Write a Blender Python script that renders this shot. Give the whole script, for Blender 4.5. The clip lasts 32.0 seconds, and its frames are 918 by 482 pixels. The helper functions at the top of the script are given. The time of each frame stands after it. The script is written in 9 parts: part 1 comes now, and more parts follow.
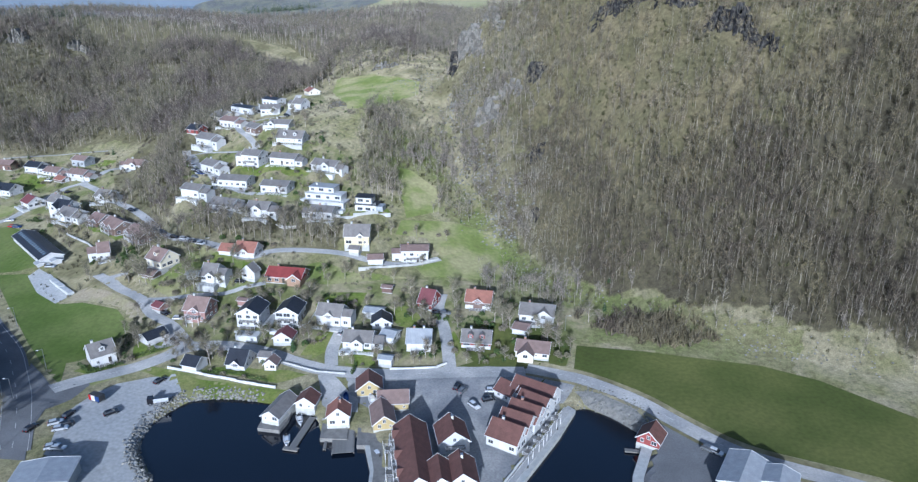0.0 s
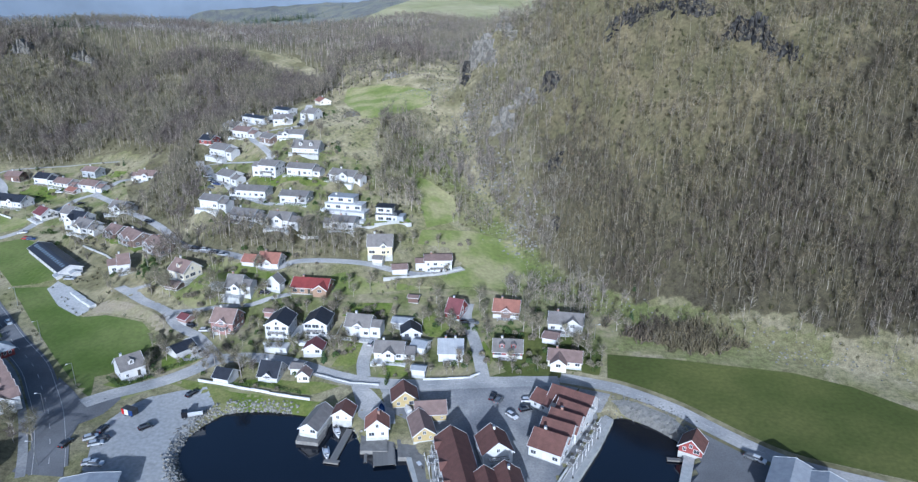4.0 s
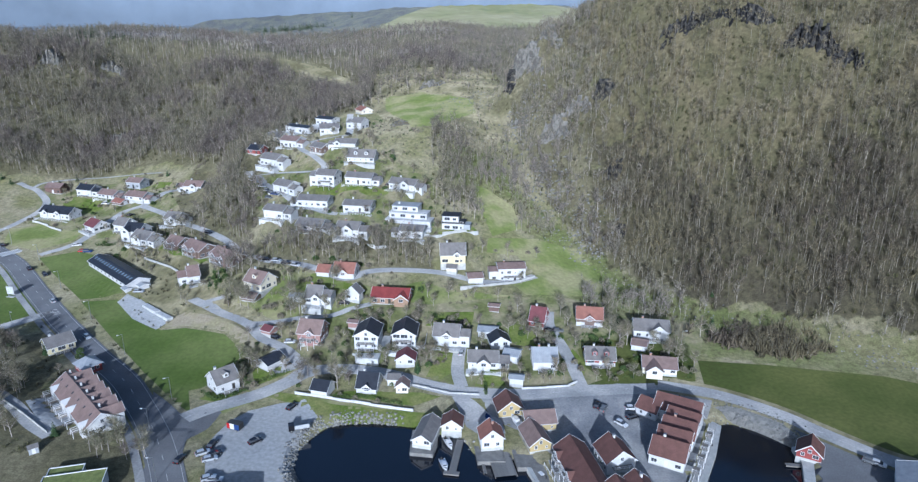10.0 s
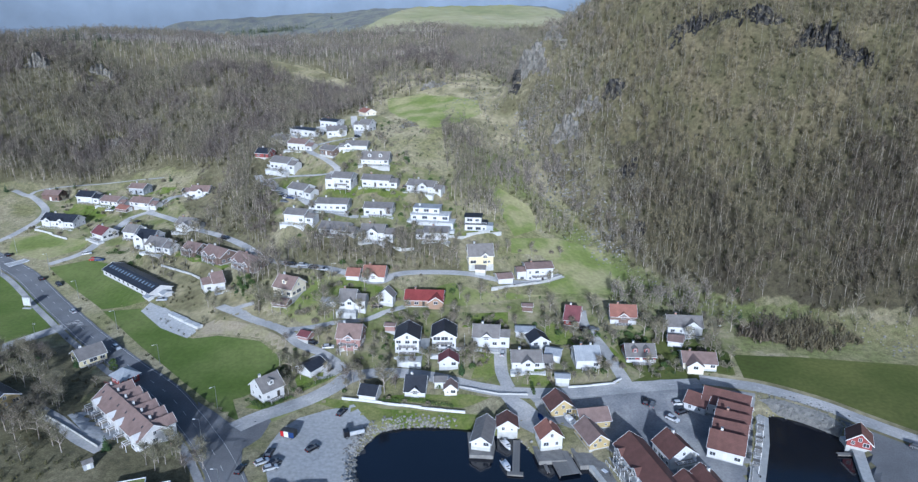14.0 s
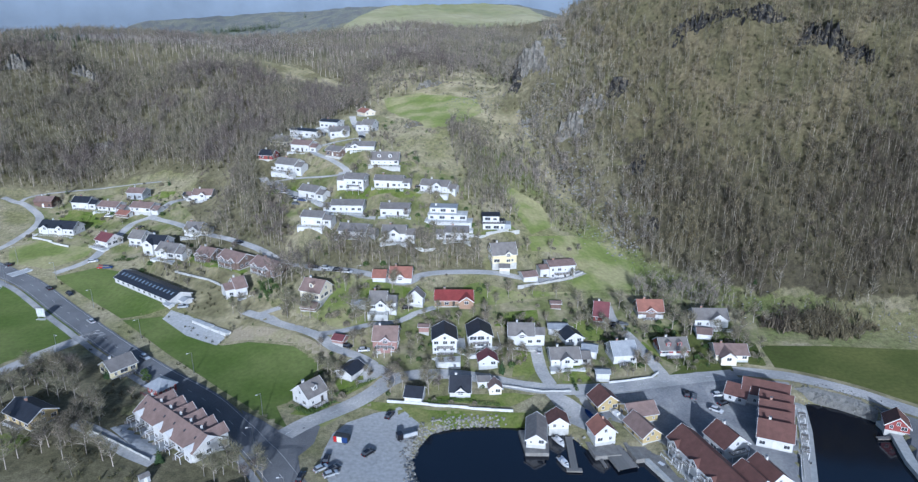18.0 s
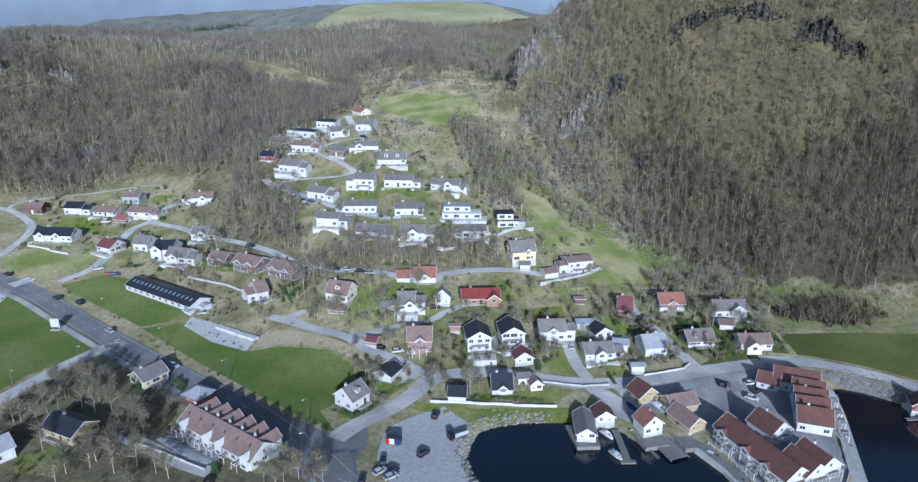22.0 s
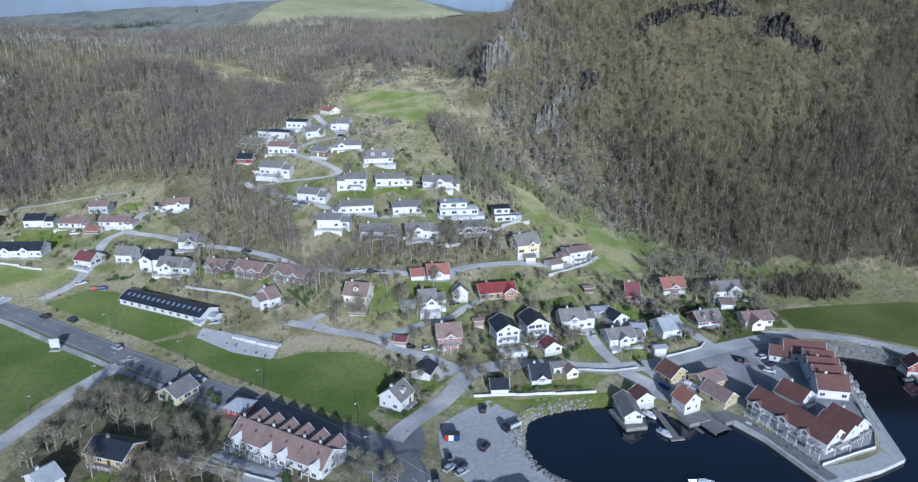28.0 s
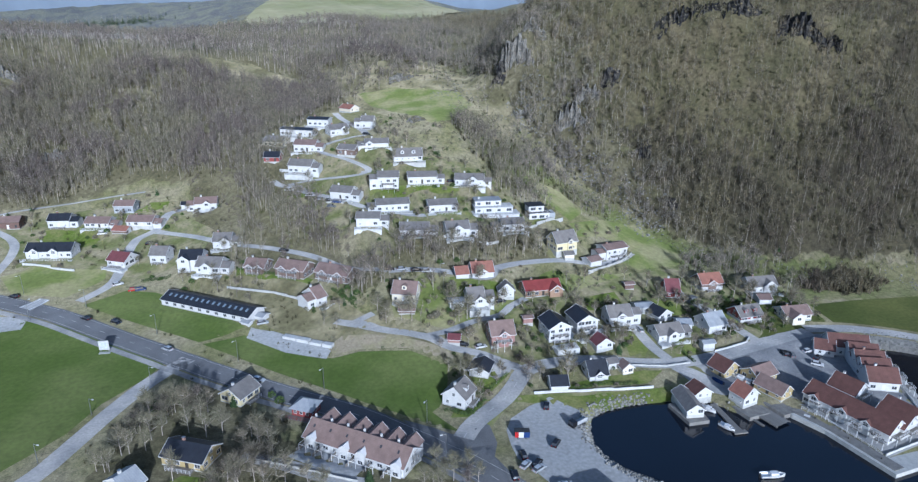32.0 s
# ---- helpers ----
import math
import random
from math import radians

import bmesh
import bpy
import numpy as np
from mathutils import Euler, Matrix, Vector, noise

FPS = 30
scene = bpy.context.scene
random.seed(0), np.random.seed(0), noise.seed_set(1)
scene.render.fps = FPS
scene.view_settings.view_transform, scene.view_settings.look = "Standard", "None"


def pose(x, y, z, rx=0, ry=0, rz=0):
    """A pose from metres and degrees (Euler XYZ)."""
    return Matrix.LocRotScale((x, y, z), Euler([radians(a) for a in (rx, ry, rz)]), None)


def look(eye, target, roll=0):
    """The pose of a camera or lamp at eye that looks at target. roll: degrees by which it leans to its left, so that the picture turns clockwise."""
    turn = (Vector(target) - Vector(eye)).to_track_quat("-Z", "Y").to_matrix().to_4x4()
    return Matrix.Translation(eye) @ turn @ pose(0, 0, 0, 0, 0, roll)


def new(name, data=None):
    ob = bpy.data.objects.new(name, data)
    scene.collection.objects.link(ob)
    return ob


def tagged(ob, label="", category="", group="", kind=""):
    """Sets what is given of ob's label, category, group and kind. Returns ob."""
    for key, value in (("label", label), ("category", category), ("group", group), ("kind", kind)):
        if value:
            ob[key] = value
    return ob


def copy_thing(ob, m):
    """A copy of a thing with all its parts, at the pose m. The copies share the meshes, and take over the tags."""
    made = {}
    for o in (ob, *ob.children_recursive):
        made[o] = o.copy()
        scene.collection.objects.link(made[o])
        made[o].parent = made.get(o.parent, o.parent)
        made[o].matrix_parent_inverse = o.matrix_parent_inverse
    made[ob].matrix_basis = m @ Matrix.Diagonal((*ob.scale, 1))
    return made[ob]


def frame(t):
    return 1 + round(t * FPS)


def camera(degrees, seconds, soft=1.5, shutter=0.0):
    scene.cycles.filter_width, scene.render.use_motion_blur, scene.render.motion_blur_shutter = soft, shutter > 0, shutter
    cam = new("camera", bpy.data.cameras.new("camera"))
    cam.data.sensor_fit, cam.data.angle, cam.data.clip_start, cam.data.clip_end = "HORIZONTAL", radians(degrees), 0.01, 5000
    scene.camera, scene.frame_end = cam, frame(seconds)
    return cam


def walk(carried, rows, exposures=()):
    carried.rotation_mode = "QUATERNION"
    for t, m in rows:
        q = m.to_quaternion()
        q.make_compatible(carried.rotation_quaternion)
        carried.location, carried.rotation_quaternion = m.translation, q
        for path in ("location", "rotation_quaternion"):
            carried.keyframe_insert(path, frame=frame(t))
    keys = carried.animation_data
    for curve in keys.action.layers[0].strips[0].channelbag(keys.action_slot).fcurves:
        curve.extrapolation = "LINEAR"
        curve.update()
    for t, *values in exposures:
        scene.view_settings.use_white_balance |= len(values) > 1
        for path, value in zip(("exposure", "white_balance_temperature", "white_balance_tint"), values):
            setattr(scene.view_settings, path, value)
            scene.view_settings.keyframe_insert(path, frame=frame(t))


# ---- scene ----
cam = camera(67.9, 32.0, soft=1.3)
METRES, EYE, TILT, LEAN, TURN = 200.0, 124.8, -20.3, -0.5, 0.0
ROWS = [
    (0.0, 0.0, 0.0, 0.0, 0.0, 0.0, -0.0),
    (0.5, -0.0043, 0.0002, 0.0, 0.12, 0.06, -0.03),
    (1.0, -0.0103, 0.0007, 0.0006, 0.17, 0.15, -0.05),
    (1.5, -0.0181, 0.0011, 0.0005, 0.19, 0.28, -0.1),
    (2.0, -0.0271, 0.0016, 0.0012, 0.22, 0.37, -0.11),
    (2.5, -0.0365, 0.0021, 0.0012, 0.08, 0.47, -0.06),
    (4.5, -0.0877, 0.0038, 0.0016, -1.01, 0.82, 0.44),
    (5.0, -0.1025, 0.0045, 0.0021, -1.0, 0.89, 0.44),
    (5.5, -0.1174, 0.0052, 0.0021, -0.97, 0.97, 0.44),
    (6.0, -0.1329, 0.0059, 0.0023, -0.97, 1.04, 0.45),
    (6.5, -0.1486, 0.0068, 0.0023, -0.97, 1.11, 0.47),
    (7.0, -0.1646, 0.0077, 0.0028, -1.02, 1.16, 0.5),
    (7.5, -0.1806, 0.0085, 0.0029, -1.06, 1.22, 0.53),
    (8.0, -0.1969, 0.0094, 0.0031, -1.08, 1.27, 0.53),
    (8.5, -0.2134, 0.0104, 0.0031, -1.1, 1.33, 0.53),
    (9.0, -0.2292, 0.0114, 0.0031, -1.16, 1.38, 0.57),
    (9.5, -0.2449, 0.0123, 0.0035, -1.6, 1.4, 0.78),
    (10.0, -0.2613, 0.0131, 0.0038, -2.12, 1.42, 1.0),
    (10.5, -0.2778, 0.0138, 0.0042, -2.59, 1.42, 1.2),
    (11.0, -0.2939, 0.0146, 0.0046, -3.04, 1.43, 1.39),
    (11.5, -0.3103, 0.0155, 0.0048, -3.5, 1.45, 1.58),
    (12.0, -0.3267, 0.0164, 0.0052, -3.95, 1.44, 1.77),
    (12.5, -0.3432, 0.0173, 0.0058, -4.39, 1.42, 1.96),
    (13.0, -0.36, 0.0186, 0.0067, -4.58, 1.41, 2.03),
    (13.5, -0.3763, 0.0201, 0.0073, -4.71, 1.43, 2.06),
    (14.0, -0.3921, 0.0216, 0.0081, -4.94, 1.41, 2.15),
    (14.5, -0.4084, 0.0232, 0.0089, -5.47, 1.38, 2.37),
    (16.5, -0.4754, 0.0295, 0.0138, -7.33, 1.22, 3.1),
    (17.0, -0.492, 0.0317, 0.015, -7.57, 1.2, 3.18),
    (17.5, -0.5083, 0.0338, 0.0159, -7.85, 1.16, 3.3),
    (18.0, -0.5242, 0.036, 0.017, -8.22, 1.11, 3.44),
    (18.5, -0.5406, 0.0383, 0.0183, -8.74, 1.03, 3.66),
    (19.0, -0.5571, 0.0406, 0.0193, -9.24, 0.98, 3.84),
    (19.5, -0.5733, 0.0429, 0.0204, -9.77, 0.93, 4.06),
    (20.0, -0.5898, 0.0453, 0.022, -10.42, 0.85, 4.3),
    (20.5, -0.6065, 0.0477, 0.0234, -10.99, 0.78, 4.51),
    (21.0, -0.6236, 0.0505, 0.0248, -11.36, 0.73, 4.63),
    (21.5, -0.6401, 0.0535, 0.026, -11.63, 0.7, 4.7),
    (22.0, -0.6567, 0.0567, 0.0281, -11.82, 0.67, 4.76),
    (22.5, -0.6725, 0.0593, 0.0292, -12.22, 0.65, 4.89),
    (23.0, -0.6891, 0.0623, 0.0307, -12.88, 0.58, 5.14),
    (23.5, -0.7058, 0.0652, 0.0323, -13.56, 0.51, 5.4),
    (24.0, -0.7223, 0.0684, 0.0339, -14.23, 0.42, 5.64),
    (24.5, -0.739, 0.0717, 0.0358, -14.88, 0.32, 5.87),
    (25.0, -0.7555, 0.0753, 0.0375, -15.5, 0.22, 6.09),
    (25.5, -0.7719, 0.0791, 0.0391, -16.14, 0.12, 6.32),
    (27.5, -0.8378, 0.0964, 0.0458, -18.73, -0.29, 7.19),
    (28.0, -0.854, 0.1011, 0.0482, -19.27, -0.4, 7.35),
    (28.5, -0.8687, 0.1056, 0.0502, -19.76, -0.5, 7.49),
    (29.0, -0.8853, 0.1108, 0.0526, -20.23, -0.6, 7.62),
    (29.5, -0.9015, 0.1163, 0.0549, -20.52, -0.67, 7.69),
    (30.0, -0.9177, 0.1219, 0.0573, -20.67, -0.72, 7.69),
    (30.5, -0.9338, 0.1277, 0.0598, -20.74, -0.75, 7.66),
    (31.0, -0.9497, 0.1335, 0.0621, -20.82, -0.78, 7.64),
    (31.5, -0.9656, 0.1393, 0.0647, -20.98, -0.82, 7.64),
    (32.0, -0.9812, 0.1448, 0.067, -21.22, -0.87, 7.7),
]
walk(cam, [(t, pose(0, 0, EYE, TILT, LEAN, TURN) @ pose(METRES * x, METRES * y, METRES * z, 90 + pitch, roll, yaw)) for t, x, y, z, yaw, pitch, roll in ROWS],
     exposures=[(0.0, 0.3, 5100, 10), (12.0, 0.15, 5100, 10), (32.0, 0.06, 5100, 10)])

# ---- daylight: low spring sun behind the camera, clear hazy sky ----
SUN_ELEVATION, SHADOW_HEADING = 18.5, 7.2      # degrees; shadows fall ahead and slightly right
world = bpy.data.worlds.new("sky")
scene.world = world
world.use_nodes = True
wn = world.node_tree
sky = wn.nodes.new("ShaderNodeTexSky")
sky.sky_type, sky.sun_disc = "NISHITA", False
sky.sun_elevation, sky.sun_rotation = radians(SUN_ELEVATION), radians(180 + SHADOW_HEADING)
sky.air_density, sky.dust_density, sky.ozone_density = 1.0, 1.5, 1.5
wn.links.new(sky.outputs["Color"], wn.nodes["Background"].inputs["Color"])
wn.nodes["Background"].inputs["Strength"].default_value = 0.13
sun = new("sun", bpy.data.lights.new("sun", "SUN"))
sun.data.energy, sun.data.angle, sun.data.color = 4.2, radians(0.6), (1.0, 0.975, 0.94)
sh, el = radians(SHADOW_HEADING), radians(SUN_ELEVATION)
sun.matrix_basis = look((0, 0, 400), (400 * math.sin(sh) * math.cos(el), 400 * math.cos(sh) * math.cos(el), 400 - 400 * math.sin(el)))


# ---- materials ----
def material(name, rgb, rough=0.7, metal=0.0, vary=0.25, scale=0.6, fine=6.0, bump=0.0, bump_scale=8.0, second=None, spread=0.5, bands=None, coords="Object", spec=0.3, island=0.0):
    """A surface with colour variation at two scales and fine relief; second: a colour that shows in patches; bands: courses or boards (axis, spacing)."""
    m = bpy.data.materials.new(name)
    m.use_nodes = True
    nt = m.node_tree
    n, lk = nt.nodes, nt.links
    b = n["Principled BSDF"]
    b.inputs["Roughness"].default_value, b.inputs["Metallic"].default_value = rough, metal
    b.inputs["Specular IOR Level"].default_value = spec
    if rough >= 0.9:
        b.inputs["Diffuse Roughness"].default_value = 1.0
    if coords == "World":
        src = n.new("ShaderNodeNewGeometry").outputs["Position"]
    else:
        src = n.new("ShaderNodeTexCoord").outputs["Object"]

    def tex(s, detail=4.0):
        t = n.new("ShaderNodeTexNoise")
        t.inputs["Scale"].default_value, t.inputs["Detail"].default_value = s, detail
        lk.new(src, t.inputs["Vector"])
        return t.outputs["Fac"]

    def remap(sock, lo, hi, a, c):
        r = n.new("ShaderNodeMapRange")
        for key, v in (("From Min", lo), ("From Max", hi), ("To Min", a), ("To Max", c)):
            r.inputs[key].default_value = v
        lk.new(sock, r.inputs["Value"])
        return r.outputs["Result"]

    def scaled(col, fac):
        x = n.new("ShaderNodeVectorMath")
        x.operation = "SCALE"
        lk.new(col, x.inputs[0])
        lk.new(fac, x.inputs["Scale"])
        return x.outputs["Vector"]
    base = n.new("ShaderNodeRGB")
    base.outputs[0].default_value = (*rgb, 1)
    col = base.outputs[0]
    big = tex(scale)
    if second:
        mix = n.new("ShaderNodeMix")
        mix.data_type = "RGBA"
        lk.new(remap(big, 0.5 - 0.13 / max(spread, 0.05) * 0.25, 0.5 + 0.13 / max(spread, 0.05) * 0.25, 0, 1), mix.inputs["Factor"])
        lk.new(col, mix.inputs["A"])
        mix.inputs["B"].default_value = (*second, 1)
        col = mix.outputs["Result"]
    col = scaled(col, remap(big, 0.3, 0.7, 1 - vary * 0.6, 1 + vary * 0.6))
    small = tex(fine, 6.0)
    col = scaled(col, remap(small, 0.3, 0.7, 1 - vary * 0.5, 1 + vary * 0.5))
    if island:
        g = n.new("ShaderNodeNewGeometry")
        col = scaled(col, remap(g.outputs["Random Per Island"], 0, 1, 1 - island, 1 + island))
    height = small
    if bands:
        sep = n.new("ShaderNodeSeparateXYZ")
        lk.new(src, sep.inputs[0])
        mul = n.new("ShaderNodeMath")
        mul.operation = "MULTIPLY"
        mul.inputs[1].default_value = 1.0 / bands[1]
        lk.new(sep.outputs[bands[0]], mul.inputs[0])
        fr = n.new("ShaderNodeMath")
        fr.operation = "FRACT"
        lk.new(mul.outputs[0], fr.inputs[0])
        height = fr.outputs[0]
        col = scaled(col, remap(fr.outputs[0], 0.0, 0.22, 0.82, 1.0))
    lk.new(col, b.inputs["Base Color"])
    if bump:
        bp = n.new("ShaderNodeBump")
        bp.inputs["Strength"].default_value, bp.inputs["Distance"].default_value = bump, 0.05
        lk.new(height if bands else tex(bump_scale, 5.0), bp.inputs["Height"])
        lk.new(bp.outputs["Normal"], b.inputs["Normal"])
    return m


WALLS = {"white": material("white_siding", (0.56, 0.56, 0.555), 0.55, vary=0.1, bump=0.25, bands=("Z", 0.18)),
         "cream": material("cream_siding", (0.70, 0.64, 0.50), 0.6, vary=0.1, bump=0.25, bands=("Z", 0.18)),
         "yellow": material("yellow_siding", (0.41, 0.325, 0.16), 0.6, vary=0.12, bump=0.25, bands=("Z", 0.18)),
         "pale_yellow": material("pale_yellow_siding", (0.62, 0.55, 0.34), 0.6, vary=0.1, bump=0.25, bands=("Z", 0.18)),
         "red": material("red_siding", (0.24, 0.06, 0.055), 0.65, vary=0.15, bump=0.25, bands=("Z", 0.18)),
         "tan": material("tan_timber_siding", (0.30, 0.20, 0.135), 0.65, vary=0.16, bump=0.25, bands=("Z", 0.18)),
         "pink": material("pink_siding", (0.30, 0.18, 0.158), 0.65, vary=0.14, bump=0.25, bands=("Z", 0.18)),
         "brown": material("brown_siding", (0.165, 0.12, 0.10), 0.7, vary=0.18, bump=0.25, bands=("Z", 0.18)),
         "timber": material("dark_timber_siding", (0.14, 0.09, 0.075), 0.7, vary=0.18, bump=0.25, bands=("Z", 0.18)),
         "grey": material("grey_siding", (0.34, 0.36, 0.38), 0.65, vary=0.12, bump=0.25, bands=("Z", 0.18))}
ROOFS = {"grey": material("grey_roof_tiles", (0.185, 0.172, 0.162), 0.6, vary=0.3, bump=0.4, bands=("Y", 0.35)),
         "pale": material("pale_grey_roof", (0.31, 0.325, 0.345), 0.5, vary=0.2, bump=0.3, bands=("X", 0.6)),
         "black": material("black_roof_tiles", (0.028, 0.031, 0.04), 0.45, vary=0.3, bump=0.4, bands=("Y", 0.35)),
         "rust": material("red_brown_roof_tiles", (0.13, 0.065, 0.053), 0.65, vary=0.28, bump=0.4, bands=("Y", 0.35)),
         "orange": material("orange_roof_tiles", (0.27, 0.125, 0.093), 0.7, vary=0.25, bump=0.4, bands=("Y", 0.35)),
         "red": material("red_roof_tiles", (0.22, 0.05, 0.046), 0.6, vary=0.22, bump=0.4, bands=("Y", 0.35)),
         "maroon": material("maroon_roof_tiles", (0.16, 0.058, 0.062), 0.6, vary=0.22, bump=0.4, bands=("Y", 0.35)),
         "brown": material("brown_roof_tiles", (0.215, 0.152, 0.132), 0.7, vary=0.25, bump=0.4, bands=("Y", 0.35)),
         "turf": material("turf_roof", (0.13, 0.15, 0.05), 0.95, vary=0.5, bump=0.8, bump_scale=3)}
TRIM = material("white_trim_paint", (0.62, 0.62, 0.62), 0.5, vary=0.06)
DARK_TRIM = material("dark_trim_paint", (0.05, 0.045, 0.04), 0.5, vary=0.1)
CONCRETE = material("concrete", (0.42, 0.42, 0.40), 0.85, vary=0.25, bump=0.3)
BRICK = material("chimney_brick", (0.30, 0.19, 0.15), 0.85, vary=0.3, bump=0.4)
RENDERED = material("white_masonry", (0.52, 0.52, 0.505), 0.8, vary=0.2)
METAL = material("galvanised_steel", (0.45, 0.46, 0.47), 0.4, 0.9, vary=0.1)
DECKING = material("weathered_decking", (0.20, 0.185, 0.165), 0.85, vary=0.3, bump=0.4, bands=("X", 0.15))
PIER_WOOD = material("grey_pier_boards", (0.185, 0.18, 0.17), 0.85, vary=0.35, bump=0.4, bands=("Y", 0.18))
GLASS = material("window_glass", (0.055, 0.06, 0.07), 0.08, vary=0.1, spec=0.6)
SOLAR = material("skylight_glass", (0.20, 0.25, 0.30), 0.1, vary=0.1, spec=0.8)
ASPHALT = material("asphalt", (0.11, 0.113, 0.12), 0.9, vary=0.3, scale=0.12, fine=2.5, bump=0.3, bump_scale=20, coords="World")
OLD_ASPHALT = material("worn_grey_asphalt", (0.18, 0.184, 0.194), 0.92, vary=0.35, scale=0.1, fine=1.5, bump=0.3, bump_scale=20, coords="World", second=(0.215, 0.215, 0.212), spread=0.4)
LANE = material("sunbleached_asphalt", (0.25, 0.253, 0.256), 0.92, vary=0.3, scale=0.1, fine=1.5, bump=0.3, bump_scale=20, coords="World", second=(0.285, 0.28, 0.272), spread=0.4)
GRAVEL = material("pale_gravel", (0.285, 0.294, 0.302), 0.95, vary=0.35, scale=0.08, fine=0.9, bump=0.2, bump_scale=10, coords="World", second=(0.23, 0.235, 0.237), spread=0.35)
ROAD_PAINT = material("worn_white_road_paint", (0.42, 0.42, 0.41), 0.8, vary=0.3, coords="World")
GRASS = material("mown_meadow_grass", (0.064, 0.095, 0.017), 0.95, vary=0.3, scale=0.035, fine=0.7, bump=0.5, bump_scale=3, coords="World", second=(0.084, 0.104, 0.03), spread=0.3)
FIELD_GRASS = material("olive_field_grass", (0.056, 0.071, 0.0155), 0.95, vary=0.35, scale=0.035, fine=0.7, bump=0.5, bump_scale=3, coords="World", second=(0.07, 0.077, 0.021), spread=0.3)
PASTURE = material("pale_pasture_grass", (0.129, 0.157, 0.043), 0.95, vary=0.35, scale=0.06, fine=0.6, bump=0.6, bump_scale=2, coords="World", second=(0.185, 0.177, 0.090), spread=0.35)
HEATH = material("dry_tan_grass", (0.15, 0.138, 0.074), 0.95, vary=0.5, scale=0.07, fine=0.5, bump=0.7, bump_scale=1.5, coords="World", second=(0.2, 0.178, 0.112), spread=0.3)
MOSS_SLOPE = material("mossy_mountain_grass", (0.096, 0.088, 0.048), 0.95, vary=0.6, scale=0.05, fine=0.5, bump=0.9, bump_scale=1.2, coords="World", second=(0.126, 0.108, 0.066), spread=0.35)
FAR_FIELD = material("pale_moor_grass", (0.165, 0.172, 0.085), 0.95, vary=0.25, scale=0.01, fine=0.06, coords="World", second=(0.2, 0.19, 0.118), spread=0.3)
GARDEN_GRASS = material("patchy_spring_grass", (0.125, 0.138, 0.05), 0.95, vary=0.45, scale=0.12, fine=0.8, bump=0.6, bump_scale=3, coords="World", second=(0.175, 0.155, 0.098), spread=0.25)
LAWN = material("garden_lawn", (0.1, 0.138, 0.022), 0.95, vary=0.4, scale=0.15, fine=1.2, bump=0.5, bump_scale=4, coords="World", second=(0.125, 0.13, 0.045), spread=0.3)
STONE = material("grey_shore_stone", (0.2, 0.196, 0.18), 0.9, vary=0.4, scale=0.8, fine=5, bump=0.6, bump_scale=5, coords="World", island=0.4)
# the shade of the overhangs is put into this dark rock colour
CRAG = material("shade_dark_crag_rock", (0.018, 0.018, 0.02), 0.9, vary=0.6, scale=0.45, fine=1.2, bump=0.9, bump_scale=1.5, coords="World", second=(0.05, 0.048, 0.044), spread=0.6)
PALE_CRAG = material("pale_crag_rock", (0.235, 0.225, 0.2), 0.9, vary=0.6, scale=0.25, fine=1.2, bump=0.9, bump_scale=1.5, coords="World", second=(0.095, 0.09, 0.08), spread=0.5)
MOUNTAIN_BARK = material("grey_mossy_bark", (0.205, 0.185, 0.15), 0.9, vary=0.35, scale=0.05, fine=2, coords="World", island=0.6)
SCREE = material("lichened_scree", (0.165, 0.162, 0.15), 0.9, vary=0.4, scale=0.8, fine=5, bump=0.6, bump_scale=5, coords="World", island=0.4)
BARK = material("pale_bark", (0.317, 0.284, 0.250), 0.9, vary=0.35, scale=0.05, fine=2, coords="World", island=0.55)
TWIGS = material("bare_twigs", (0.136, 0.114, 0.1), 0.9, vary=0.4, scale=0.025, fine=0.25, coords="World", second=(0.135, 0.124, 0.082), spread=0.4, island=0.5)
GARDEN_TWIGS = material("pale_mossy_twigs", (0.19, 0.18, 0.118), 0.9, vary=0.4, scale=0.06, fine=0.5, coords="World", second=(0.14, 0.122, 0.09), spread=0.3, island=0.4)
SCRUB_TWIGS = material("brown_undergrowth", (0.075, 0.066, 0.036), 0.95, vary=0.5, scale=0.05, fine=0.4, coords="World", second=(0.065, 0.066, 0.028), spread=0.3, island=0.4)
PAVING = material("pale_quay_concrete", (0.285, 0.29, 0.295), 0.9, vary=0.25, scale=0.2, fine=1.5, coords="World", second=(0.235, 0.235, 0.23), spread=0.3)
SAND = material("bare_sandy_soil", (0.26, 0.225, 0.16), 0.95, vary=0.35, scale=0.15, fine=1.2, bump=0.5, bump_scale=3, coords="World", second=(0.19, 0.172, 0.105), spread=0.4)
SLOPE_TWIGS = material("grey_olive_twigs", (0.188, 0.165, 0.140), 0.9, vary=0.4, scale=0.03, fine=0.3, coords="World", second=(0.156, 0.144, 0.095), spread=0.3, island=0.5)
MOSSY_TWIGS = material("brown_birch_twigs", (0.096, 0.079, 0.059), 0.9, vary=0.5, scale=0.03, fine=0.3, coords="World", second=(0.11, 0.096, 0.056), spread=0.4, island=0.5)
UPPER_TWIGS = material("olive_moss_twigs", (0.156, 0.140, 0.083), 0.9, vary=0.5, scale=0.03, fine=0.3, coords="World", second=(0.131, 0.110, 0.075), spread=0.3, island=0.5)
NEEDLES = material("conifer_needles", (0.035, 0.06, 0.022), 0.9, vary=0.35, scale=0.4, fine=3, coords="World", island=0.4)
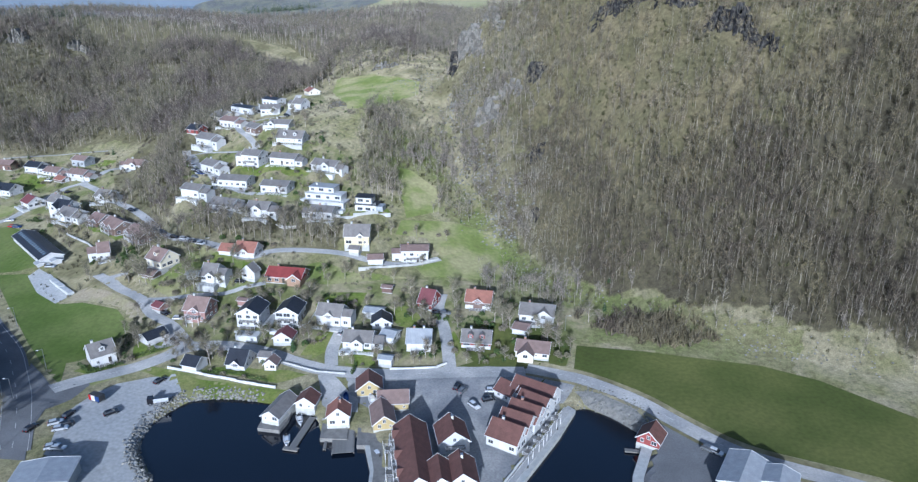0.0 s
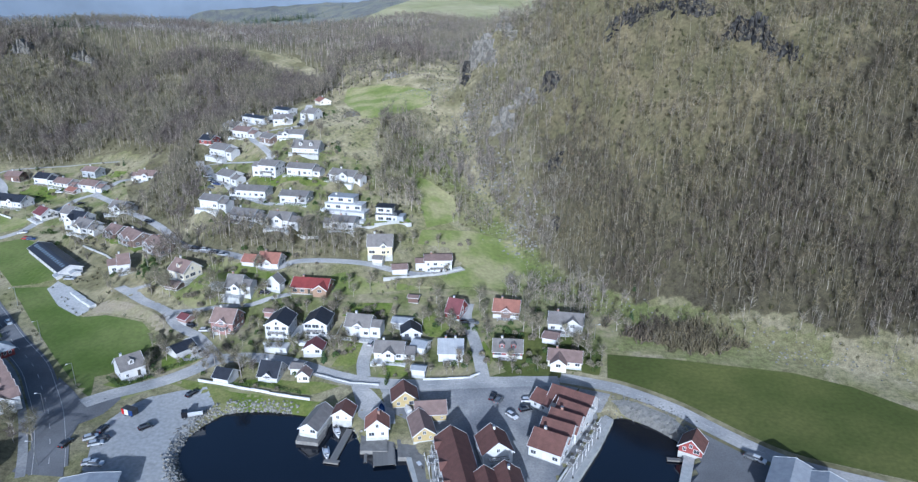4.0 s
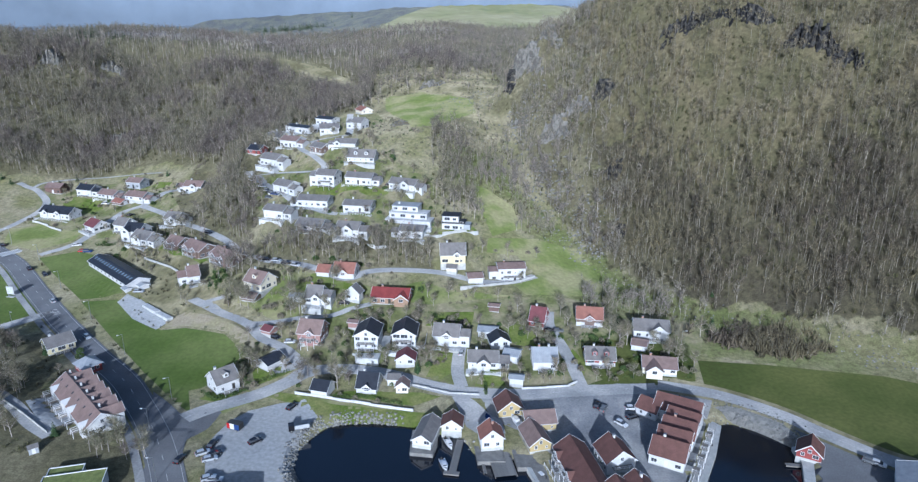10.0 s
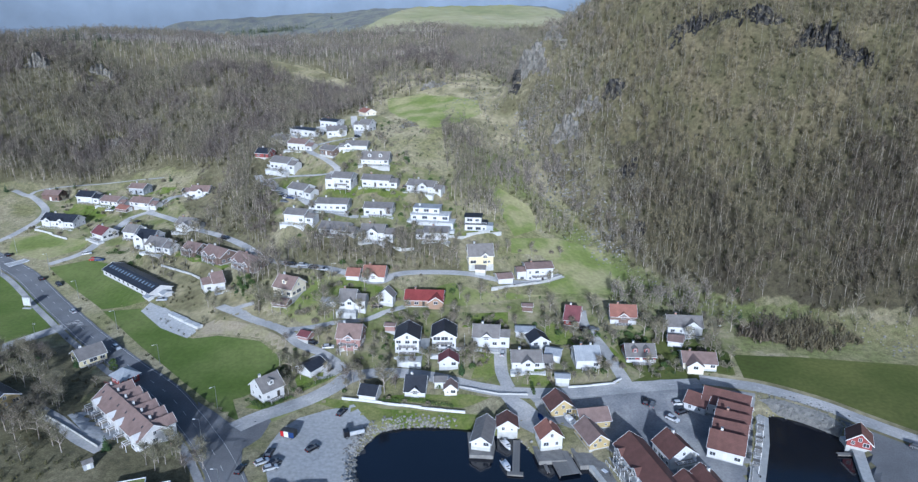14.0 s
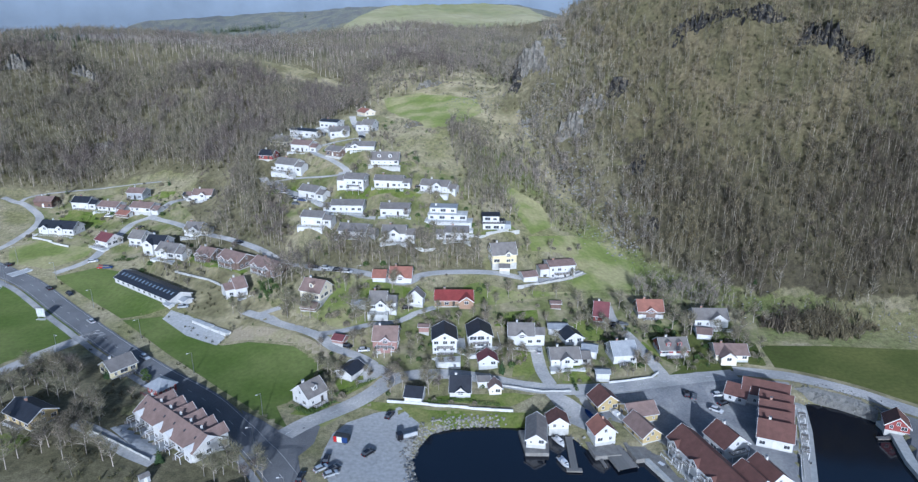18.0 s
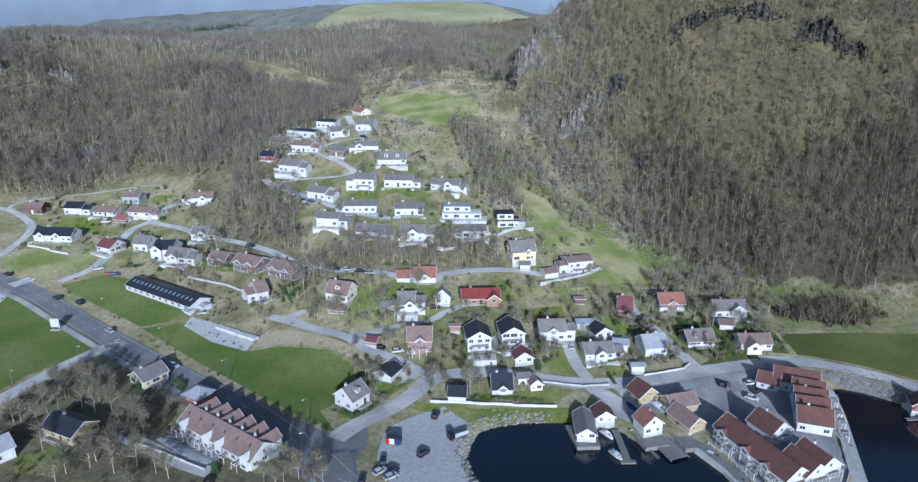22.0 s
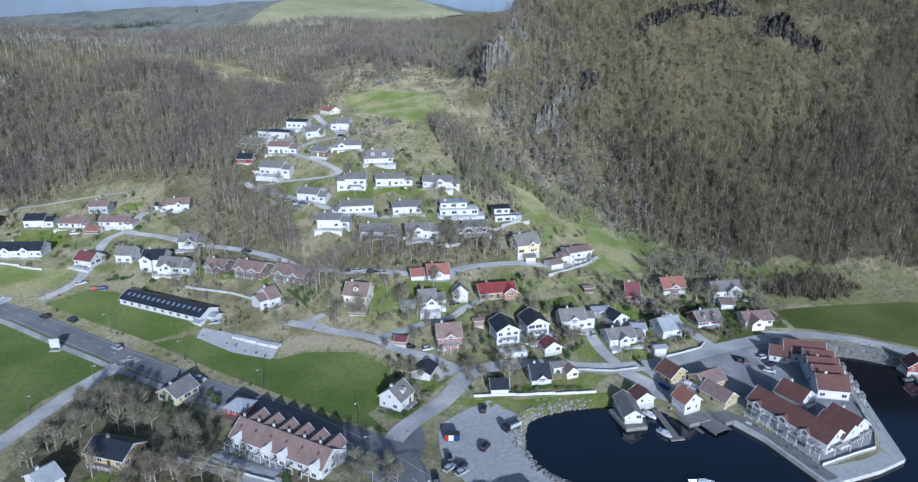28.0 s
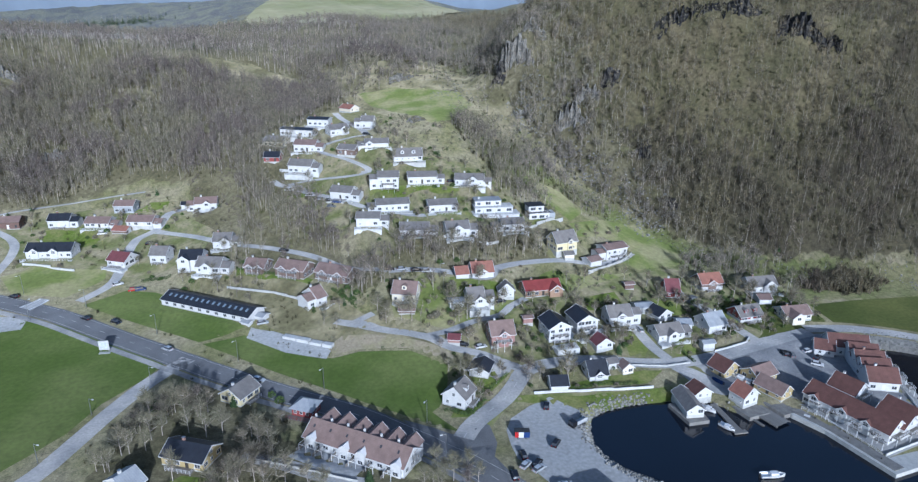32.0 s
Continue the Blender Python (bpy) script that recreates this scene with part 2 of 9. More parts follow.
HEDGE = material("hedge_leaves", (0.055, 0.085, 0.025), 0.9, vary=0.4, scale=0.5, fine=3, coords="World", island=0.4)
WATER = material("harbour_water", (0.005, 0.008, 0.015), 0.09, vary=0.2, scale=0.05, fine=0.5, bump=0.12, bump_scale=0.9, coords="World", spec=0.4)
# far hills: the haze of distance is put into their base colours
FAR_HAZE = material("haze_blue_mountains", (0.19, 0.23, 0.285), 1.0, vary=0.15, scale=0.002, fine=0.01, coords="World", spec=0.0)
HAZE = material("haze_blue_hills", (0.12, 0.15, 0.19), 1.0, vary=0.15, scale=0.003, fine=0.02, coords="World")


# ---- the lie of the land ----
XS = [-420, -330, -270, -215, -165, -115, -65, -10, 50, 130]
YS = [90, 165, 205, 245, 295, 345, 395, 455, 540, 680]
HEIGHTS = [11, 9, 7, 4, 0, -1, -1, 0, 1, 3, 9, 8, 8, 8, 7, 3, 1, 2, 2, 3, 8, 7, 7, 9, 6, 3, 4, 4, 3, 3, 6, 7, 8, 8, 7, 12, 11, 9, 5, 4, 6, 9, 9, 10, 15, 27, 27, 19, 6, 1, 13, 13, 13, 15, 25, 38, 43, 31, 17, 2, 33, 22, 17, 23, 37, 51, 60, 53, 37, 18, 63, 47, 32, 45, 48, 56, 65, 70, 52, 33, 100, 88, 65, 70, 68, 68, 82, 81, 76, 61, 106, 110, 107, 103, 101, 103, 105, 106, 110, 110]
FOOT = [(420, 60), (260, 150), (170, 192), (112, 217), (80, 230), (55, 243), (38, 262), (22, 292), (5, 325), (-4, 362), (-10, 405), (-14, 455), (6, 520), (60, 600), (150, 700)]
# far hilltops and hollows: x, y, height
FAR_HILLS = []
FAR_HILLS += [(-106, 790, 102), (-55, 800, 103), (-3, 800, 104), (70, 800, 105), (-104, 900, 115), (1, 930, 116), (94, 900, 113), (-85, 1040, 126), (20, 1080, 128), (127, 1040, 131), (-61, 735, 92), (-107, 735, 93)]
FAR_HILLS += [(12, 735, 94), (-343, 1250, 110), (-415, 1250, 106), (-232, 1250, 116), (-156, 1250, 118), (-300, 1000, 96), (-207, 960, 98), (-227, 680, 89), (-180, 720, 90), (-351, 614, 110), (-335, 614, 108), (-316, 620, 101)]
FAR_HILLS += [(-304, 650, 98), (-285, 660, 95), (-266, 680, 94), (-395, 614, 98), (-411, 614, 80), (-432, 614, 60), (-369, 612, 115), (-78, 590, 84), (-216, 590, 91), (-324, 600, 98), (-560, 620, 3), (-560, 800, 3)]
FAR_HILLS += [(-450, 800, 20), (-480, 1000, 8), (-420, 1150, 20), (-300, 850, 40), (-200, 840, 55), (-150, 600, 82), (-270, 590, 92), (-400, 570, 70), (-480, 570, 25), (0, 600, 92), (60, 650, 98), (250, 1000, 105)]
FAR_HILLS += [(250, 1300, 60), (0, 1400, 60), (-250, 1450, 40), (-600, 1300, 0), (150, 760, 104), (300, 800, 130)]
THICKET = (74, 229)
SWELLS = [(128, 266, 9, 24), (10, 432, 16, 17), (24, 446, 10, 20), (-199, 556, 6, 40), (-294, 550, 4, 40), (-44, 705, 9, 45), (95, 352, 4, 25), (40, 336, -6, 14)]      # x, y, rise, reach
BIRCH_EDGE = [(420, 70), (150, 215), (62.7, 251.0), (42.7, 274.4), (33.0, 300.5), (35.0, 329.7), (37.8, 358.7), (40.8, 431.4), (60.8, 760)]      # where the dense birch forest begins
SEA = [(-80, 100), (-80, 136), (-79, 151), (-88.4, 162), (-90.6, 167), (-90.7, 175), (-87.2, 182), (-83.7, 186.5), (-76, 187.4), (-68.6, 187), (-63, 185.6), (-56, 184), (-49.7, 180),
       (-44.6, 178.5), (-41.8, 171.3), (-39, 169), (-31.5, 169.3), (-27.4, 166), (-25.5, 165.6), (-22.6, 152.8), (-21.6, 131), (-3.6, 130.5), (7, 131.5), (13.7, 142.5), (29.8, 168.6),
       (37, 182), (41, 183.6), (47.5, 179), (52.5, 173), (54.4, 170), (54, 163), (48.7, 151), (44, 132), (40, 100), (60, -300), (-80, -300)]


def axis_weights(v, knots):
    """Smooth interpolation weights of the positions v over the knots."""
    k = np.array(knots, float)
    v = np.clip(v, k[0], k[-1])
    i = np.clip(np.searchsorted(k, v) - 1, 0, len(k) - 2)
    h = k[i + 1] - k[i]
    t = (v - k[i]) / h
    w = np.zeros((len(v), len(k)))
    r = np.arange(len(v))
    np.add.at(w, (r, i), 2 * t**3 - 3 * t**2 + 1)
    np.add.at(w, (r, i + 1), -2 * t**3 + 3 * t**2)
    for j, c in ((i, t**3 - 2 * t**2 + t), (i + 1, t**3 - t**2)):
        a, b = np.maximum(j - 1, 0), np.minimum(j + 1, len(k) - 1)
        q = c * h / (k[b] - k[a])
        np.add.at(w, (r, b), q)
        np.add.at(w, (r, a), -q)
    return w


def line_distance(x, y, line, closed=False):
    """Distance to a line and on which side of it: plus to the right of its way."""
    best, side = np.full(np.shape(x), 1e9), np.ones(np.shape(x))
    for (ax, ay), (bx, by) in zip(line, line[1:] + (line[:1] if closed else [])):
        dx, dy = bx - ax, by - ay
        t = np.clip(((x - ax) * dx + (y - ay) * dy) / (dx * dx + dy * dy), 0, 1)
        ex, ey = x - ax - t * dx, y - ay - t * dy
        q = np.hypot(ex, ey)
        near = q < best
        best, side = np.where(near, q, best), np.where(near, np.sign(ex * dy - ey * dx), side)
    return best, side


def inside(x, y, poly):
    hit = np.zeros(np.shape(x), bool)
    for (ax, ay), (bx, by) in zip(poly, poly[1:] + poly[:1]):
        cross = ((ay > y) != (by > y)) & (x < (bx - ax) * (y - ay) / ((by - ay) or 1e-9) + ax)
        hit ^= cross
    return hit


def steps(lo, hi, cell, out_lo, out_hi, grow=1.22):
    mid = list(np.arange(lo, hi + cell / 2, cell))
    left, right, s = [], [], cell
    while (left or [lo])[-1] > out_lo:
        s *= grow
        left.append((left or [lo])[-1] - s)
    s = cell
    while (right or [hi])[-1] < out_hi:
        s *= grow
        right.append((right or [hi])[-1] + s)
    return np.array(left[::-1] + mid + right)


CELL = 2.5
GX, GY = steps(-400, 220, CELL, -4300, 4300), steps(90, 560, CELL, -1500, 4600)
MX, MY = np.meshgrid(GX, GY)


def raw_height(x2, y2):
    z = axis_weights(y2[:, 0], YS) @ np.array(HEIGHTS, float).reshape(len(YS), len(XS)) @ axis_weights(x2[0], XS).T
    top = bottom = 0.0
    for hx, hy, hz in FAR_HILLS:
        w = np.exp(-((x2 - hx) ** 2 + (y2 - hy) ** 2) / 6000) + 1e-5 * np.exp(-np.hypot(x2 - hx, y2 - hy) / 120) + 1e-30
        top, bottom = top + w * hz, bottom + w
    far = top / bottom - 110 * np.clip((np.hypot(x2 + 100, y2) - 1400) / 300, 0, 1)
    k = np.clip((y2 - 560) / 60, 0, 1)
    k = k * k * (3 - 2 * k)
    z = z * (1 - k) + far * k
    left = np.clip((-x2 - 430) / 120, 0, 1) * np.clip((y2 - 420) / 120, 0, 1)
    z = z * (1 - left) + np.minimum(z, far) * left
    d, s = line_distance(x2, y2, FOOT)
    d = np.maximum(d * s, 0) * np.clip((760 - y2) / 260, 0, 1)
    z = z + np.interp(d, [0, 12, 30, 95, 180, 320, 600], [0, 8, 31, 110, 165, 205, 220])
    for sx, sy, sz, sr in SWELLS:
        z = z + sz * np.exp(-((x2 - sx) ** 2 + (y2 - sy) ** 2) / (sr * sr))
    rough = np.array([noise.noise((a * 0.045, b * 0.045, 3.0)) + 0.5 * noise.noise((a * 0.12, b * 0.12, 8.0)) for a, b in zip(x2.ravel(), y2.ravel())]).reshape(x2.shape)
    z = z + rough * np.clip(d / 25, 0.0, 1.0) * 4.0 + rough * np.clip((y2 - 400) / 80, 0, 1) * 2.2 * (d <= 0)
    return z


HEIGHT = raw_height(MX, MY)


def height(x, y):
    """The ground's height by the sheet's own cells."""
    x, y = np.asarray(x, float), np.asarray(y, float)
    i = np.clip(np.searchsorted(GX, x) - 1, 0, len(GX) - 2)
    j = np.clip(np.searchsorted(GY, y) - 1, 0, len(GY) - 2)
    u, v = (x - GX[i]) / (GX[i + 1] - GX[i]), (y - GY[j]) / (GY[j + 1] - GY[j])
    return (HEIGHT[j, i] * (1 - u) + HEIGHT[j, i + 1] * u) * (1 - v) + (HEIGHT[j + 1, i] * (1 - u) + HEIGHT[j + 1, i + 1] * u) * v


def level(x, y, z, r, soft=5.0):
    """A levelled plot round a house."""
    global HEIGHT
    i0, i1 = np.searchsorted(GX, (x - r - soft, x + r + soft))
    j0, j1 = np.searchsorted(GY, (y - r - soft, y + r + soft))
    d = np.hypot(MX[j0:j1, i0:i1] - x, MY[j0:j1, i0:i1] - y)
    k = np.clip((r + soft - d) / soft, 0, 1)
    k = k * k * (3 - 2 * k)
    HEIGHT[j0:j1, i0:i1] = HEIGHT[j0:j1, i0:i1] * (1 - k) + z * k


def smooth_line(pts, step=3.0):
    """A rounded line through the points, with a point every few metres."""
    p = np.array(pts, float)
    q = np.vstack([2 * p[0] - p[1], p, 2 * p[-1] - p[-2]])
    out = []
    for a, b, c, d in zip(q, q[1:], q[2:], q[3:]):
        n = max(2, int(np.hypot(*(c - b)) / step))
        for t in np.arange(n) / n:
            out.append(0.5 * (2 * b + (c - a) * t + (2 * a - 5 * b + 4 * c - d) * t**2 + (3 * b - a - 3 * c + d) * t**3))
    out.append(p[-1])
    return np.array(out)


def grade(pts, width):
    """Cuts a road's even bed into the slope."""
    global HEIGHT
    p = smooth_line(pts)
    z = height(p[:, 0], p[:, 1])
    for _ in range(12):
        z[1:-1] = (z[:-2] + 2 * z[1:-1] + z[2:]) / 4
    lo, hi = p.min(0) - width - 8, p.max(0) + width + 8
    i0, i1 = np.searchsorted(GX, (lo[0], hi[0]))
    j0, j1 = np.searchsorted(GY, (lo[1], hi[1]))
    X, Y = MX[j0:j1, i0:i1], MY[j0:j1, i0:i1]
    best, at = np.full(X.shape, 1e9), np.zeros(X.shape)
    for k in range(len(p) - 1):
        dx, dy = p[k + 1] - p[k]
        t = np.clip(((X - p[k, 0]) * dx + (Y - p[k, 1]) * dy) / (dx * dx + dy * dy + 1e-9), 0, 1)
        q = np.hypot(X - p[k, 0] - t * dx, Y - p[k, 1] - t * dy)
        m = q < best
        best, at = np.where(m, q, best), np.where(m, z[k] * (1 - t) + z[k + 1] * t, at)
    k = np.clip((width / 2 + 5.0 - best) / 3.5, 0, 1)
    HEIGHT[j0:j1, i0:i1] = HEIGHT[j0:j1, i0:i1] * (1 - k) + at * k


ROADS = {
    "main_road": (9.5, [(-305.3, 358.2), (-275.3, 333.2), (-261.4, 321.6), (-244.5, 306.3), (-219.5, 276.5), (-198.6, 252.4), (-185.8, 239.0), (-171.6, 223.9), (-155.3, 207.9), (-144.9, 194.1), (-135.9, 181.1), (-127.8, 166.8), (-122.5, 155.9)]),
    "village_road": (6.5, [(-129.2, 187.9), (-122.3, 194.7), (-107.2, 203.9), (-96.6, 212.7), (-90.2, 215.2), (-76.1, 213.9), (-64.5, 210.0), (-55.5, 205.3), (-44.5, 200.8), (-32.4, 199.6), (-15.5, 199.2), (-2.0, 199.9), (9.6, 200.7), (23.4, 201.0)]),
    "field_road": (6.0, [(24.2, 203.3), (35.8, 199.8), (43.2, 196.7), (51.7, 190.9), (59.5, 183.9), (66.2, 175.5), (78.8, 161.6), (91.8, 153.5), (104.5, 147.3), (121.4, 137.6)]),
    "junction_road": (6.0, [(-202.1, 259.0), (-214.8, 246.9), (-224.1, 234.2), (-232.1, 221.4), (-239.2, 210.8), (-244.9, 204.8)]),
    "upper_street": (4.5, [(-94.4, 214.3), (-105.3, 226.2), (-115.2, 232.1), (-123.2, 241.8), (-133.5, 248.3), (-145.0, 258.0), (-149.9, 262.3)]),
    "upper_street_fork": (3.5, [(-145.0, 258.0), (-135.9, 260.0)]),
    "lane_b": (3.5, [(-76.4, 249.9), (-84.7, 247.0), (-90.5, 243.1), (-101.5, 243.1), (-112.5, 240.9), (-121.9, 240.9)]),
    "hill_street": (5, [(-123.4, 279.8), (-101.0, 272.8), (-87.6, 264.0), (-79.9, 270.5), (-71.7, 272.3), (-49.1, 271.5), (-37.0, 268.4), (-23.9, 268.2), (-7.5, 276.2)]),
    "row_street": (4.5, [(-123.4, 279.8), (-137.0, 296.5), (-161.8, 322.8), (-176.9, 337.4), (-196.8, 358.8), (-210.7, 371.8)]),
    "left_street": (4.5, [(-240.4, 318.5), (-228.3, 331.3), (-224.0, 355.3), (-220.0, 368.2), (-211.2, 374.4), (-205.0, 388.6), (-196.4, 391.3)]),
    "left_lane": (4, [(-278.5, 347.5), (-274.8, 357.4), (-271.9, 378.6), (-274.4, 392.4), (-283.3, 403.7), (-290.6, 408.9), (-300.2, 412.7)]),
    "forest_track": (2.5, [(-290.6, 408.9), (-287.6, 417.7), (-268.4, 423.1), (-242.1, 419.5), (-215.3, 413.5)]),
    "hill_road_low": (4.5, [(-154.1, 381.2), (-149.1, 370.4), (-129.3, 344.2), (-118.3, 327.4), (-102.7, 313.3), (-96.1, 311.1)]),
    "hill_road": (4, [(-149.2, 372.7), (-129.2, 364.4), (-112.8, 358.8), (-108.7, 362.1), (-115.2, 373.4), (-123.7, 386.0), (-127.2, 395.8), (-120.9, 401.3), (-106.1, 399.4), (-99.4, 399.0), (-102.9, 430.8), (-104.4, 453.1)]),
    "lane_d": (4.5, [(-41.7, 227.5), (-43.0, 219.1), (-43.6, 210.9), (-42.5, 203.4)]),
    "lane_e": (4.5, [(-1.9, 200.3), (-2.9, 213.8), (-4.3, 225.6), (-6.0, 234.0), (-7.0, 241.3), (-5.7, 250.7)]),
    "lane_low": (4.5, [(-190.7, 197.5), (-181.1, 190.5), (-171.4, 181.5), (-162.6, 175.3)]),
}

PLOTS = []
PLOTS += [(-277.1, 411.0, 17.9, 7.1), (-253.6, 400.8, 19.1, 7.1), (-235.9, 390.2, 20.4, 7.8), (-224.2, 399.7, 23.7, 6.9), (-216.7, 381.7, 21.3, 8.1), (-225.9, 378.5, 19.4, 5.4), (-186.6, 387.6, 23.9, 7.3), (-196.3, 392.7, 24.1, 3.7), (-182.4, 341.1, 19.6, 6.6), (-254.4, 368.3, 15.1, 11.5), (-225.0, 346.5, 14.7, 6.9), (-209.0, 342.6, 15.5, 6.0), (-189.3, 319.3, 16.7, 7.5), (-196.3, 327.2, 15.9, 7.1), (-171.2, 311.9, 17.0, 6.9), (-157.9, 300.7, 17.3, 8.7), (-142.6, 291.1, 17.0, 9.5), (-95.5, 452.1, 59.3, 6.9), (-94.3, 412.5, 55.8, 6.0), (-117.0, 437.6, 54.3, 8.2)]
PLOTS += [(-131.6, 425.9, 51.4, 11.2), (-112.6, 411.8, 53.3, 7.5), (-144.8, 421.5, 47.1, 8.1), (-151.2, 393.1, 45.1, 6.3), (-138.9, 378.2, 41.6, 8.2), (-132.2, 399.8, 47.7, 8.0), (-113.4, 382.2, 47.9, 7.0), (-98.7, 380.6, 51.5, 7.9), (-88.3, 360.4, 47.5, 9.1), (-104.0, 342.8, 39.0, 7.4), (-87.5, 340.5, 40.2, 8.7), (-65.1, 333.2, 39.1, 8.7), (-125.9, 344.3, 35.3, 7.4), (-108.2, 323.7, 33.6, 9.4), (-86.4, 316.5, 32.8, 8.7), (-123.2, 309.7, 32.3, 7.2), (-105.7, 299.0, 29.6, 8.4), (-88.5, 293.3, 28.3, 7.4), (-60.6, 295.4, 26.9, 7.5), (-43.2, 279.1, 20.7, 7.5)]
PLOTS += [(-43.6, 272.7, 18.7, 3.6), (-34.4, 267.7, 15.8, 5.0), (-18.3, 276.1, 13.7, 7.8), (-87.8, 268.1, 18.5, 6.6), (-96.4, 268.8, 19.3, 5.0), (-97.7, 252.0, 14.8, 5.9), (-83.2, 254.0, 14.3, 4.2), (-68.2, 253.5, 13.8, 9.4), (-121.9, 262.6, 16.3, 6.8), (-123.9, 255.7, 14.0, 4.7), (-154.2, 278.1, 13.3, 5.6), (-96.2, 231.9, 8.0, 6.9), (-112.8, 235.3, 9.3, 3.7), (-75.5, 228.4, 7.9, 7.3), (-62.2, 230.9, 7.3, 7.2), (-46.6, 230.3, 7.2, 6.8), (-61.6, 218.0, 5.6, 5.0), (-34.4, 215.9, 5.6, 7.2), (-27.8, 228.2, 6.9, 5.5), (-23.8, 218.8, 5.7, 4.6)]
PLOTS += [(-13.0, 215.7, 5.1, 6.8), (-10.7, 243.1, 8.1, 6.0), (9.1, 243.1, 8.1, 7.2), (31.1, 235.8, 6.2, 8.6), (7.5, 218.7, 4.5, 7.4), (27.3, 211.5, 4.1, 7.4), (23.7, 224.9, 5.7, 3.9), (-122.6, 207.3, 3.1, 6.2), (-109.3, 219.2, 4.5, 5.7), (-88.7, 202.7, 3.1, 4.8), (-73.4, 204.1, 3.8, 5.9), (-65.2, 206.4, 4.3, 3.7), (-62.2, 202.0, 3.7, 3.5), (-46.3, 183.1, 1.9, 4.8), (-35.2, 174.7, 1.9, 5.1), (-28.1, 191.5, 1.9, 6.1), (-19.6, 183.7, 1.9, 6.7), (-22.0, 174.9, 1.9, 6.6), (-11.2, 154.0, 1.9, 15.1), (-1.0, 163.9, 1.9, 6.9)]
PLOTS += [(-4.0, 145.1, 1.9, 6.8), (1.5, 146.9, 1.9, 6.9), (17.2, 188.9, 1.9, 5.5), (25.3, 186.3, 1.9, 8.8), (24.3, 179.1, 1.9, 7.1), (21.3, 174.4, 1.9, 7.1), (18.2, 169.7, 1.9, 7.0), (15.2, 164.9, 1.9, 7.1), (-187.8, 230.5, 6.4, 6.7), (-159.3, 189.6, 6.2, 9), (-166.7, 197.8, 6.2, 8), (-151.9, 181.5, 6.2, 8), (-203.1, 200.5, 8.6, 8.2), (-218.6, 192.5, 8.9, 5.5), (76.3, 147.6, 1.9, 9.6), (84.6, 144.8, 1.9, 6.1), (-107.2, 145.7, 1.7, 9.1), (-202.2, 302.1, 11.0, 8.0), (-195.2, 295.0, 11.0, 8.0), (-188.2, 287.9, 11.0, 8.0)]
PLOTS += [(-181.1, 280.8, 11.0, 8.0), (-62, 311, 29.5, 9), (-42.0, 304, 27.6, 8), (-170.0, 214.9, 6.2, 5)]

for px, py, pz, pr in PLOTS:
    level(px, py, pz, pr)
for road_name, (road_width, road_line) in ROADS.items():
    grade(road_line, road_width)
sea_d, sea_s = line_distance(MX, MY, SEA, True)
sea_in = np.where(inside(MX, MY, SEA), sea_d, -sea_d)
NEAR = MY < 215
bank = np.clip((sea_in + 3.2) / 4.2, 0, 1)
HEIGHT = np.where(NEAR & (np.abs(MX) < 140), HEIGHT * (1 - bank) - 3.0 * bank, HEIGHT)
HEIGHT = np.where((MY < 90), np.where(sea_in > 0, -3.0, HEIGHT), HEIGHT)


def mesh_object(name, verts, faces, mat, parent=None, smooth=False):
    me = bpy.data.meshes.new(name)
    me.from_pydata([tuple(map(float, v)) for v in verts], [], faces)
    me.update()
    for one in (mat if isinstance(mat, list) else [mat]):
        me.materials.append(one)
    if smooth:
        me.shade_smooth()
    ob = new(name, me)
    ob.parent = parent
    return ob


nx, ny = len(GX), len(GY)
idx = np.arange(nx * ny).reshape(ny, nx)
quads = np.stack([idx[:-1, :-1], idx[:-1, 1:], idx[1:, 1:], idx[1:, :-1]], -1).reshape(-1, 4)
def wood_edge(x):
    """Where the hill forest begins, by x."""
    return np.interp(x, [-420, -290, -215, -180, -150, -120, -90, -40, 20], [400, 424, 424, 405, 425, 452, 462, 490, 520])


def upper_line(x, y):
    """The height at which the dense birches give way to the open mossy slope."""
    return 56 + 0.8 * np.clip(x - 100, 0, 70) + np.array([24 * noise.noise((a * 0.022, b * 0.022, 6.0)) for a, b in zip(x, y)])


def upper_zone(x, y, z):
    """Which trees stand on the upper slope, mixed over a broad border."""
    return z > np.random.default_rng(5).normal(0, 13, np.shape(x)) + upper_line(x, y)


def birch_depth(x, y):
    """Metres into the dense birches of the mountain."""
    d, s = line_distance(x, y, BIRCH_EDGE)
    return d * s - np.array([(5 if b < 268 else 12) * noise.noise((a * 0.05, b * 0.05, 2.0)) for a, b in zip(x, y)])


def birch_zone(x, y):
    """Which trees belong to the dense birches, mixed over a broad border up the valley."""
    return birch_depth(x, y) > np.random.default_rng(9).normal(0, 1, np.shape(x)) * np.clip((y - 255) / 6, 1, 11)


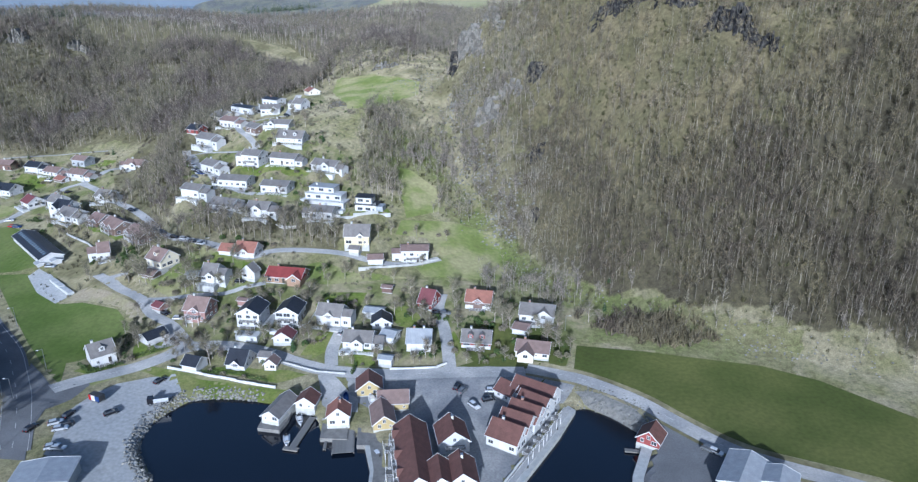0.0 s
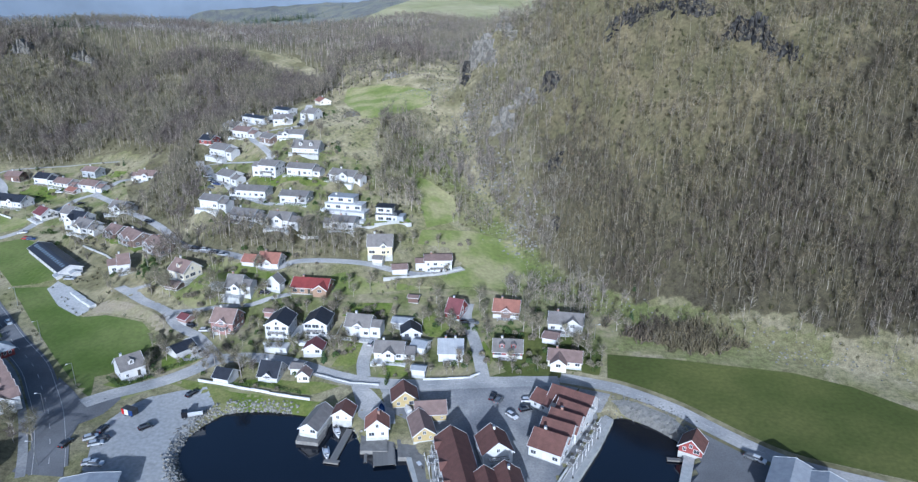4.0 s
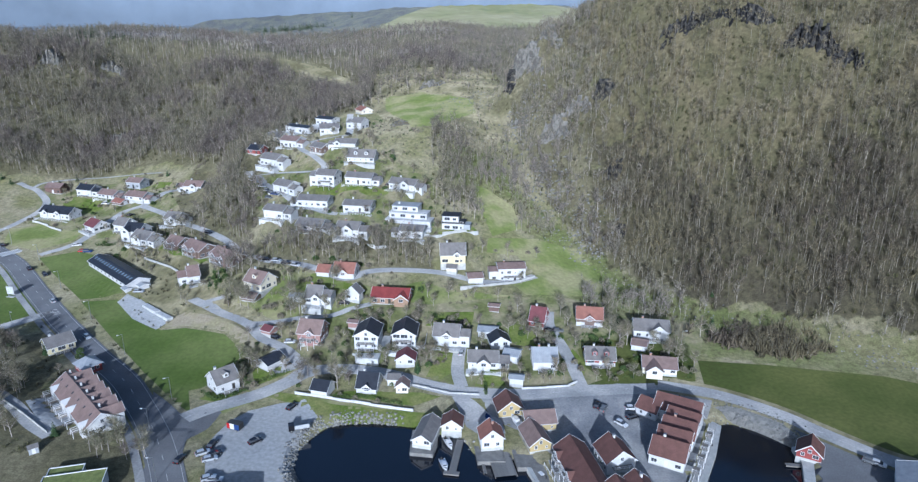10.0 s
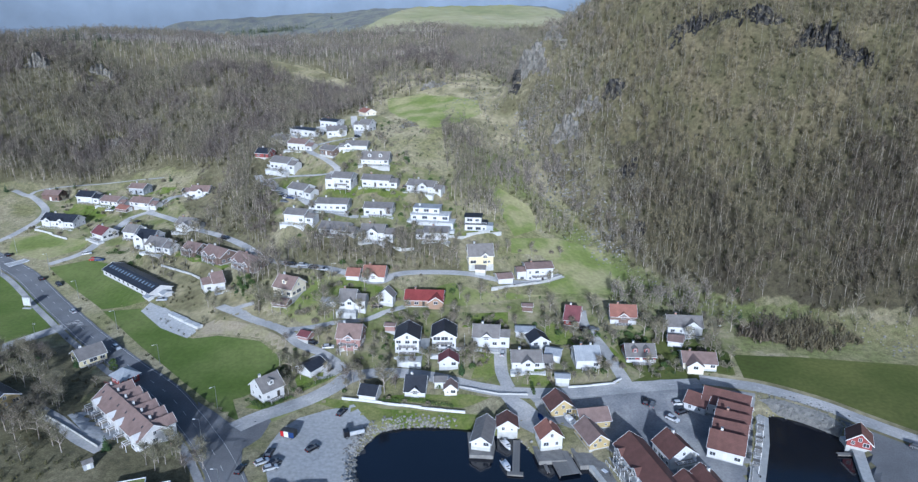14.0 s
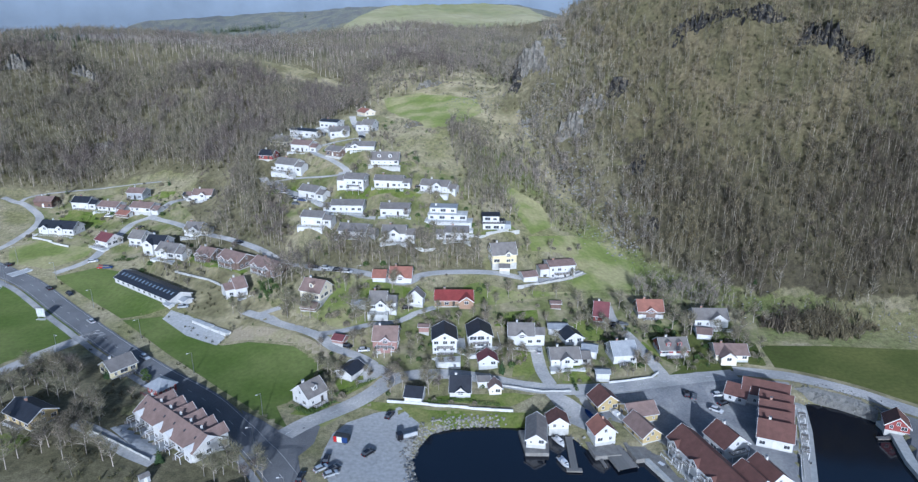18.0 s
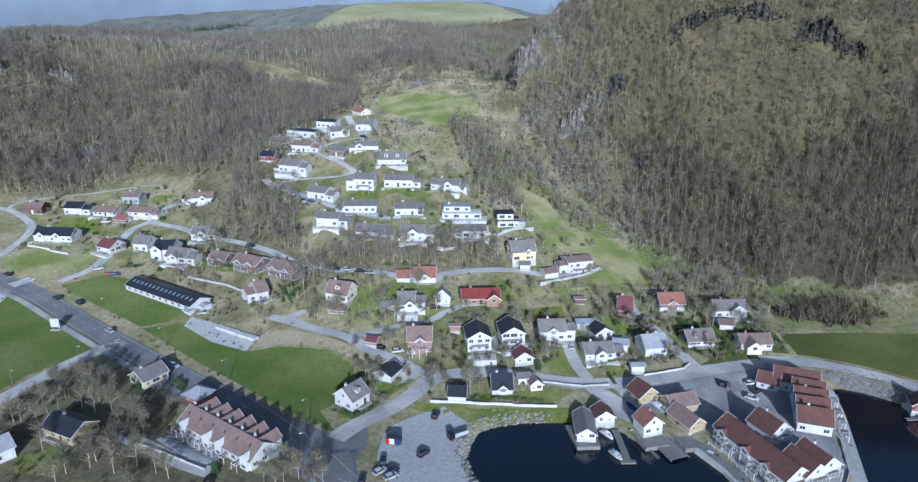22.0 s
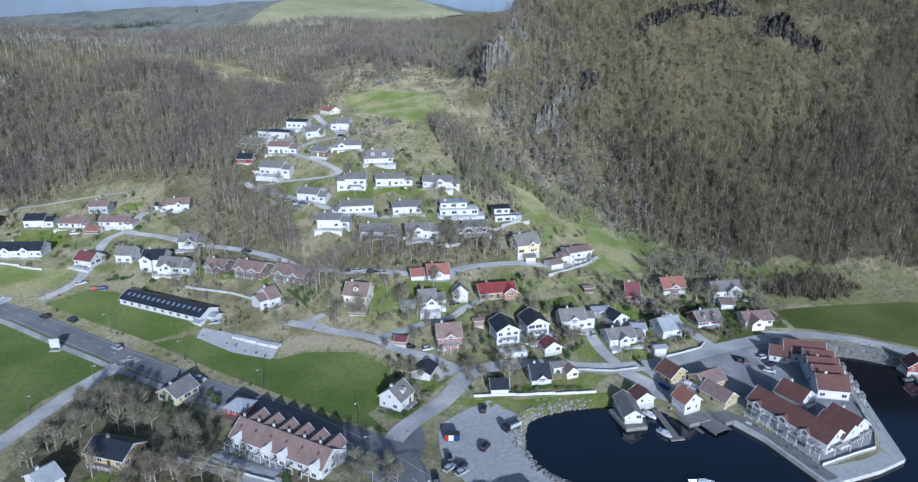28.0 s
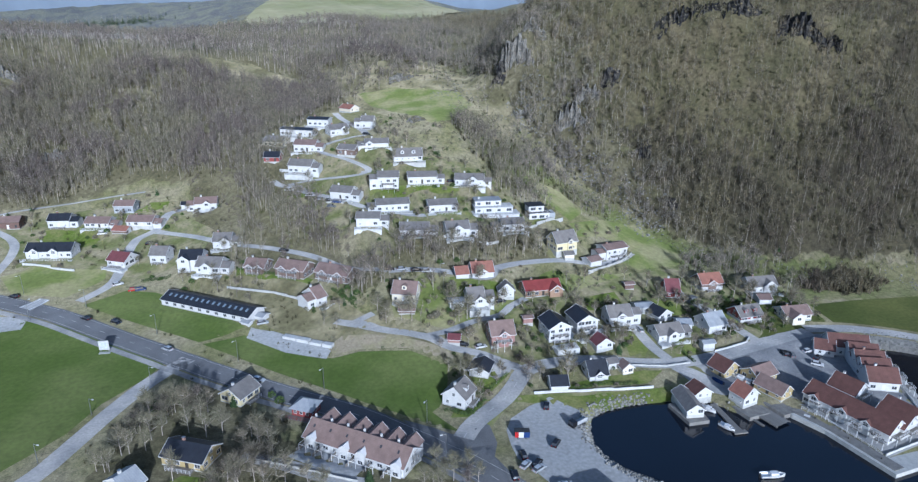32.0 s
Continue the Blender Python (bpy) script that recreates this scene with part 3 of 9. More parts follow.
FOOT_GRASS = [[(25.3, 309.7), (30.8, 291.7), (43.6, 268.1), (59.8, 249.8), (86.3, 241.2), (97.5, 232.7), (126.2, 220.7), (114.9, 201.5), (85.8, 208.3), (68.7, 215.7), (46.7, 223.3), (36.4, 242.0), (21.1, 261.9), (-29.1, 254.3), (-28.6, 262.2), (-9.2, 278.9), (15.1, 299.5)],
              [(-38.6, 381.5), (-19.0, 375.5), (-4.7, 356.6), (7.1, 327.9), (28.5, 293.0), (42.6, 268.6), (48.9, 254.5), (18.2, 263.6), (26.0, 287.1), (16.2, 306.5), (-2.9, 308.5), (-8.6, 316.1), (-10.7, 336.8), (-23.1, 347.1), (-31.7, 347.2), (-45.5, 348.8)]]


def ground_material(covers):
    """Rough grass in which each cover takes over where its mask says so, with a ragged border."""
    m = bpy.data.materials.new("ground_cover")
    m.use_nodes = True
    n, lk = m.node_tree.nodes, m.node_tree.links
    b = n["Principled BSDF"]
    b.inputs["Roughness"].default_value, b.inputs["Diffuse Roughness"].default_value, b.inputs["Specular IOR Level"].default_value = 0.95, 1.0, 0.2
    place = n.new("ShaderNodeNewGeometry").outputs["Position"]

    def tex(s, detail=5.0):
        t = n.new("ShaderNodeTexNoise")
        t.inputs["Scale"].default_value, t.inputs["Detail"].default_value = s, detail
        lk.new(place, t.inputs["Vector"])
        return t.outputs["Fac"]

    def remap(sock, lo, hi, a, c):
        r = n.new("ShaderNodeMapRange")
        for key, v in (("From Min", lo), ("From Max", hi), ("To Min", a), ("To Max", c)):
            r.inputs[key].default_value = v
        lk.new(sock, r.inputs["Value"])
        return r.outputs["Result"]

    def blend(fac, one, two):
        x = n.new("ShaderNodeMix")
        x.data_type = "RGBA"
        lk.new(fac, x.inputs["Factor"])
        for key, v in (("A", one), ("B", two)):
            if isinstance(v, tuple):
                x.inputs[key].default_value = (*v, 1)
            else:
                lk.new(v, x.inputs[key])
        return x.outputs["Result"]
    patches, border, fine, grain = tex(0.06), tex(0.16, 6.0), tex(0.55, 6.0), tex(2.2, 4.0)
    col = None
    for mask, one, two in covers:
        tone = blend(remap(patches, 0.4, 0.62, 0, 1), one, two)
        if col is None:
            col = tone
            continue
        at = n.new("ShaderNodeAttribute")
        at.attribute_name = mask
        add = n.new("ShaderNodeMath")
        lk.new(at.outputs["Fac"], add.inputs[0])
        lk.new(remap(border, 0.3, 0.7, -0.35, 0.35), add.inputs[1])
        col = blend(remap(add.outputs[0], 0.38, 0.62, 0, 1), col, tone)
    for sock, amount in ((fine, 0.3), (grain, 0.22)):
        x = n.new("ShaderNodeVectorMath")
        x.operation = "SCALE"
        lk.new(col, x.inputs[0])
        lk.new(remap(sock, 0.3, 0.7, 1 - amount, 1 + amount), x.inputs["Scale"])
        col = x.outputs["Vector"]
    lk.new(col, b.inputs["Base Color"])
    bp = n.new("ShaderNodeBump")
    bp.inputs["Strength"].default_value, bp.inputs["Distance"].default_value = 0.9, 0.08
    lk.new(tex(1.2), bp.inputs["Height"])
    lk.new(bp.outputs["Normal"], b.inputs["Normal"])
    return m


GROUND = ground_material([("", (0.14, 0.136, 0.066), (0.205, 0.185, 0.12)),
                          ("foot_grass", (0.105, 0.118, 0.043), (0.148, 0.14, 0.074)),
                          ("forest_floor_and_shade", (0.092, 0.085, 0.048), (0.135, 0.122, 0.075)),
                          # leaf litter, painted darker still for the shade between dense birches
                          ("birch_litter_shade", (0.06, 0.053, 0.035), (0.086, 0.077, 0.046)),
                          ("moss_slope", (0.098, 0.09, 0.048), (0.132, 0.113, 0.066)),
                          # far moor: a grey-blue haze tint is put into its colour
                          ("hazed_moor", (0.085, 0.09, 0.092), (0.13, 0.132, 0.105))])
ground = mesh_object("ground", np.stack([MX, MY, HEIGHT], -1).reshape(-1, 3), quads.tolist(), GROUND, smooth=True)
vx, vy, vz = MX.ravel(), MY.ravel(), HEIGHT.ravel()
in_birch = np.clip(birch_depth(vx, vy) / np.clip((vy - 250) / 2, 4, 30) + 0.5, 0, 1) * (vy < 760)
foot_d, foot_s = line_distance(vx, vy, FOOT)
# here the dark forest floor colour also paints in shade on the ground
west_wood_shade = [(-232.0, 196.0), (-222.0, 214.0), (-205.0, 238.0), (-195.0, 242.0), (-186.0, 224.0), (-176.0, 212.0), (-178.5, 203.0), (-163.0, 181.5), (-146.0, 172.0), (-134.0, 171.0), (-130.0, 140.0), (-170.0, 135.0), (-215.0, 160.0), (-240.0, 180.0)]
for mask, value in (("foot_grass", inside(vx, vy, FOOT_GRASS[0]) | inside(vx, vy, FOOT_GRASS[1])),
                    ("forest_floor_and_shade", np.maximum.reduce([np.clip((vy - wood_edge(vx)) / 10 + 0.5, 0, 1), inside(vx, vy, west_wood_shade), 0.8 * ((vx > -194) & (vx < -136) & (vy > 300) & (vy < 432)), 0.8 * ((vx > -142) & (vx < -52) & (vy > 273) & (vy < 291)), 0.75 * np.clip(foot_d * foot_s / 10, 0, 1) * (vy > 275)])),
                    ("birch_litter_shade", in_birch),
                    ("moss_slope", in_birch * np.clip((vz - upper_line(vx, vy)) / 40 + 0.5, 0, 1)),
                    ("hazed_moor", np.clip((vy - 850) / 60, 0, 1))):
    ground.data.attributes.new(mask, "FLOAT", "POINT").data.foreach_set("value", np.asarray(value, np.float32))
tagged(ground, "rough grass and heath slopes round a village", "ground", kind="structure")
water = mesh_object("water", [(-4800, -4800, 0), (4800, -4800, 0), (4800, 4800, 0), (-4800, 4800, 0)], [(0, 1, 2, 3)], WATER)
tagged(water, "dark still harbour water", "water", kind="structure")


def clip_to_cell(poly, x0, x1, y0, y1):
    for axis, lim, keep in ((0, x0, 1), (0, x1, -1), (1, y0, 1), (1, y1, -1)):
        out = []
        for a, b in zip(poly, poly[1:] + poly[:1]):
            da, db = keep * (a[axis] - lim), keep * (b[axis] - lim)
            if da >= 0:
                out.append(a)
            if da * db < 0:
                t = da / (da - db)
                out.append((a[0] + t * (b[0] - a[0]), a[1] + t * (b[1] - a[1])))
        poly = out
        if len(poly) < 3:
            return []
    return poly


def drape(name, polys, mat, lift, label, category):
    """A sheet of the polygons laid on the ground, cut along its cells."""
    verts, faces, seen = [], [], {}

    def corner(q):
        key = (round(q[0], 3), round(q[1], 3))
        if key not in seen:
            seen[key] = len(verts)
            verts.append(q)
        return seen[key]
    for poly in polys:
        poly = [tuple(p) for p in poly]
        a = np.array(poly)
        i0, i1 = max(np.searchsorted(GX, a[:, 0].min()) - 1, 0), min(np.searchsorted(GX, a[:, 0].max()), nx - 1)
        j0, j1 = max(np.searchsorted(GY, a[:, 1].min()) - 1, 0), min(np.searchsorted(GY, a[:, 1].max()), ny - 1)
        for j in range(j0, j1):
            for i in range(i0, i1):
                c = clip_to_cell(poly, GX[i], GX[i + 1], GY[j], GY[j + 1])
                if len(c) >= 3:
                    cx, cy = np.array(c).T
                    z = height(cx, cy) + lift
                    face = list(dict.fromkeys(corner(q) for q in zip(cx, cy, z)))
                    if len(face) >= 3:
                        faces.append(face)
    ob = mesh_object(name, verts, faces, mat)
    return tagged(ob, label, category, kind="structure")


def strip_quads(pts, width, shift=0.0):
    p = smooth_line(pts, 2.5)
    t = np.gradient(p, axis=0)
    t /= np.hypot(t[:, 0], t[:, 1])[:, None]
    nrm = np.stack([-t[:, 1], t[:, 0]], -1)
    l, r = p + nrm * (shift + width / 2), p + nrm * (shift - width / 2)
    return [[tuple(r[k]), tuple(r[k + 1]), tuple(l[k + 1]), tuple(l[k])] for k in range(len(p) - 1)]


# ---- fields, yards and roads ----
drape("meadow", [[(-197.1, 267.3), (-182.3, 268.0), (-170.3, 252.2), (-155.7, 242.4), (-146.4, 242.1), (-129.6, 235.4), (-120.0, 224.7), (-122.6, 217.2), (-129.5, 206.6), (-133.1, 203.8), (-128.4, 191.1), (-136.4, 198.1), (-151.9, 214.4), (-174.5, 240.6)]], GRASS, 0.05, "mown green meadow between road and village", "meadow")
drape("meadow", [[(-238.5, 314.6), (-223.2, 321.5), (-211.8, 314.2), (-188.8, 285.0), (-181.9, 271.6), (-198.1, 268.9), (-216.7, 289.3)]], GRASS, 0.05, "mown green meadow beside the long barn", "meadow")
drape("meadow", [[(-272.7, 351.9), (-259.2, 357.4), (-231.6, 343.8), (-231.8, 335.0), (-245.7, 323.8), (-266.0, 333.9)]], PASTURE, 0.05, "pale grass field below the houses", "meadow")
drape("meadow", [[(-263.9, 312.0), (-252.3, 304.8), (-237.8, 295.7), (-223.0, 277.4), (-207.7, 261.0), (-216.6, 249.4), (-227.7, 239.2), (-235.6, 226.0), (-244.5, 218.5), (-255.0, 210.7), (-274.5, 219.1), (-302.7, 318.5)]], GRASS, 0.05, "large green meadow beside the main road", "meadow")
drape("meadow", [[(43.7, 218.8), (67.5, 215.7), (105.9, 206.8), (121.7, 197.7), (141.2, 176.3), (148.8, 166.3), (130.2, 139.6), (113.7, 149.8), (80.1, 165.1), (59.5, 183.9), (45.8, 200.3), (40.2, 202.9)]], FIELD_GRASS, 0.05, "olive green field at the foot of the mountain", "meadow")
drape("meadow", [[(-26.0, 301.2), (-2.9, 308.5), (16.2, 306.5), (26.0, 287.1), (18.8, 264.8), (-13.3, 260.9), (-19.7, 268.7), (-5.8, 276.9), (-13.7, 290.3), (-27.6, 289.5)]], PASTURE, 0.05, "sloping green pasture under the crags", "meadow")
drape("meadow", [[(-31.7, 347.2), (-23.1, 347.1), (-10.7, 336.8), (-8.6, 316.1), (-23.8, 303.9), (-28.3, 327.9)]], PASTURE, 0.05, "narrow pasture climbing to the wood", "meadow")
drape("meadow", [[(-82.7, 478.7), (-58.8, 478.1), (-25.1, 445.4), (-24.5, 422.4), (-35.8, 411.8), (-49.2, 397.0), (-63.3, 393.1), (-73.4, 421.1), (-81.6, 447.9)]], PASTURE, 0.05, "green upper field on the ridge", "meadow")
drape("meadow", [[(-108, 800), (-92, 786), (-55, 783), (10, 787), (80, 790), (150, 860), (150, 1000), (60, 1065), (-40, 1050), (-70, 980), (-98, 900), (-112, 850)]], FAR_FIELD, 1.6, "pale open moor field on the far hill", "meadow")
drape("grass", [[(-112.7, 238.2), (-95.1, 241.7), (-76.1, 248.2), (-49.0, 252.5), (-14.1, 259.0), (32.0, 264.1), (56.2, 244.0), (37.7, 204.8), (7.1, 200.4), (-35.6, 202.1), (-74.6, 211.2), (-94.1, 216.1), (-105.2, 227.1)]], GARDEN_GRASS, 0.03, "patchy garden grass between the village houses", "grass")
drape("grass", [[(-153.9, 375.5), (-122.8, 384.0), (-90.8, 383.4), (-74.7, 359.0), (-50.2, 341.2), (-50.4, 325.5), (-29.2, 305.4), (-51.4, 295.4), (-78.6, 292.0), (-114.0, 297.2), (-131.9, 317.3), (-150.2, 360.3)]], GARDEN_GRASS, 0.03, "rough garden grass on the housing slope", "grass")
drape("grass", [[(-110.5, 272.7), (-88.1, 260.3), (-55.7, 265.3), (-39.6, 259.4), (-16.3, 259.9), (-49.0, 252.5), (-75.9, 248.9), (-94.9, 242.8), (-112.4, 242.7), (-129.6, 253.9), (-127.2, 266.9)]], PASTURE, 0.03, "rough grass on the terraces below the houses", "grass")
drape("grass", [[(-282.3, 400.7), (-266.9, 417.3), (-233.3, 408.3), (-201.9, 388.3), (-184.8, 355.4), (-191.2, 341.5), (-214.9, 328.2), (-245.8, 347.8), (-267.8, 359.5)]], GARDEN_GRASS, 0.03, "garden grass round the western houses", "grass")
drape("grass", [[(-122.3, 193.7), (-107.3, 202.6), (-97.9, 201.9), (-85.2, 197.4), (-59.0, 190.1), (-39.1, 193.1), (-38.3, 189.9), (-51.5, 180.5), (-60.6, 184.6), (-79.8, 186.4), (-87.5, 184.3), (-96.7, 196.8), (-107.5, 200.6), (-118.9, 190.7)]], PASTURE, 0.03, "worn grass strip along the harbour", "grass")
drape("rough_grass", [[(-94.7, 545.3), (-51.9, 529.9), (-6.1, 535.0), (-4.5, 450.4), (-3.7, 409.9), (-19.5, 376.4), (-38.6, 381.5), (-50.3, 390.4), (-75.5, 403.0), (-92.2, 456.9)]], HEATH, 0.04, "dry tan grass round the upper field", "grass")
drape("rough_grass", [[(-191.4, 327.8), (-159.4, 294.9), (-148.5, 277.5), (-138.6, 261.3), (-121.0, 244.5), (-118.4, 228.8), (-129.6, 236.3), (-146.4, 243.3), (-154.8, 244.1), (-154.3, 249.8), (-172.7, 269.1), (-181.2, 280.7), (-201.5, 301.6)]], HEATH, 0.04, "sandy tan bank behind the long barn", "grass")
drape("rough_grass", [[(-192.1, 582.3), (-138.9, 580.6), (-112.4, 548.3), (-97.1, 504.4), (-113.4, 513.3), (-146.8, 540.6), (-181.9, 563.4)]], HEATH, 0.04, "open dry clearing in the hill forest", "grass")
drape("rough_grass", [[(-245.9, 649.0), (-218.2, 654.1), (-212.2, 624.1), (-232.5, 621.7)]], HEATH, 0.04, "green clearing on the wooded hill", "grass")
drape("yard", [[(-173.7, 198.2), (-179.3, 193.2), (-165.2, 177.6), (-159.4, 182.8)]], GRAVEL, 0.09, "pale paved yard behind the roadside terrace", "yard")
drape("gravel_yard", [[(-269.1, 315.6), (-259.9, 312.0), (-257.4, 307.4), (-258.3, 302.3), (-266.7, 302.6)]], GRAVEL, 0.07, "small gravel lot beside the main road", "yard")
drape("road", [[(-143.6, 201.8), (-136.3, 195.5), (-129.3, 188.8), (-122.3, 195.0), (-118.9, 191.8), (-120.5, 183.0), (-124.5, 176.3), (-122.8, 164.8), (-117.2, 153.4), (-131.6, 154.9), (-132.0, 170.3), (-137.4, 184.6)]], ASPHALT, 0.1, "broad asphalt junction beside the car park", "road")
drape("gravel_yard", [[(-118.4, 173.9), (-117.3, 180.2), (-115.0, 188.1), (-110.9, 193.2), (-102.1, 197.3), (-94.0, 198.9), (-88.5, 189.6), (-92.1, 177.8), (-92.0, 166.4), (-89.9, 157.7), (-82.3, 148.2), (-80.2, 136.5), (-109.9, 135.0), (-113.4, 151.3), (-114.6, 160.7)]], GRAVEL, 0.06, "pale gravel car park by the harbour", "car park")
drape("plaza", [[(-36.9, 198.2), (-27.4, 200.8), (-3.7, 200.1), (10.3, 204.5), (24.2, 203.3), (39.9, 194.9), (33.5, 183.6), (18.3, 155.9), (12.7, 144.5), (-8.4, 138.2), (-12.8, 138.2), (-14.7, 163.2), (-25.0, 179.8), (-33.2, 185.8)]], OLD_ASPHALT, 0.06, "worn asphalt square between the wharf buildings", "square")
drape("quay_apron", [[(58.7, 180.8), (65.6, 173.4), (79.8, 159.8), (97.5, 148.8), (89.2, 132.0), (43.6, 132.4), (48.1, 149.6), (54.5, 160.9), (58.7, 170.6)]], ASPHALT, 0.06, "grey asphalt quay apron", "quay")
drape("quay_paving", [[(-19.5, 166.0), (-18.3, 152.8), (-17.3, 136.2), (3.0, 136.7), (9.8, 143.2), (26.8, 170.7), (34.5, 183.0), (20.0, 160.0), (12.7, 146.0), (-8.4, 139.5), (-12.4, 140.0), (-14.7, 163.2)]], PAVING, 0.09, "pale concrete paving round the waterfront houses", "paving")
drape("path", [[(-46.0, 197.5), (-41.0, 198.0), (-36.0, 192.0), (-31.0, 186.0), (-30.2, 179.0), (-38.5, 179.0), (-42.0, 183.0), (-43.0, 188.0)]], LANE, 0.075, "grey gravel path down to the wharf houses", "path")
# darker grass laid here paints in the shade over these gardens
drape("garden_grass", [[(12.0, 233.0), (22.0, 230.0), (38.0, 226.0), (42.5, 220.0), (38.0, 205.5), (24.0, 204.5), (6.0, 207.0), (1.5, 214.0), (1.0, 226.0)]], FIELD_GRASS, 0.05, "garden grass between the eastern houses, shade in its colour", "grass")
drape("lawn", [[(-214.0, 190.5), (-206.0, 194.0), (-199.0, 190.0), (-203.0, 182.0), (-212.0, 183.5)]], LAWN, 0.06, "green lawn below the yellow house", "lawn")
drape("stony_bank", [[(38.5, 190.5), (44.0, 190.5), (50.0, 187.5), (56.0, 181.5), (58.0, 174.5), (55.0, 171.0), (52.0, 175.5), (47.0, 181.0), (41.0, 185.5)]], SCREE, 0.05, "grey stony bank between road and harbour", "bank")
drape("sandy_bank", [[(-156.0, 249.5), (-150.0, 253.0), (-138.0, 247.0), (-126.0, 239.5), (-118.0, 231.5), (-116.5, 226.5), (-119.5, 226.5), (-129.0, 236.6), (-146.0, 243.2), (-155.0, 244.3)]], SAND, 0.07, "bare sandy bank above the meadow", "bank")
drape("yard", [[(-114.5, 222.0), (-106.5, 213.6), (-100.4, 215.0), (-98.0, 217.6), (-104.5, 223.0), (-108.0, 226.0)]], LANE, 0.09, "pale paved yard beside the white garage", "yard")
drape("gravel_yard", [[(-179.6, 271.0), (-172.4, 266.9), (-154.2, 248.6), (-157.8, 243.0), (-170.3, 252.2), (-182.0, 266.1)]], GRAVEL, 0.06, "pale gravel yard below the barn", "yard")
for road_name, (road_width, road_line) in ROADS.items():
    wide = road_width > 5.5
    drape("road" if wide else "lane", strip_quads(road_line, road_width), ASPHALT if road_name == "main_road" else LANE, 0.12 if wide else 0.1,
          "two-lane asphalt main road" if road_name == "main_road" else ("village road of worn grey asphalt" if wide else "narrow grey lane between houses"), "road")
drape("lawn", [[(-48.3, 225.7), (-41.3, 224.4), (-44.1, 212.0), (-49.4, 207.9), (-54.6, 209.8)]], LAWN, 0.055, "green garden lawn between houses", "lawn")
drape("lawn", [[(-35.1, 212.2), (-29.6, 212.1), (-27.4, 204.1), (-38.2, 203.9)]], LAWN, 0.055, "green garden lawn between houses", "lawn")
drape("lawn", [[(-113.7, 222.2), (-105.8, 220.2), (-100.7, 214.7), (-112.3, 207.3), (-114.6, 214.3)]], LAWN, 0.055, "green garden lawn between houses", "lawn")
drape("lawn", [[(-84.3, 202.4), (-56.0, 200.0), (-49.6, 197.6), (-58.9, 193.7), (-85.6, 199.7)]], LAWN, 0.055, "green garden lawn between houses", "lawn")
drape("lawn", [[(-0.8, 225.2), (2.6, 215.3), (-1.2, 205.9), (-5.5, 217.8)]], LAWN, 0.055, "green garden lawn between houses", "lawn")
# this lawn takes the darker field grass as its partial shadow
drape("lawn", [[(10.3, 214.2), (33.3, 205.3), (28.7, 195.0), (-3.6, 201.3), (6.2, 206.9)]], FIELD_GRASS, 0.058, "green garden lawn between houses", "lawn")
drape("lawn", [[(-50.7, 298.4), (-31.5, 307.2), (-30.5, 300.8), (-50.8, 295.4)]], LAWN, 0.055, "green garden lawn between houses", "lawn")
drape("lawn", [[(-113.4, 344.8), (-72.9, 330.1), (-73.5, 326.2), (-115.2, 335.7)]], LAWN, 0.055, "green garden lawn between houses", "lawn")
drape("lawn", [[(-97.1, 315.9), (-75.7, 311.1), (-76.3, 307.2), (-94.9, 309.8)]], LAWN, 0.055, "green garden lawn between houses", "lawn")
drape("lawn", [[(-227.2, 394.5), (-206.0, 395.2), (-203.5, 399.0), (-213.6, 403.7)]], LAWN, 0.055, "green garden lawn between houses", "lawn")
drape("lawn", [[(-260.7, 396.4), (-244.2, 390.8), (-234.5, 375.4), (-248.1, 373.4), (-264.6, 390.2)]], LAWN, 0.055, "green garden lawn between houses", "lawn")
drape("lawn", [[(-116.6, 205.4), (-96.1, 201.4), (-85.4, 196.0), (-52.3, 189.5), (-53.7, 185.3), (-86.6, 189.5), (-98.5, 197.2)]], LAWN, 0.055, "green garden lawn between houses", "lawn")
drape("lawn", [[(-20.6, 241.7), (-13.3, 235.2), (-13.1, 224.5), (-21.3, 227.4), (-25.9, 233.9)]], LAWN, 0.055, "green garden lawn between houses", "lawn")
drape("lawn", [[(-88.0, 261.1), (-83.3, 260.9), (-85.0, 252.9), (-88.0, 252.9)]], LAWN, 0.055, "green garden lawn between houses", "lawn")
drape("lawn", [[(-101.4, 268.0), (-90.0, 264.1), (-99.8, 260.5), (-103.0, 250.3), (-105.5, 261.2)]], LAWN, 0.055, "green garden lawn between houses", "lawn")
drape("lawn", [[(-179.3, 316.9), (-151.9, 292.6), (-154.1, 289.0), (-180.9, 310.0)]], LAWN, 0.055, "green garden lawn between houses", "lawn")
drape("lawn", [[(-50.4, 247.2), (-35.6, 248.0), (-37.1, 239.5), (-54.8, 239.3)]], LAWN, 0.055, "green garden lawn between houses", "lawn")
drape("lawn", [[(-122.1, 209.1), (-114.7, 205.1), (-122.3, 198.1), (-128.5, 199.6)]], LAWN, 0.055, "green garden lawn between houses", "lawn")
drape("lawn", [[(-151.7, 361.3), (-135.3, 360.5), (-129.3, 350.0), (-135.1, 347.8)]], LAWN, 0.055, "green garden lawn between houses", "lawn")
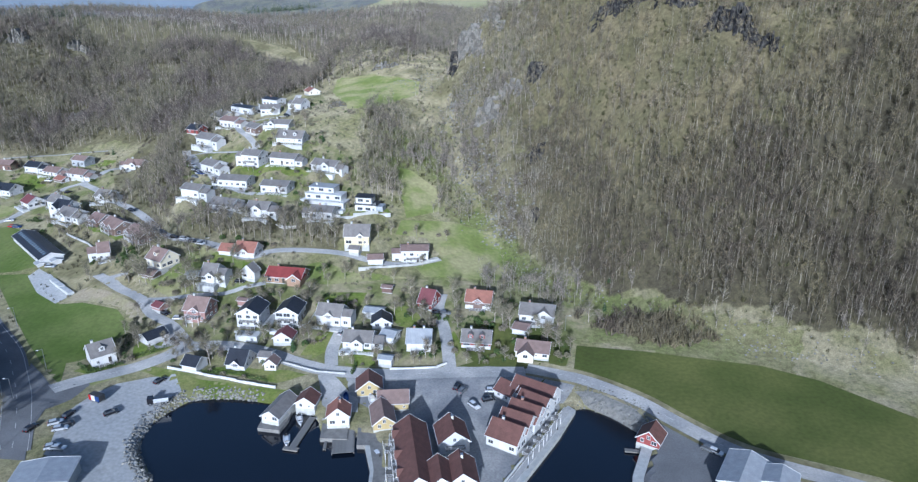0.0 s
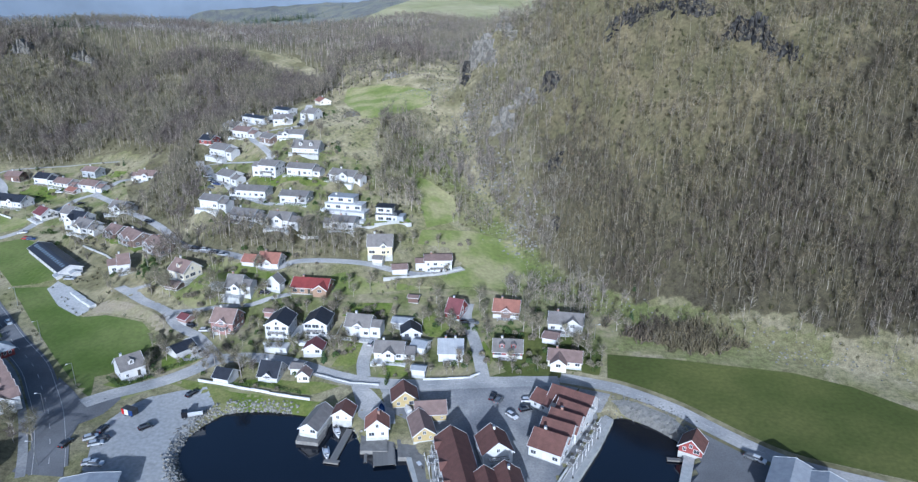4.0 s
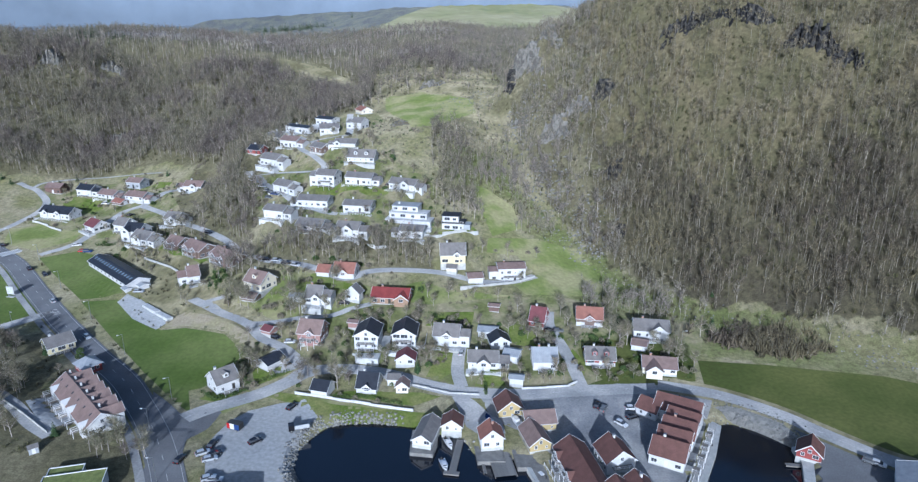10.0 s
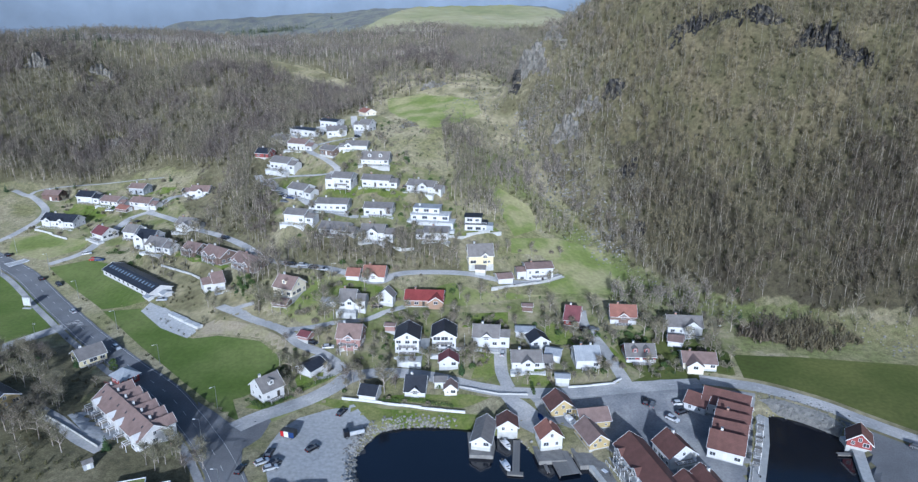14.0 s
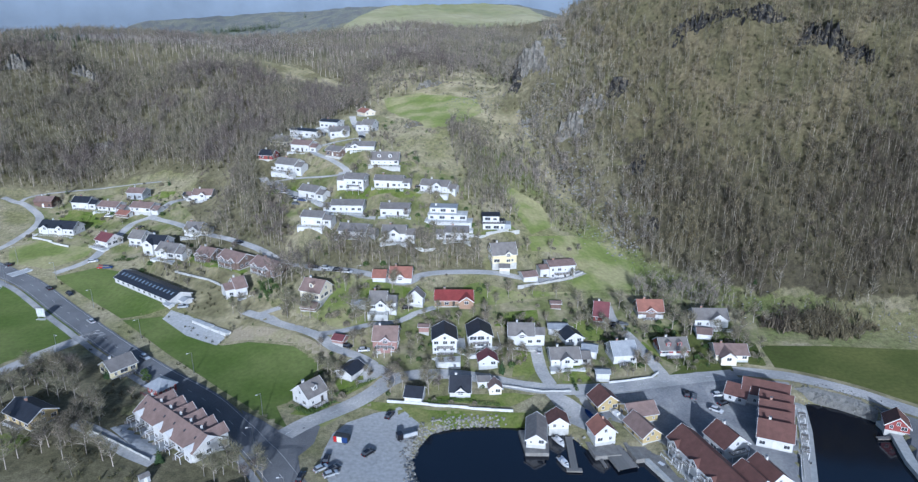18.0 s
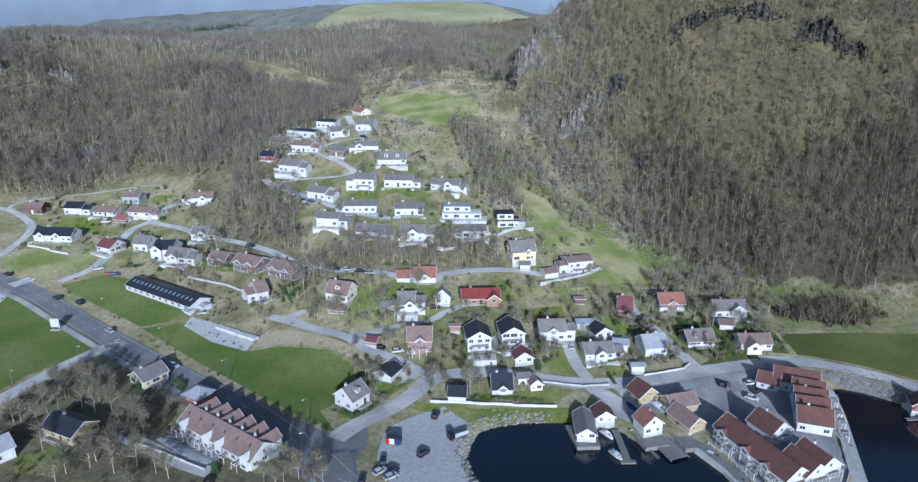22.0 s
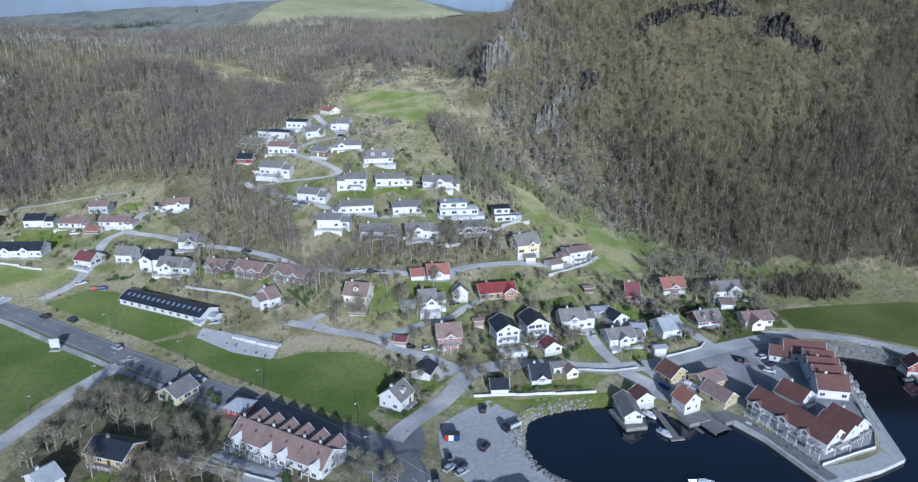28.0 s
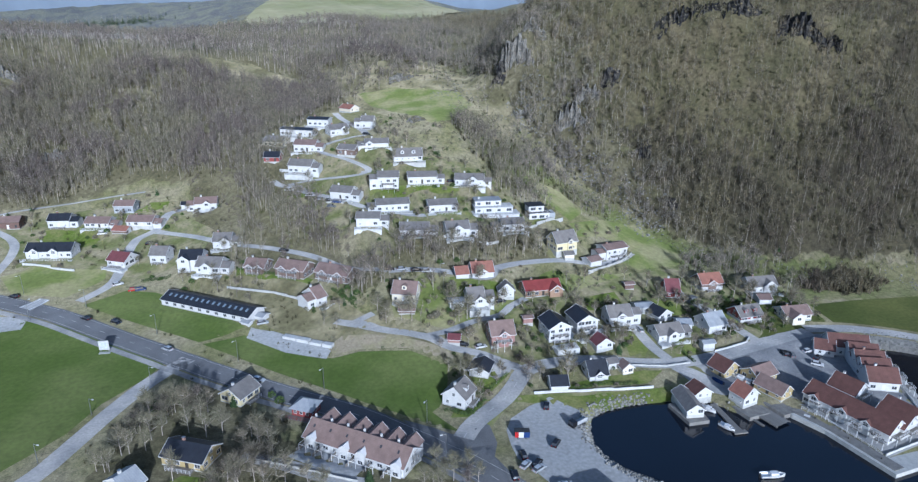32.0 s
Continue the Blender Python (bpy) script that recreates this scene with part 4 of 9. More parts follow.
MEADOWS = [[(-197.1, 267.3), (-182.3, 268.0), (-170.3, 252.2), (-155.7, 242.4), (-146.4, 242.1), (-129.6, 235.4), (-120.0, 224.7), (-122.6, 217.2), (-129.5, 206.6), (-133.1, 203.8), (-128.4, 191.1), (-136.4, 198.1), (-151.9, 214.4), (-174.5, 240.6)], [(-238.5, 314.6), (-223.2, 321.5), (-211.8, 314.2), (-188.8, 285.0), (-181.9, 271.6), (-198.1, 268.9), (-216.7, 289.3)], [(-272.7, 351.9), (-259.2, 357.4), (-231.6, 343.8), (-231.8, 335.0), (-245.7, 323.8), (-266.0, 333.9)], [(-263.9, 312.0), (-252.3, 304.8), (-237.8, 295.7), (-223.0, 277.4), (-207.7, 261.0), (-216.6, 249.4), (-227.7, 239.2), (-235.6, 226.0), (-244.5, 218.5), (-255.0, 210.7), (-274.5, 219.1), (-302.7, 318.5)]]
MEADOWS += [[(43.7, 218.8), (67.5, 215.7), (105.9, 206.8), (121.7, 197.7), (141.2, 176.3), (148.8, 166.3), (130.2, 139.6), (113.7, 149.8), (80.1, 165.1), (59.5, 183.9), (45.8, 200.3), (40.2, 202.9)], [(-26.0, 301.2), (-2.9, 308.5), (16.2, 306.5), (26.0, 287.1), (18.8, 264.8), (-13.3, 260.9), (-19.7, 268.7), (-5.8, 276.9), (-13.7, 290.3), (-27.6, 289.5)], [(-31.7, 347.2), (-23.1, 347.1), (-10.7, 336.8), (-8.6, 316.1), (-23.8, 303.9), (-28.3, 327.9)], [(-82.7, 478.7), (-58.8, 478.1), (-25.1, 445.4), (-24.5, 422.4), (-35.8, 411.8), (-49.2, 397.0), (-63.3, 393.1), (-73.4, 421.1), (-81.6, 447.9)], [(-108, 800), (-92, 786), (-55, 783), (10, 787), (80, 790), (150, 860), (150, 1000), (60, 1065), (-40, 1050), (-70, 980), (-98, 900), (-112, 850)], [(-118.4, 173.9), (-117.3, 180.2), (-115.0, 188.1), (-110.9, 193.2), (-102.1, 197.3), (-94.0, 198.9), (-88.5, 189.6), (-92.1, 177.8), (-92.0, 166.4), (-89.9, 157.7), (-82.3, 148.2), (-80.2, 136.5), (-109.9, 135.0), (-113.4, 151.3), (-114.6, 160.7)], [(-36.9, 198.2), (-27.4, 200.8), (-3.7, 200.1), (10.3, 204.5), (24.2, 203.3), (39.9, 194.9), (33.5, 183.6), (18.3, 155.9), (12.7, 144.5), (-8.4, 138.2), (-12.8, 138.2), (-14.7, 163.2), (-25.0, 179.8), (-33.2, 185.8)], [(-192.1, 582.3), (-138.9, 580.6), (-112.4, 548.3), (-97.1, 504.4), (-113.4, 513.3), (-146.8, 540.6), (-181.9, 563.4)], [(-245.9, 649.0), (-218.2, 654.1), (-212.2, 624.1), (-232.5, 621.7)]]
THIN = [[(-94.7, 545.3), (-51.9, 529.9), (-6.1, 535.0), (-4.5, 450.4), (-3.7, 409.9), (-19.5, 376.4), (-38.6, 381.5), (-50.3, 390.4), (-75.5, 403.0), (-92.2, 456.9)], [(-191.4, 327.8), (-159.4, 294.9), (-148.5, 277.5), (-138.6, 261.3), (-121.0, 244.5), (-118.4, 228.8), (-129.6, 236.3), (-146.4, 243.3), (-154.8, 244.1), (-154.3, 249.8), (-172.7, 269.1), (-181.2, 280.7), (-201.5, 301.6)]]
SPEED_TABLE = [(-261.4, 320.6), (-257.1, 316.8), (-251.3, 324.0), (-255.1, 326.7)]
dashes = []
for dash_line, dash_gap in ((ROADS["village_road"][1], 3), (ROADS["field_road"][1], 3), (ROADS["main_road"][1], 3)):
    dashes += strip_quads(dash_line, 0.14)[::dash_gap]
drape("road_marking", dashes, ROAD_PAINT, 0.135, "worn white dashes along the road", "road marking")
drape("road_marking", strip_quads(ROADS["main_road"][1], 0.12, 3.9) + strip_quads(ROADS["main_road"][1], 0.12, -3.9), ROAD_PAINT, 0.135, "white edge lines of the main road", "road marking")
drape("verge", strip_quads(ROADS["field_road"][1], 2.2, 4.2) + strip_quads(ROADS["field_road"][1], 1.4, -3.8), HEATH, 0.09, "dry tan verge along the field road", "verge")
table_a, table_b, table_c, table_d = SPEED_TABLE
drape("speed_table", [SPEED_TABLE], GRAVEL, 0.15, "pale raised crossing on the main road", "crossing")
stripes = []
for near_end, far_end in ((table_a, table_d), (table_b, table_c)):
    for k in range(11):
        u, w = k / 11, (k + 0.55) / 11
        side = (table_b[0] - table_a[0]) * (0.18 if near_end == table_a else -0.18), (table_b[1] - table_a[1]) * (0.18 if near_end == table_a else -0.18)
        p, q = [(near_end[0] + (far_end[0] - near_end[0]) * z, near_end[1] + (far_end[1] - near_end[1]) * z) for z in (u, w)]
        stripes.append([p, q, (q[0] + side[0], q[1] + side[1]), (p[0] + side[0], p[1] + side[1])])
drape("road_marking", stripes, TRIM, 0.17, "white chequers on the raised crossing", "road marking")
drape("pavement", strip_quads(ROADS["main_road"][1], 2.4, -6.6), OLD_ASPHALT, 0.14, "narrow grey footway beside the main road", "pavement")



def distant_hills(radius, low, high, seed, mat, label):
    """A far shore of low hills beyond the sea, with haze put into its colour."""
    v, f = [], []
    n = 160
    for k in range(n + 1):
        a = radians(20 + 140 * k / n)
        x, y = radius * math.cos(a), radius * math.sin(a)
        h = low + (high - low) * max(0.0, 0.5 + 0.9 * noise.noise((k * 0.09, seed, 0.0)) + 0.25 * noise.noise((k * 0.4, seed, 4.0)))
        v += [(x, y, -5), (x * 1.01, y * 1.01, h), (x * 1.12, y * 1.12, -5)]
        if k:
            b = 3 * k
            f += [(b - 3, b, b + 1, b - 2), (b - 2, b + 1, b + 2, b - 1)]
    ob = mesh_object("distant_hills", v, f, mat, smooth=True)
    return tagged(ob, label, "hills", kind="structure")


distant_hills(3300, 10, 75, 2.0, HAZE, "low islands across the sea with haze in their colour")
# raised and tinted like hazy sky so that no bare sky shows
distant_hills(4200, 230, 330, 7.0, FAR_HAZE, "mountain backdrop on the horizon with haze in its colour")


# ---- building blocks ----
def part(name, bm, mat, parent, label=""):
    me = bpy.data.meshes.new(name)
    bm.to_mesh(me)
    bm.free()
    me.materials.append(mat)
    ob = new(name, me)
    ob.parent = parent
    if label:
        ob["label"] = label
    return ob


def box(bm, x0, x1, y0, y1, z0, z1, m=None):
    v = [bm.verts.new((x, y, z)) for z in (z0, z1) for x, y in ((x0, y0), (x1, y0), (x1, y1), (x0, y1))]
    if m is not None:
        for q in v:
            q.co = m @ q.co
    for f in ((3, 2, 1, 0), (4, 5, 6, 7), (0, 1, 5, 4), (1, 2, 6, 5), (2, 3, 7, 6), (3, 0, 4, 7)):
        bm.faces.new([v[k] for k in f])
    return v


def prism(bm, outline, y0, y1):
    """An outline in x and z drawn out along y."""
    a = [bm.verts.new((x, y0, z)) for x, z in outline]
    b = [bm.verts.new((x, y1, z)) for x, z in outline]
    bm.faces.new(a)
    bm.faces.new(b[::-1])
    for k in range(len(a)):
        bm.faces.new([a[k - 1], b[k - 1], b[k], a[k]])


def shared(name, make, mat):
    bm = bmesh.new()
    make(bm)
    me = bpy.data.meshes.new(name)
    bm.to_mesh(me)
    bm.free()
    me.materials.append(mat)
    return me


def window_frame_mesh(w, h):
    def make(bm):
        t, d = 0.09, 0.07
        for x0, x1, z0, z1 in ((-w / 2, w / 2, 0, t), (-w / 2, w / 2, h - t, h), (-w / 2, -w / 2 + t, t, h - t), (w / 2 - t, w / 2, t, h - t), (-0.03, 0.03, t, h - t)):
            box(bm, x0, x1, -d, 0.02, z0, z1)
    return make


WINDOW_SIZES = {"single": (1.0, 1.25), "double": (1.7, 1.3), "small": (0.7, 0.8), "wide": (2.6, 1.5), "door": (1.0, 2.1)}
FRAME_MESH = {(k, c): shared("window_frame", window_frame_mesh(*s), m) for k, s in WINDOW_SIZES.items() for c, m in (("white", TRIM), ("dark", DARK_TRIM))}
PANE_MESH = {k: shared("pane", lambda bm, s=s: box(bm, -s[0] / 2 + 0.08, s[0] / 2 - 0.08, -0.03, 0.01, 0.08, s[1] - 0.08), GLASS) for k, s in WINDOW_SIZES.items()}
LEAF_MESH = {c: shared("door_leaf", lambda bm: (box(bm, -0.5, 0.5, -0.05, 0.02, 0, 2.1), box(bm, -0.3, 0.3, -0.08, -0.04, 1.2, 1.8)), m) for c, m in (("white", TRIM), ("dark", DARK_TRIM))}
GARAGE_MESH = shared("garage_door", lambda bm: [box(bm, -1.25, 1.25, -0.06, 0.02, 0.55 * k, 0.55 * k + 0.5) for k in range(4)], TRIM)


def add_window(parent, kind, m, trim="white"):
    f = new("window", FRAME_MESH[kind, trim])
    f.parent, f.matrix_basis = parent, m
    p = new("pane", PANE_MESH[kind])
    p.parent = f
    return f


def gable_roof(bm, L, W, eave, pitch, over=0.45, gable=0.35, t=0.2):
    """Two slabs that meet in a ridge along x."""
    k = math.tan(radians(pitch))
    ridge = eave + W / 2 * k
    y = W / 2 + over
    low = ridge - y * k
    out = [(y, low), (0, ridge), (-y, low), (-y, low + t), (0, ridge + t), (y, low + t)]
    a = [bm.verts.new((-L / 2 - gable, q, z)) for q, z in out]
    b = [bm.verts.new((L / 2 + gable, q, z)) for q, z in out]
    for f in ((0, 1, 4, 5), (1, 2, 3, 4)):
        bm.faces.new([a[q] for q in f])
        bm.faces.new([b[q] for q in f[::-1]])
    for p, q in ((0, 1), (1, 2), (2, 3), (3, 4), (4, 5), (5, 0)):
        bm.faces.new([a[p], b[p], b[q], a[q]])
    return ridge


def barge(bm, L, W, eave, pitch, end, over=0.45, gable=0.35):
    k = math.tan(radians(pitch))
    ridge, y = eave + W / 2 * k, W / 2 + over
    x0 = end * (L / 2 + gable + 0.02)
    x1 = x0 + end * 0.07
    for s in (1, -1):
        pts = [(s * y, ridge - y * k - 0.08), (0, ridge - 0.08), (0, ridge + 0.26), (s * y, ridge - y * k + 0.26)]
        a = [bm.verts.new((x0, p, z)) for p, z in pts]
        b = [bm.verts.new((x1, p, z)) for p, z in pts]
        bm.faces.new(a)
        bm.faces.new(b[::-1])
        for q in range(4):
            bm.faces.new([a[q - 1], b[q - 1], b[q], a[q]])


def rails(bm, x0, x1, y0, y1, z, posts=True):
    """A handrail with posts and two bars along a straight side."""
    n = max(1, int(math.hypot(x1 - x0, y1 - y0) / 1.2))
    for k in range(n + 1):
        x, y = x0 + (x1 - x0) * k / n, y0 + (y1 - y0) * k / n
        box(bm, x - 0.04, x + 0.04, y - 0.04, y + 0.04, z, z + 1.0)
    for h, t in ((0.93, 0.05), (0.6, 0.025), (0.3, 0.025)):
        box(bm, min(x0, x1) - 0.03, max(x0, x1) + 0.03, min(y0, y1) - 0.03, max(y0, y1) + 0.03, z + h, z + h + t)


rng = random.Random(7)


def house(x, y, z, heading, L, W, ridge, pitch=35, wall="white", roof="grey", label="", cross=(), dormers=0, chimney=1, deck=0, garage=False, trim="white", category="house", group="", windows=True, lower="", name="house", upper="", terrace=0, wing=0):
    """A gabled house: ridge along its own x. cross: front gables as (place along, width, reach); deck: storeys with a front deck."""
    # front: the long side turned to the south (towards smaller y)
    if math.cos(radians(heading)) < 0:
        heading += 180
    thing = new(name)
    thing.matrix_basis = pose(x, y, z, 0, 0, heading)
    L = L - 0.5
    k = math.tan(radians(pitch))
    eave = ridge - 0.2 - W / 2 * k
    bm = bmesh.new()
    prism(bm, [(-W / 2, -0.3), (W / 2, -0.3), (W / 2, eave), (0, eave + W / 2 * k), (-W / 2, eave)], -L / 2, L / 2)
    bm.transform(Matrix.Rotation(radians(90), 4, "Z"))
    bmesh.ops.recalc_face_normals(bm, faces=bm.faces)
    part("wall", bm, WALLS[wall], thing)
    if lower:
        bm = bmesh.new()
        h = min(2.4, eave * 0.5)
        for q in ((-L / 2 - 0.04, L / 2 + 0.04, -W / 2 - 0.04, -W / 2 + 0.2), (-L / 2 - 0.04, L / 2 + 0.04, W / 2 - 0.2, W / 2 + 0.04), (-L / 2 - 0.04, -L / 2 + 0.2, -W / 2 + 0.2, W / 2 - 0.2), (L / 2 - 0.2, L / 2 + 0.04, -W / 2 + 0.2, W / 2 - 0.2)):
            box(bm, *q, -0.3, h)
        part("lower_storey", bm, WALLS[lower], thing)
    bm = bmesh.new()
    box(bm, -L / 2 - 0.06, L / 2 + 0.06, -W / 2 - 0.06, W / 2 + 0.06, -2.6, 0.35)
    part("foundation", bm, CONCRETE, thing)
    bm = bmesh.new()
    gable_roof(bm, L, W, eave, pitch)
    roof_ob = part("roof", bm, ROOFS[roof], thing)
    for end in (-1, 1):
        bm = bmesh.new()
        barge(bm, L, W, eave, pitch, end)
        part("bargeboard", bm, TRIM if trim == "white" else DARK_TRIM, roof_ob)
    for q in (-1, 1):
        bm = bmesh.new()
        ye = q * (W / 2 + 0.5)
        ze = eave - 0.45 * k
        box(bm, -L / 2 - 0.3, L / 2 + 0.3, ye - 0.07, ye + 0.07, ze - 0.02, ze + 0.12)
        part("gutter", bm, TRIM if trim == "white" else DARK_TRIM, roof_ob)
    for c in range(chimney):
        cx = (-0.22, 0.25)[c % 2] * L + rng.uniform(-0.6, 0.6)
        bm = bmesh.new()
        zt = eave + W / 2 * k
        box(bm, cx - 0.35, cx + 0.35, 0.15, 0.75, zt - 0.9, zt + 0.9)
        ch = part("chimney", bm, RENDERED if rng.random() < 0.6 else BRICK, roof_ob)
        bm = bmesh.new()
        box(bm, cx - 0.43, cx + 0.43, 0.07, 0.83, zt + 0.9, zt + 1.02)
        part("chimney_cap", bm, METAL, ch)
    blocked = []
    for place, gw, reach in cross:
        cx = place * L / 2
        blocked.append((cx - gw / 2 - 0.4, cx + gw / 2 + 0.4))
        gk = math.tan(radians(max(pitch, 36)))
        ge = min(eave, ridge - 0.5 - gw / 2 * gk)
        bm = bmesh.new()
        prism(bm, [(cx - gw / 2, -0.3), (cx + gw / 2, -0.3), (cx + gw / 2, ge), (cx, ge + gw / 2 * gk), (cx - gw / 2, ge)], -W / 2 - reach, -0.2)
        bmesh.ops.recalc_face_normals(bm, faces=bm.faces)
        part("front_gable", bm, WALLS[upper or wall], thing)
        bm = bmesh.new()
        depth = W / 2 + reach
        gable_roof(bm, depth, gw, ge, max(pitch, 36), over=0.35, gable=0.3, t=0.18)
        m = Matrix.Translation((cx, -depth / 2, 0)) @ Matrix.Rotation(radians(90), 4, "Z")
        bm.transform(m)
        gr = part("gable_roof", bm, ROOFS[roof], thing)
        bm = bmesh.new()
        barge(bm, depth, gw, ge, max(pitch, 36), -1, over=0.35, gable=0.3)
        bm.transform(m)
        part("bargeboard", bm, TRIM if trim == "white" else DARK_TRIM, gr)
        bm2 = pose(cx, -W / 2 - reach, 0)
        add_window(thing, "double", bm2 @ Matrix.Translation((0, 0, max(0.9, ge - 1.0))), trim)
        if ge > 4.2:
            add_window(thing, "double", bm2 @ Matrix.Translation((0, 0, 0.95)), trim)
    for d in range(dormers):
        cx = (d + 0.5) / dormers * L * 0.8 - L * 0.4
        ymid = -W / 4
        zd = eave + (W / 4) * k
        bm = bmesh.new()
        prism(bm, [(cx - 0.9, zd - 0.9), (cx + 0.9, zd - 0.9), (cx + 0.9, zd + 0.75), (cx, zd + 1.3), (cx - 0.9, zd + 0.75)], ymid - 1.0, ymid + 1.6)
        bmesh.ops.recalc_face_normals(bm, faces=bm.faces)
        dm = part("dormer", bm, WALLS[wall], thing)
        bm = bmesh.new()
        gable_roof(bm, 2.4, 1.8, zd + 0.75, 31, over=0.2, gable=0.2, t=0.1)
        bm.transform(Matrix.Translation((cx, ymid + 0.2, 0.02)) @ Matrix.Rotation(radians(90), 4, "Z"))
        part("dormer_roof", bm, ROOFS[roof], dm)
        add_window(thing, "single", pose(cx, ymid - 1.0, zd - 0.45), trim)
    if windows:
        two = eave > 4.3
        rows = [0.9, 3.5] if two else [0.95]
        sides = [(-1, 0), (1, 0), (0, -1), (0, 1)]
        for sx, sy in sides:
            nw = Matrix.Rotation(radians(heading), 3, "Z") @ Vector((sx, sy, 0))
            if nw.y > 0.5:
                continue
            span = L if sy else W
            for ri, zr in enumerate(rows):
                n = max(2, int(span / 2.7))
                for q in range(n):
                    u = (q + 0.5) / n * span - span / 2 + rng.uniform(-0.2, 0.2)
                    if sy == -1 and any(a < u < b for a, b in blocked):
                        continue
                    if zr + 1.4 > eave and sy:
                        continue
                    kind = rng.choice(["single", "double", "double", "wide", "small"] if span > 7 else ["single", "double", "small"])
                    if kind == "wide" and n > 3:
                        kind = "double"
                    if abs(u) + WINDOW_SIZES[kind][0] / 2 > span / 2 - 0.25:
                        continue
                    if sy:
                        m = pose(u * -sy, sy * W / 2, zr, 0, 0, 0 if sy < 0 else 180)
                    else:
                        m = pose(sx * L / 2, u * sx, zr, 0, 0, 90 * sx)
                    if ri == 0 and q == n // 2 and sy == -1 and rng.random() < 0.8:
                        dr = new("door", LEAF_MESH["dark" if rng.random() < 0.3 else "white"])
                        dr.parent, dr.matrix_basis = thing, pose(u, -W / 2, 0.36)
                        continue
                    add_window(thing, kind, m, trim)
            if not sy and W > 6 and eave + W / 2 * k - 1.9 > rows[-1] + 1.9:
                add_window(thing, "single", pose(sx * L / 2, 0, min(eave + 0.1, eave + W / 2 * k - 1.9), 0, 0, 90 * sx), trim)
    if garage:
        gd = new("garage_door", GARAGE_MESH)
        gd.parent, gd.matrix_basis = thing, pose(L / 2, 0, 0.05, 0, 0, 90) if W > 4 else pose(0, -W / 2, 0.05)
    for d in range(deck):
        zd = 2.6 if deck == 1 and eave > 4.3 else (0.5 if d == 0 else 2.9)
        dl, dd = L * 0.62, 2.2
        bm = bmesh.new()
        box(bm, -dl / 2, dl / 2, -W / 2 - dd, -W / 2 - 0.02, zd - 0.14, zd)
        dk = part("balcony", bm, DECKING, thing)
        bm = bmesh.new()
        rails(bm, -dl / 2 + 0.05, dl / 2 - 0.05, -W / 2 - dd + 0.05, -W / 2 - dd + 0.05, zd)
        rails(bm, -dl / 2 + 0.05, -dl / 2 + 0.05, -W / 2 - dd + 0.05, -W / 2 - 0.1, zd)
        rails(bm, dl / 2 - 0.05, dl / 2 - 0.05, -W / 2 - dd + 0.05, -W / 2 - 0.1, zd)
        part("railing", bm, TRIM, dk)
        for s in (-1, 0, 1):
            bm = bmesh.new()
            box(bm, s * (dl / 2 - 0.15) - 0.07, s * (dl / 2 - 0.15) + 0.07, -W / 2 - dd + 0.05, -W / 2 - dd + 0.19, -1.5, zd - 0.14)
            part("post", bm, TRIM, dk)
    if terrace:
        bm = bmesh.new()
        box(bm, -L * 0.56, L * 0.5 + 1.2, -W / 2 - 3.4, -W / 2 - 0.08, -2.6, -0.06)
        tr = part("terrace", bm, RENDERED if terrace == 1 else CONCRETE, thing)
        bm = bmesh.new()
        rails(bm, -L * 0.55, L * 0.5 + 1.1, -W / 2 - 3.3, -W / 2 - 3.3, -0.06)
        part("railing", bm, TRIM, tr)
    if wing:
        wl, ww = 4.2, W * 0.72
        wr = max(eave * 0.95, ridge - 1.5)
        wk = math.tan(radians(min(pitch, 26)))
        we = wr - 0.2 - ww / 2 * wk
        wx = wing * (L / 2 + wl / 2 - 0.3)
        bm = bmesh.new()
        prism(bm, [(-ww / 2, -2.4), (ww / 2, -2.4), (ww / 2, we), (0, we + ww / 2 * wk), (-ww / 2, we)], -wl / 2, wl / 2)
        bm.transform(Matrix.Translation((wx, -0.5, 0)) @ Matrix.Rotation(radians(90), 4, "Z"))
        bmesh.ops.recalc_face_normals(bm, faces=bm.faces)
        part("wing", bm, WALLS[wall], thing)
        bm = bmesh.new()
        gable_roof(bm, wl, ww, we, min(pitch, 26), 0.4, 0.3, 0.18)
        bm.transform(Matrix.Translation((wx, -0.5, 0)))
        part("wing_roof", bm, ROOFS[roof], thing)
        add_window(thing, "double", pose(wx, -0.5 - ww / 2, 0.9), trim)
    tagged(thing, label or f"{wall.replace('_', ' ')} wooden house with {roof} gable roof", category, group)
    return thing


# ---- the village houses ----
house(-277.1, 411.0, 17.9, -11, 10.6, 8, 5.9, 25, "timber", "brown", label="dark timber house with brown tiled roof below the wood", trim="dark")
house(-253.6, 400.8, 19.1, -18, 10.5, 8, 6.4, 30, "white", "black", label="white house with black roof and raised terrace", deck=1, wing=1)
house(-235.9, 390.2, 20.4, -22, 11.9, 8.5, 4.6, 25, "white", "brown", label="white bungalow with faded brown roof", wing=1, terrace=1)
house(-224.2, 399.7, 23.7, -18, 9.9, 8, 5.9, 25, "grey", "brown", label="grey house with brown roof at the forest edge")
house(-216.7, 381.7, 21.3, -21, 12.6, 8.5, 4.8, 25, "white", "brown", label="white bungalow with brown roof and gable windows", wing=1)
house(-225.9, 378.5, 19.4, -27, 7.7, 6, 3.3, 25, "brown", "orange", label="low garage with orange tiled roof", category="garage", chimney=0, windows=False, name="garage", garage=True)
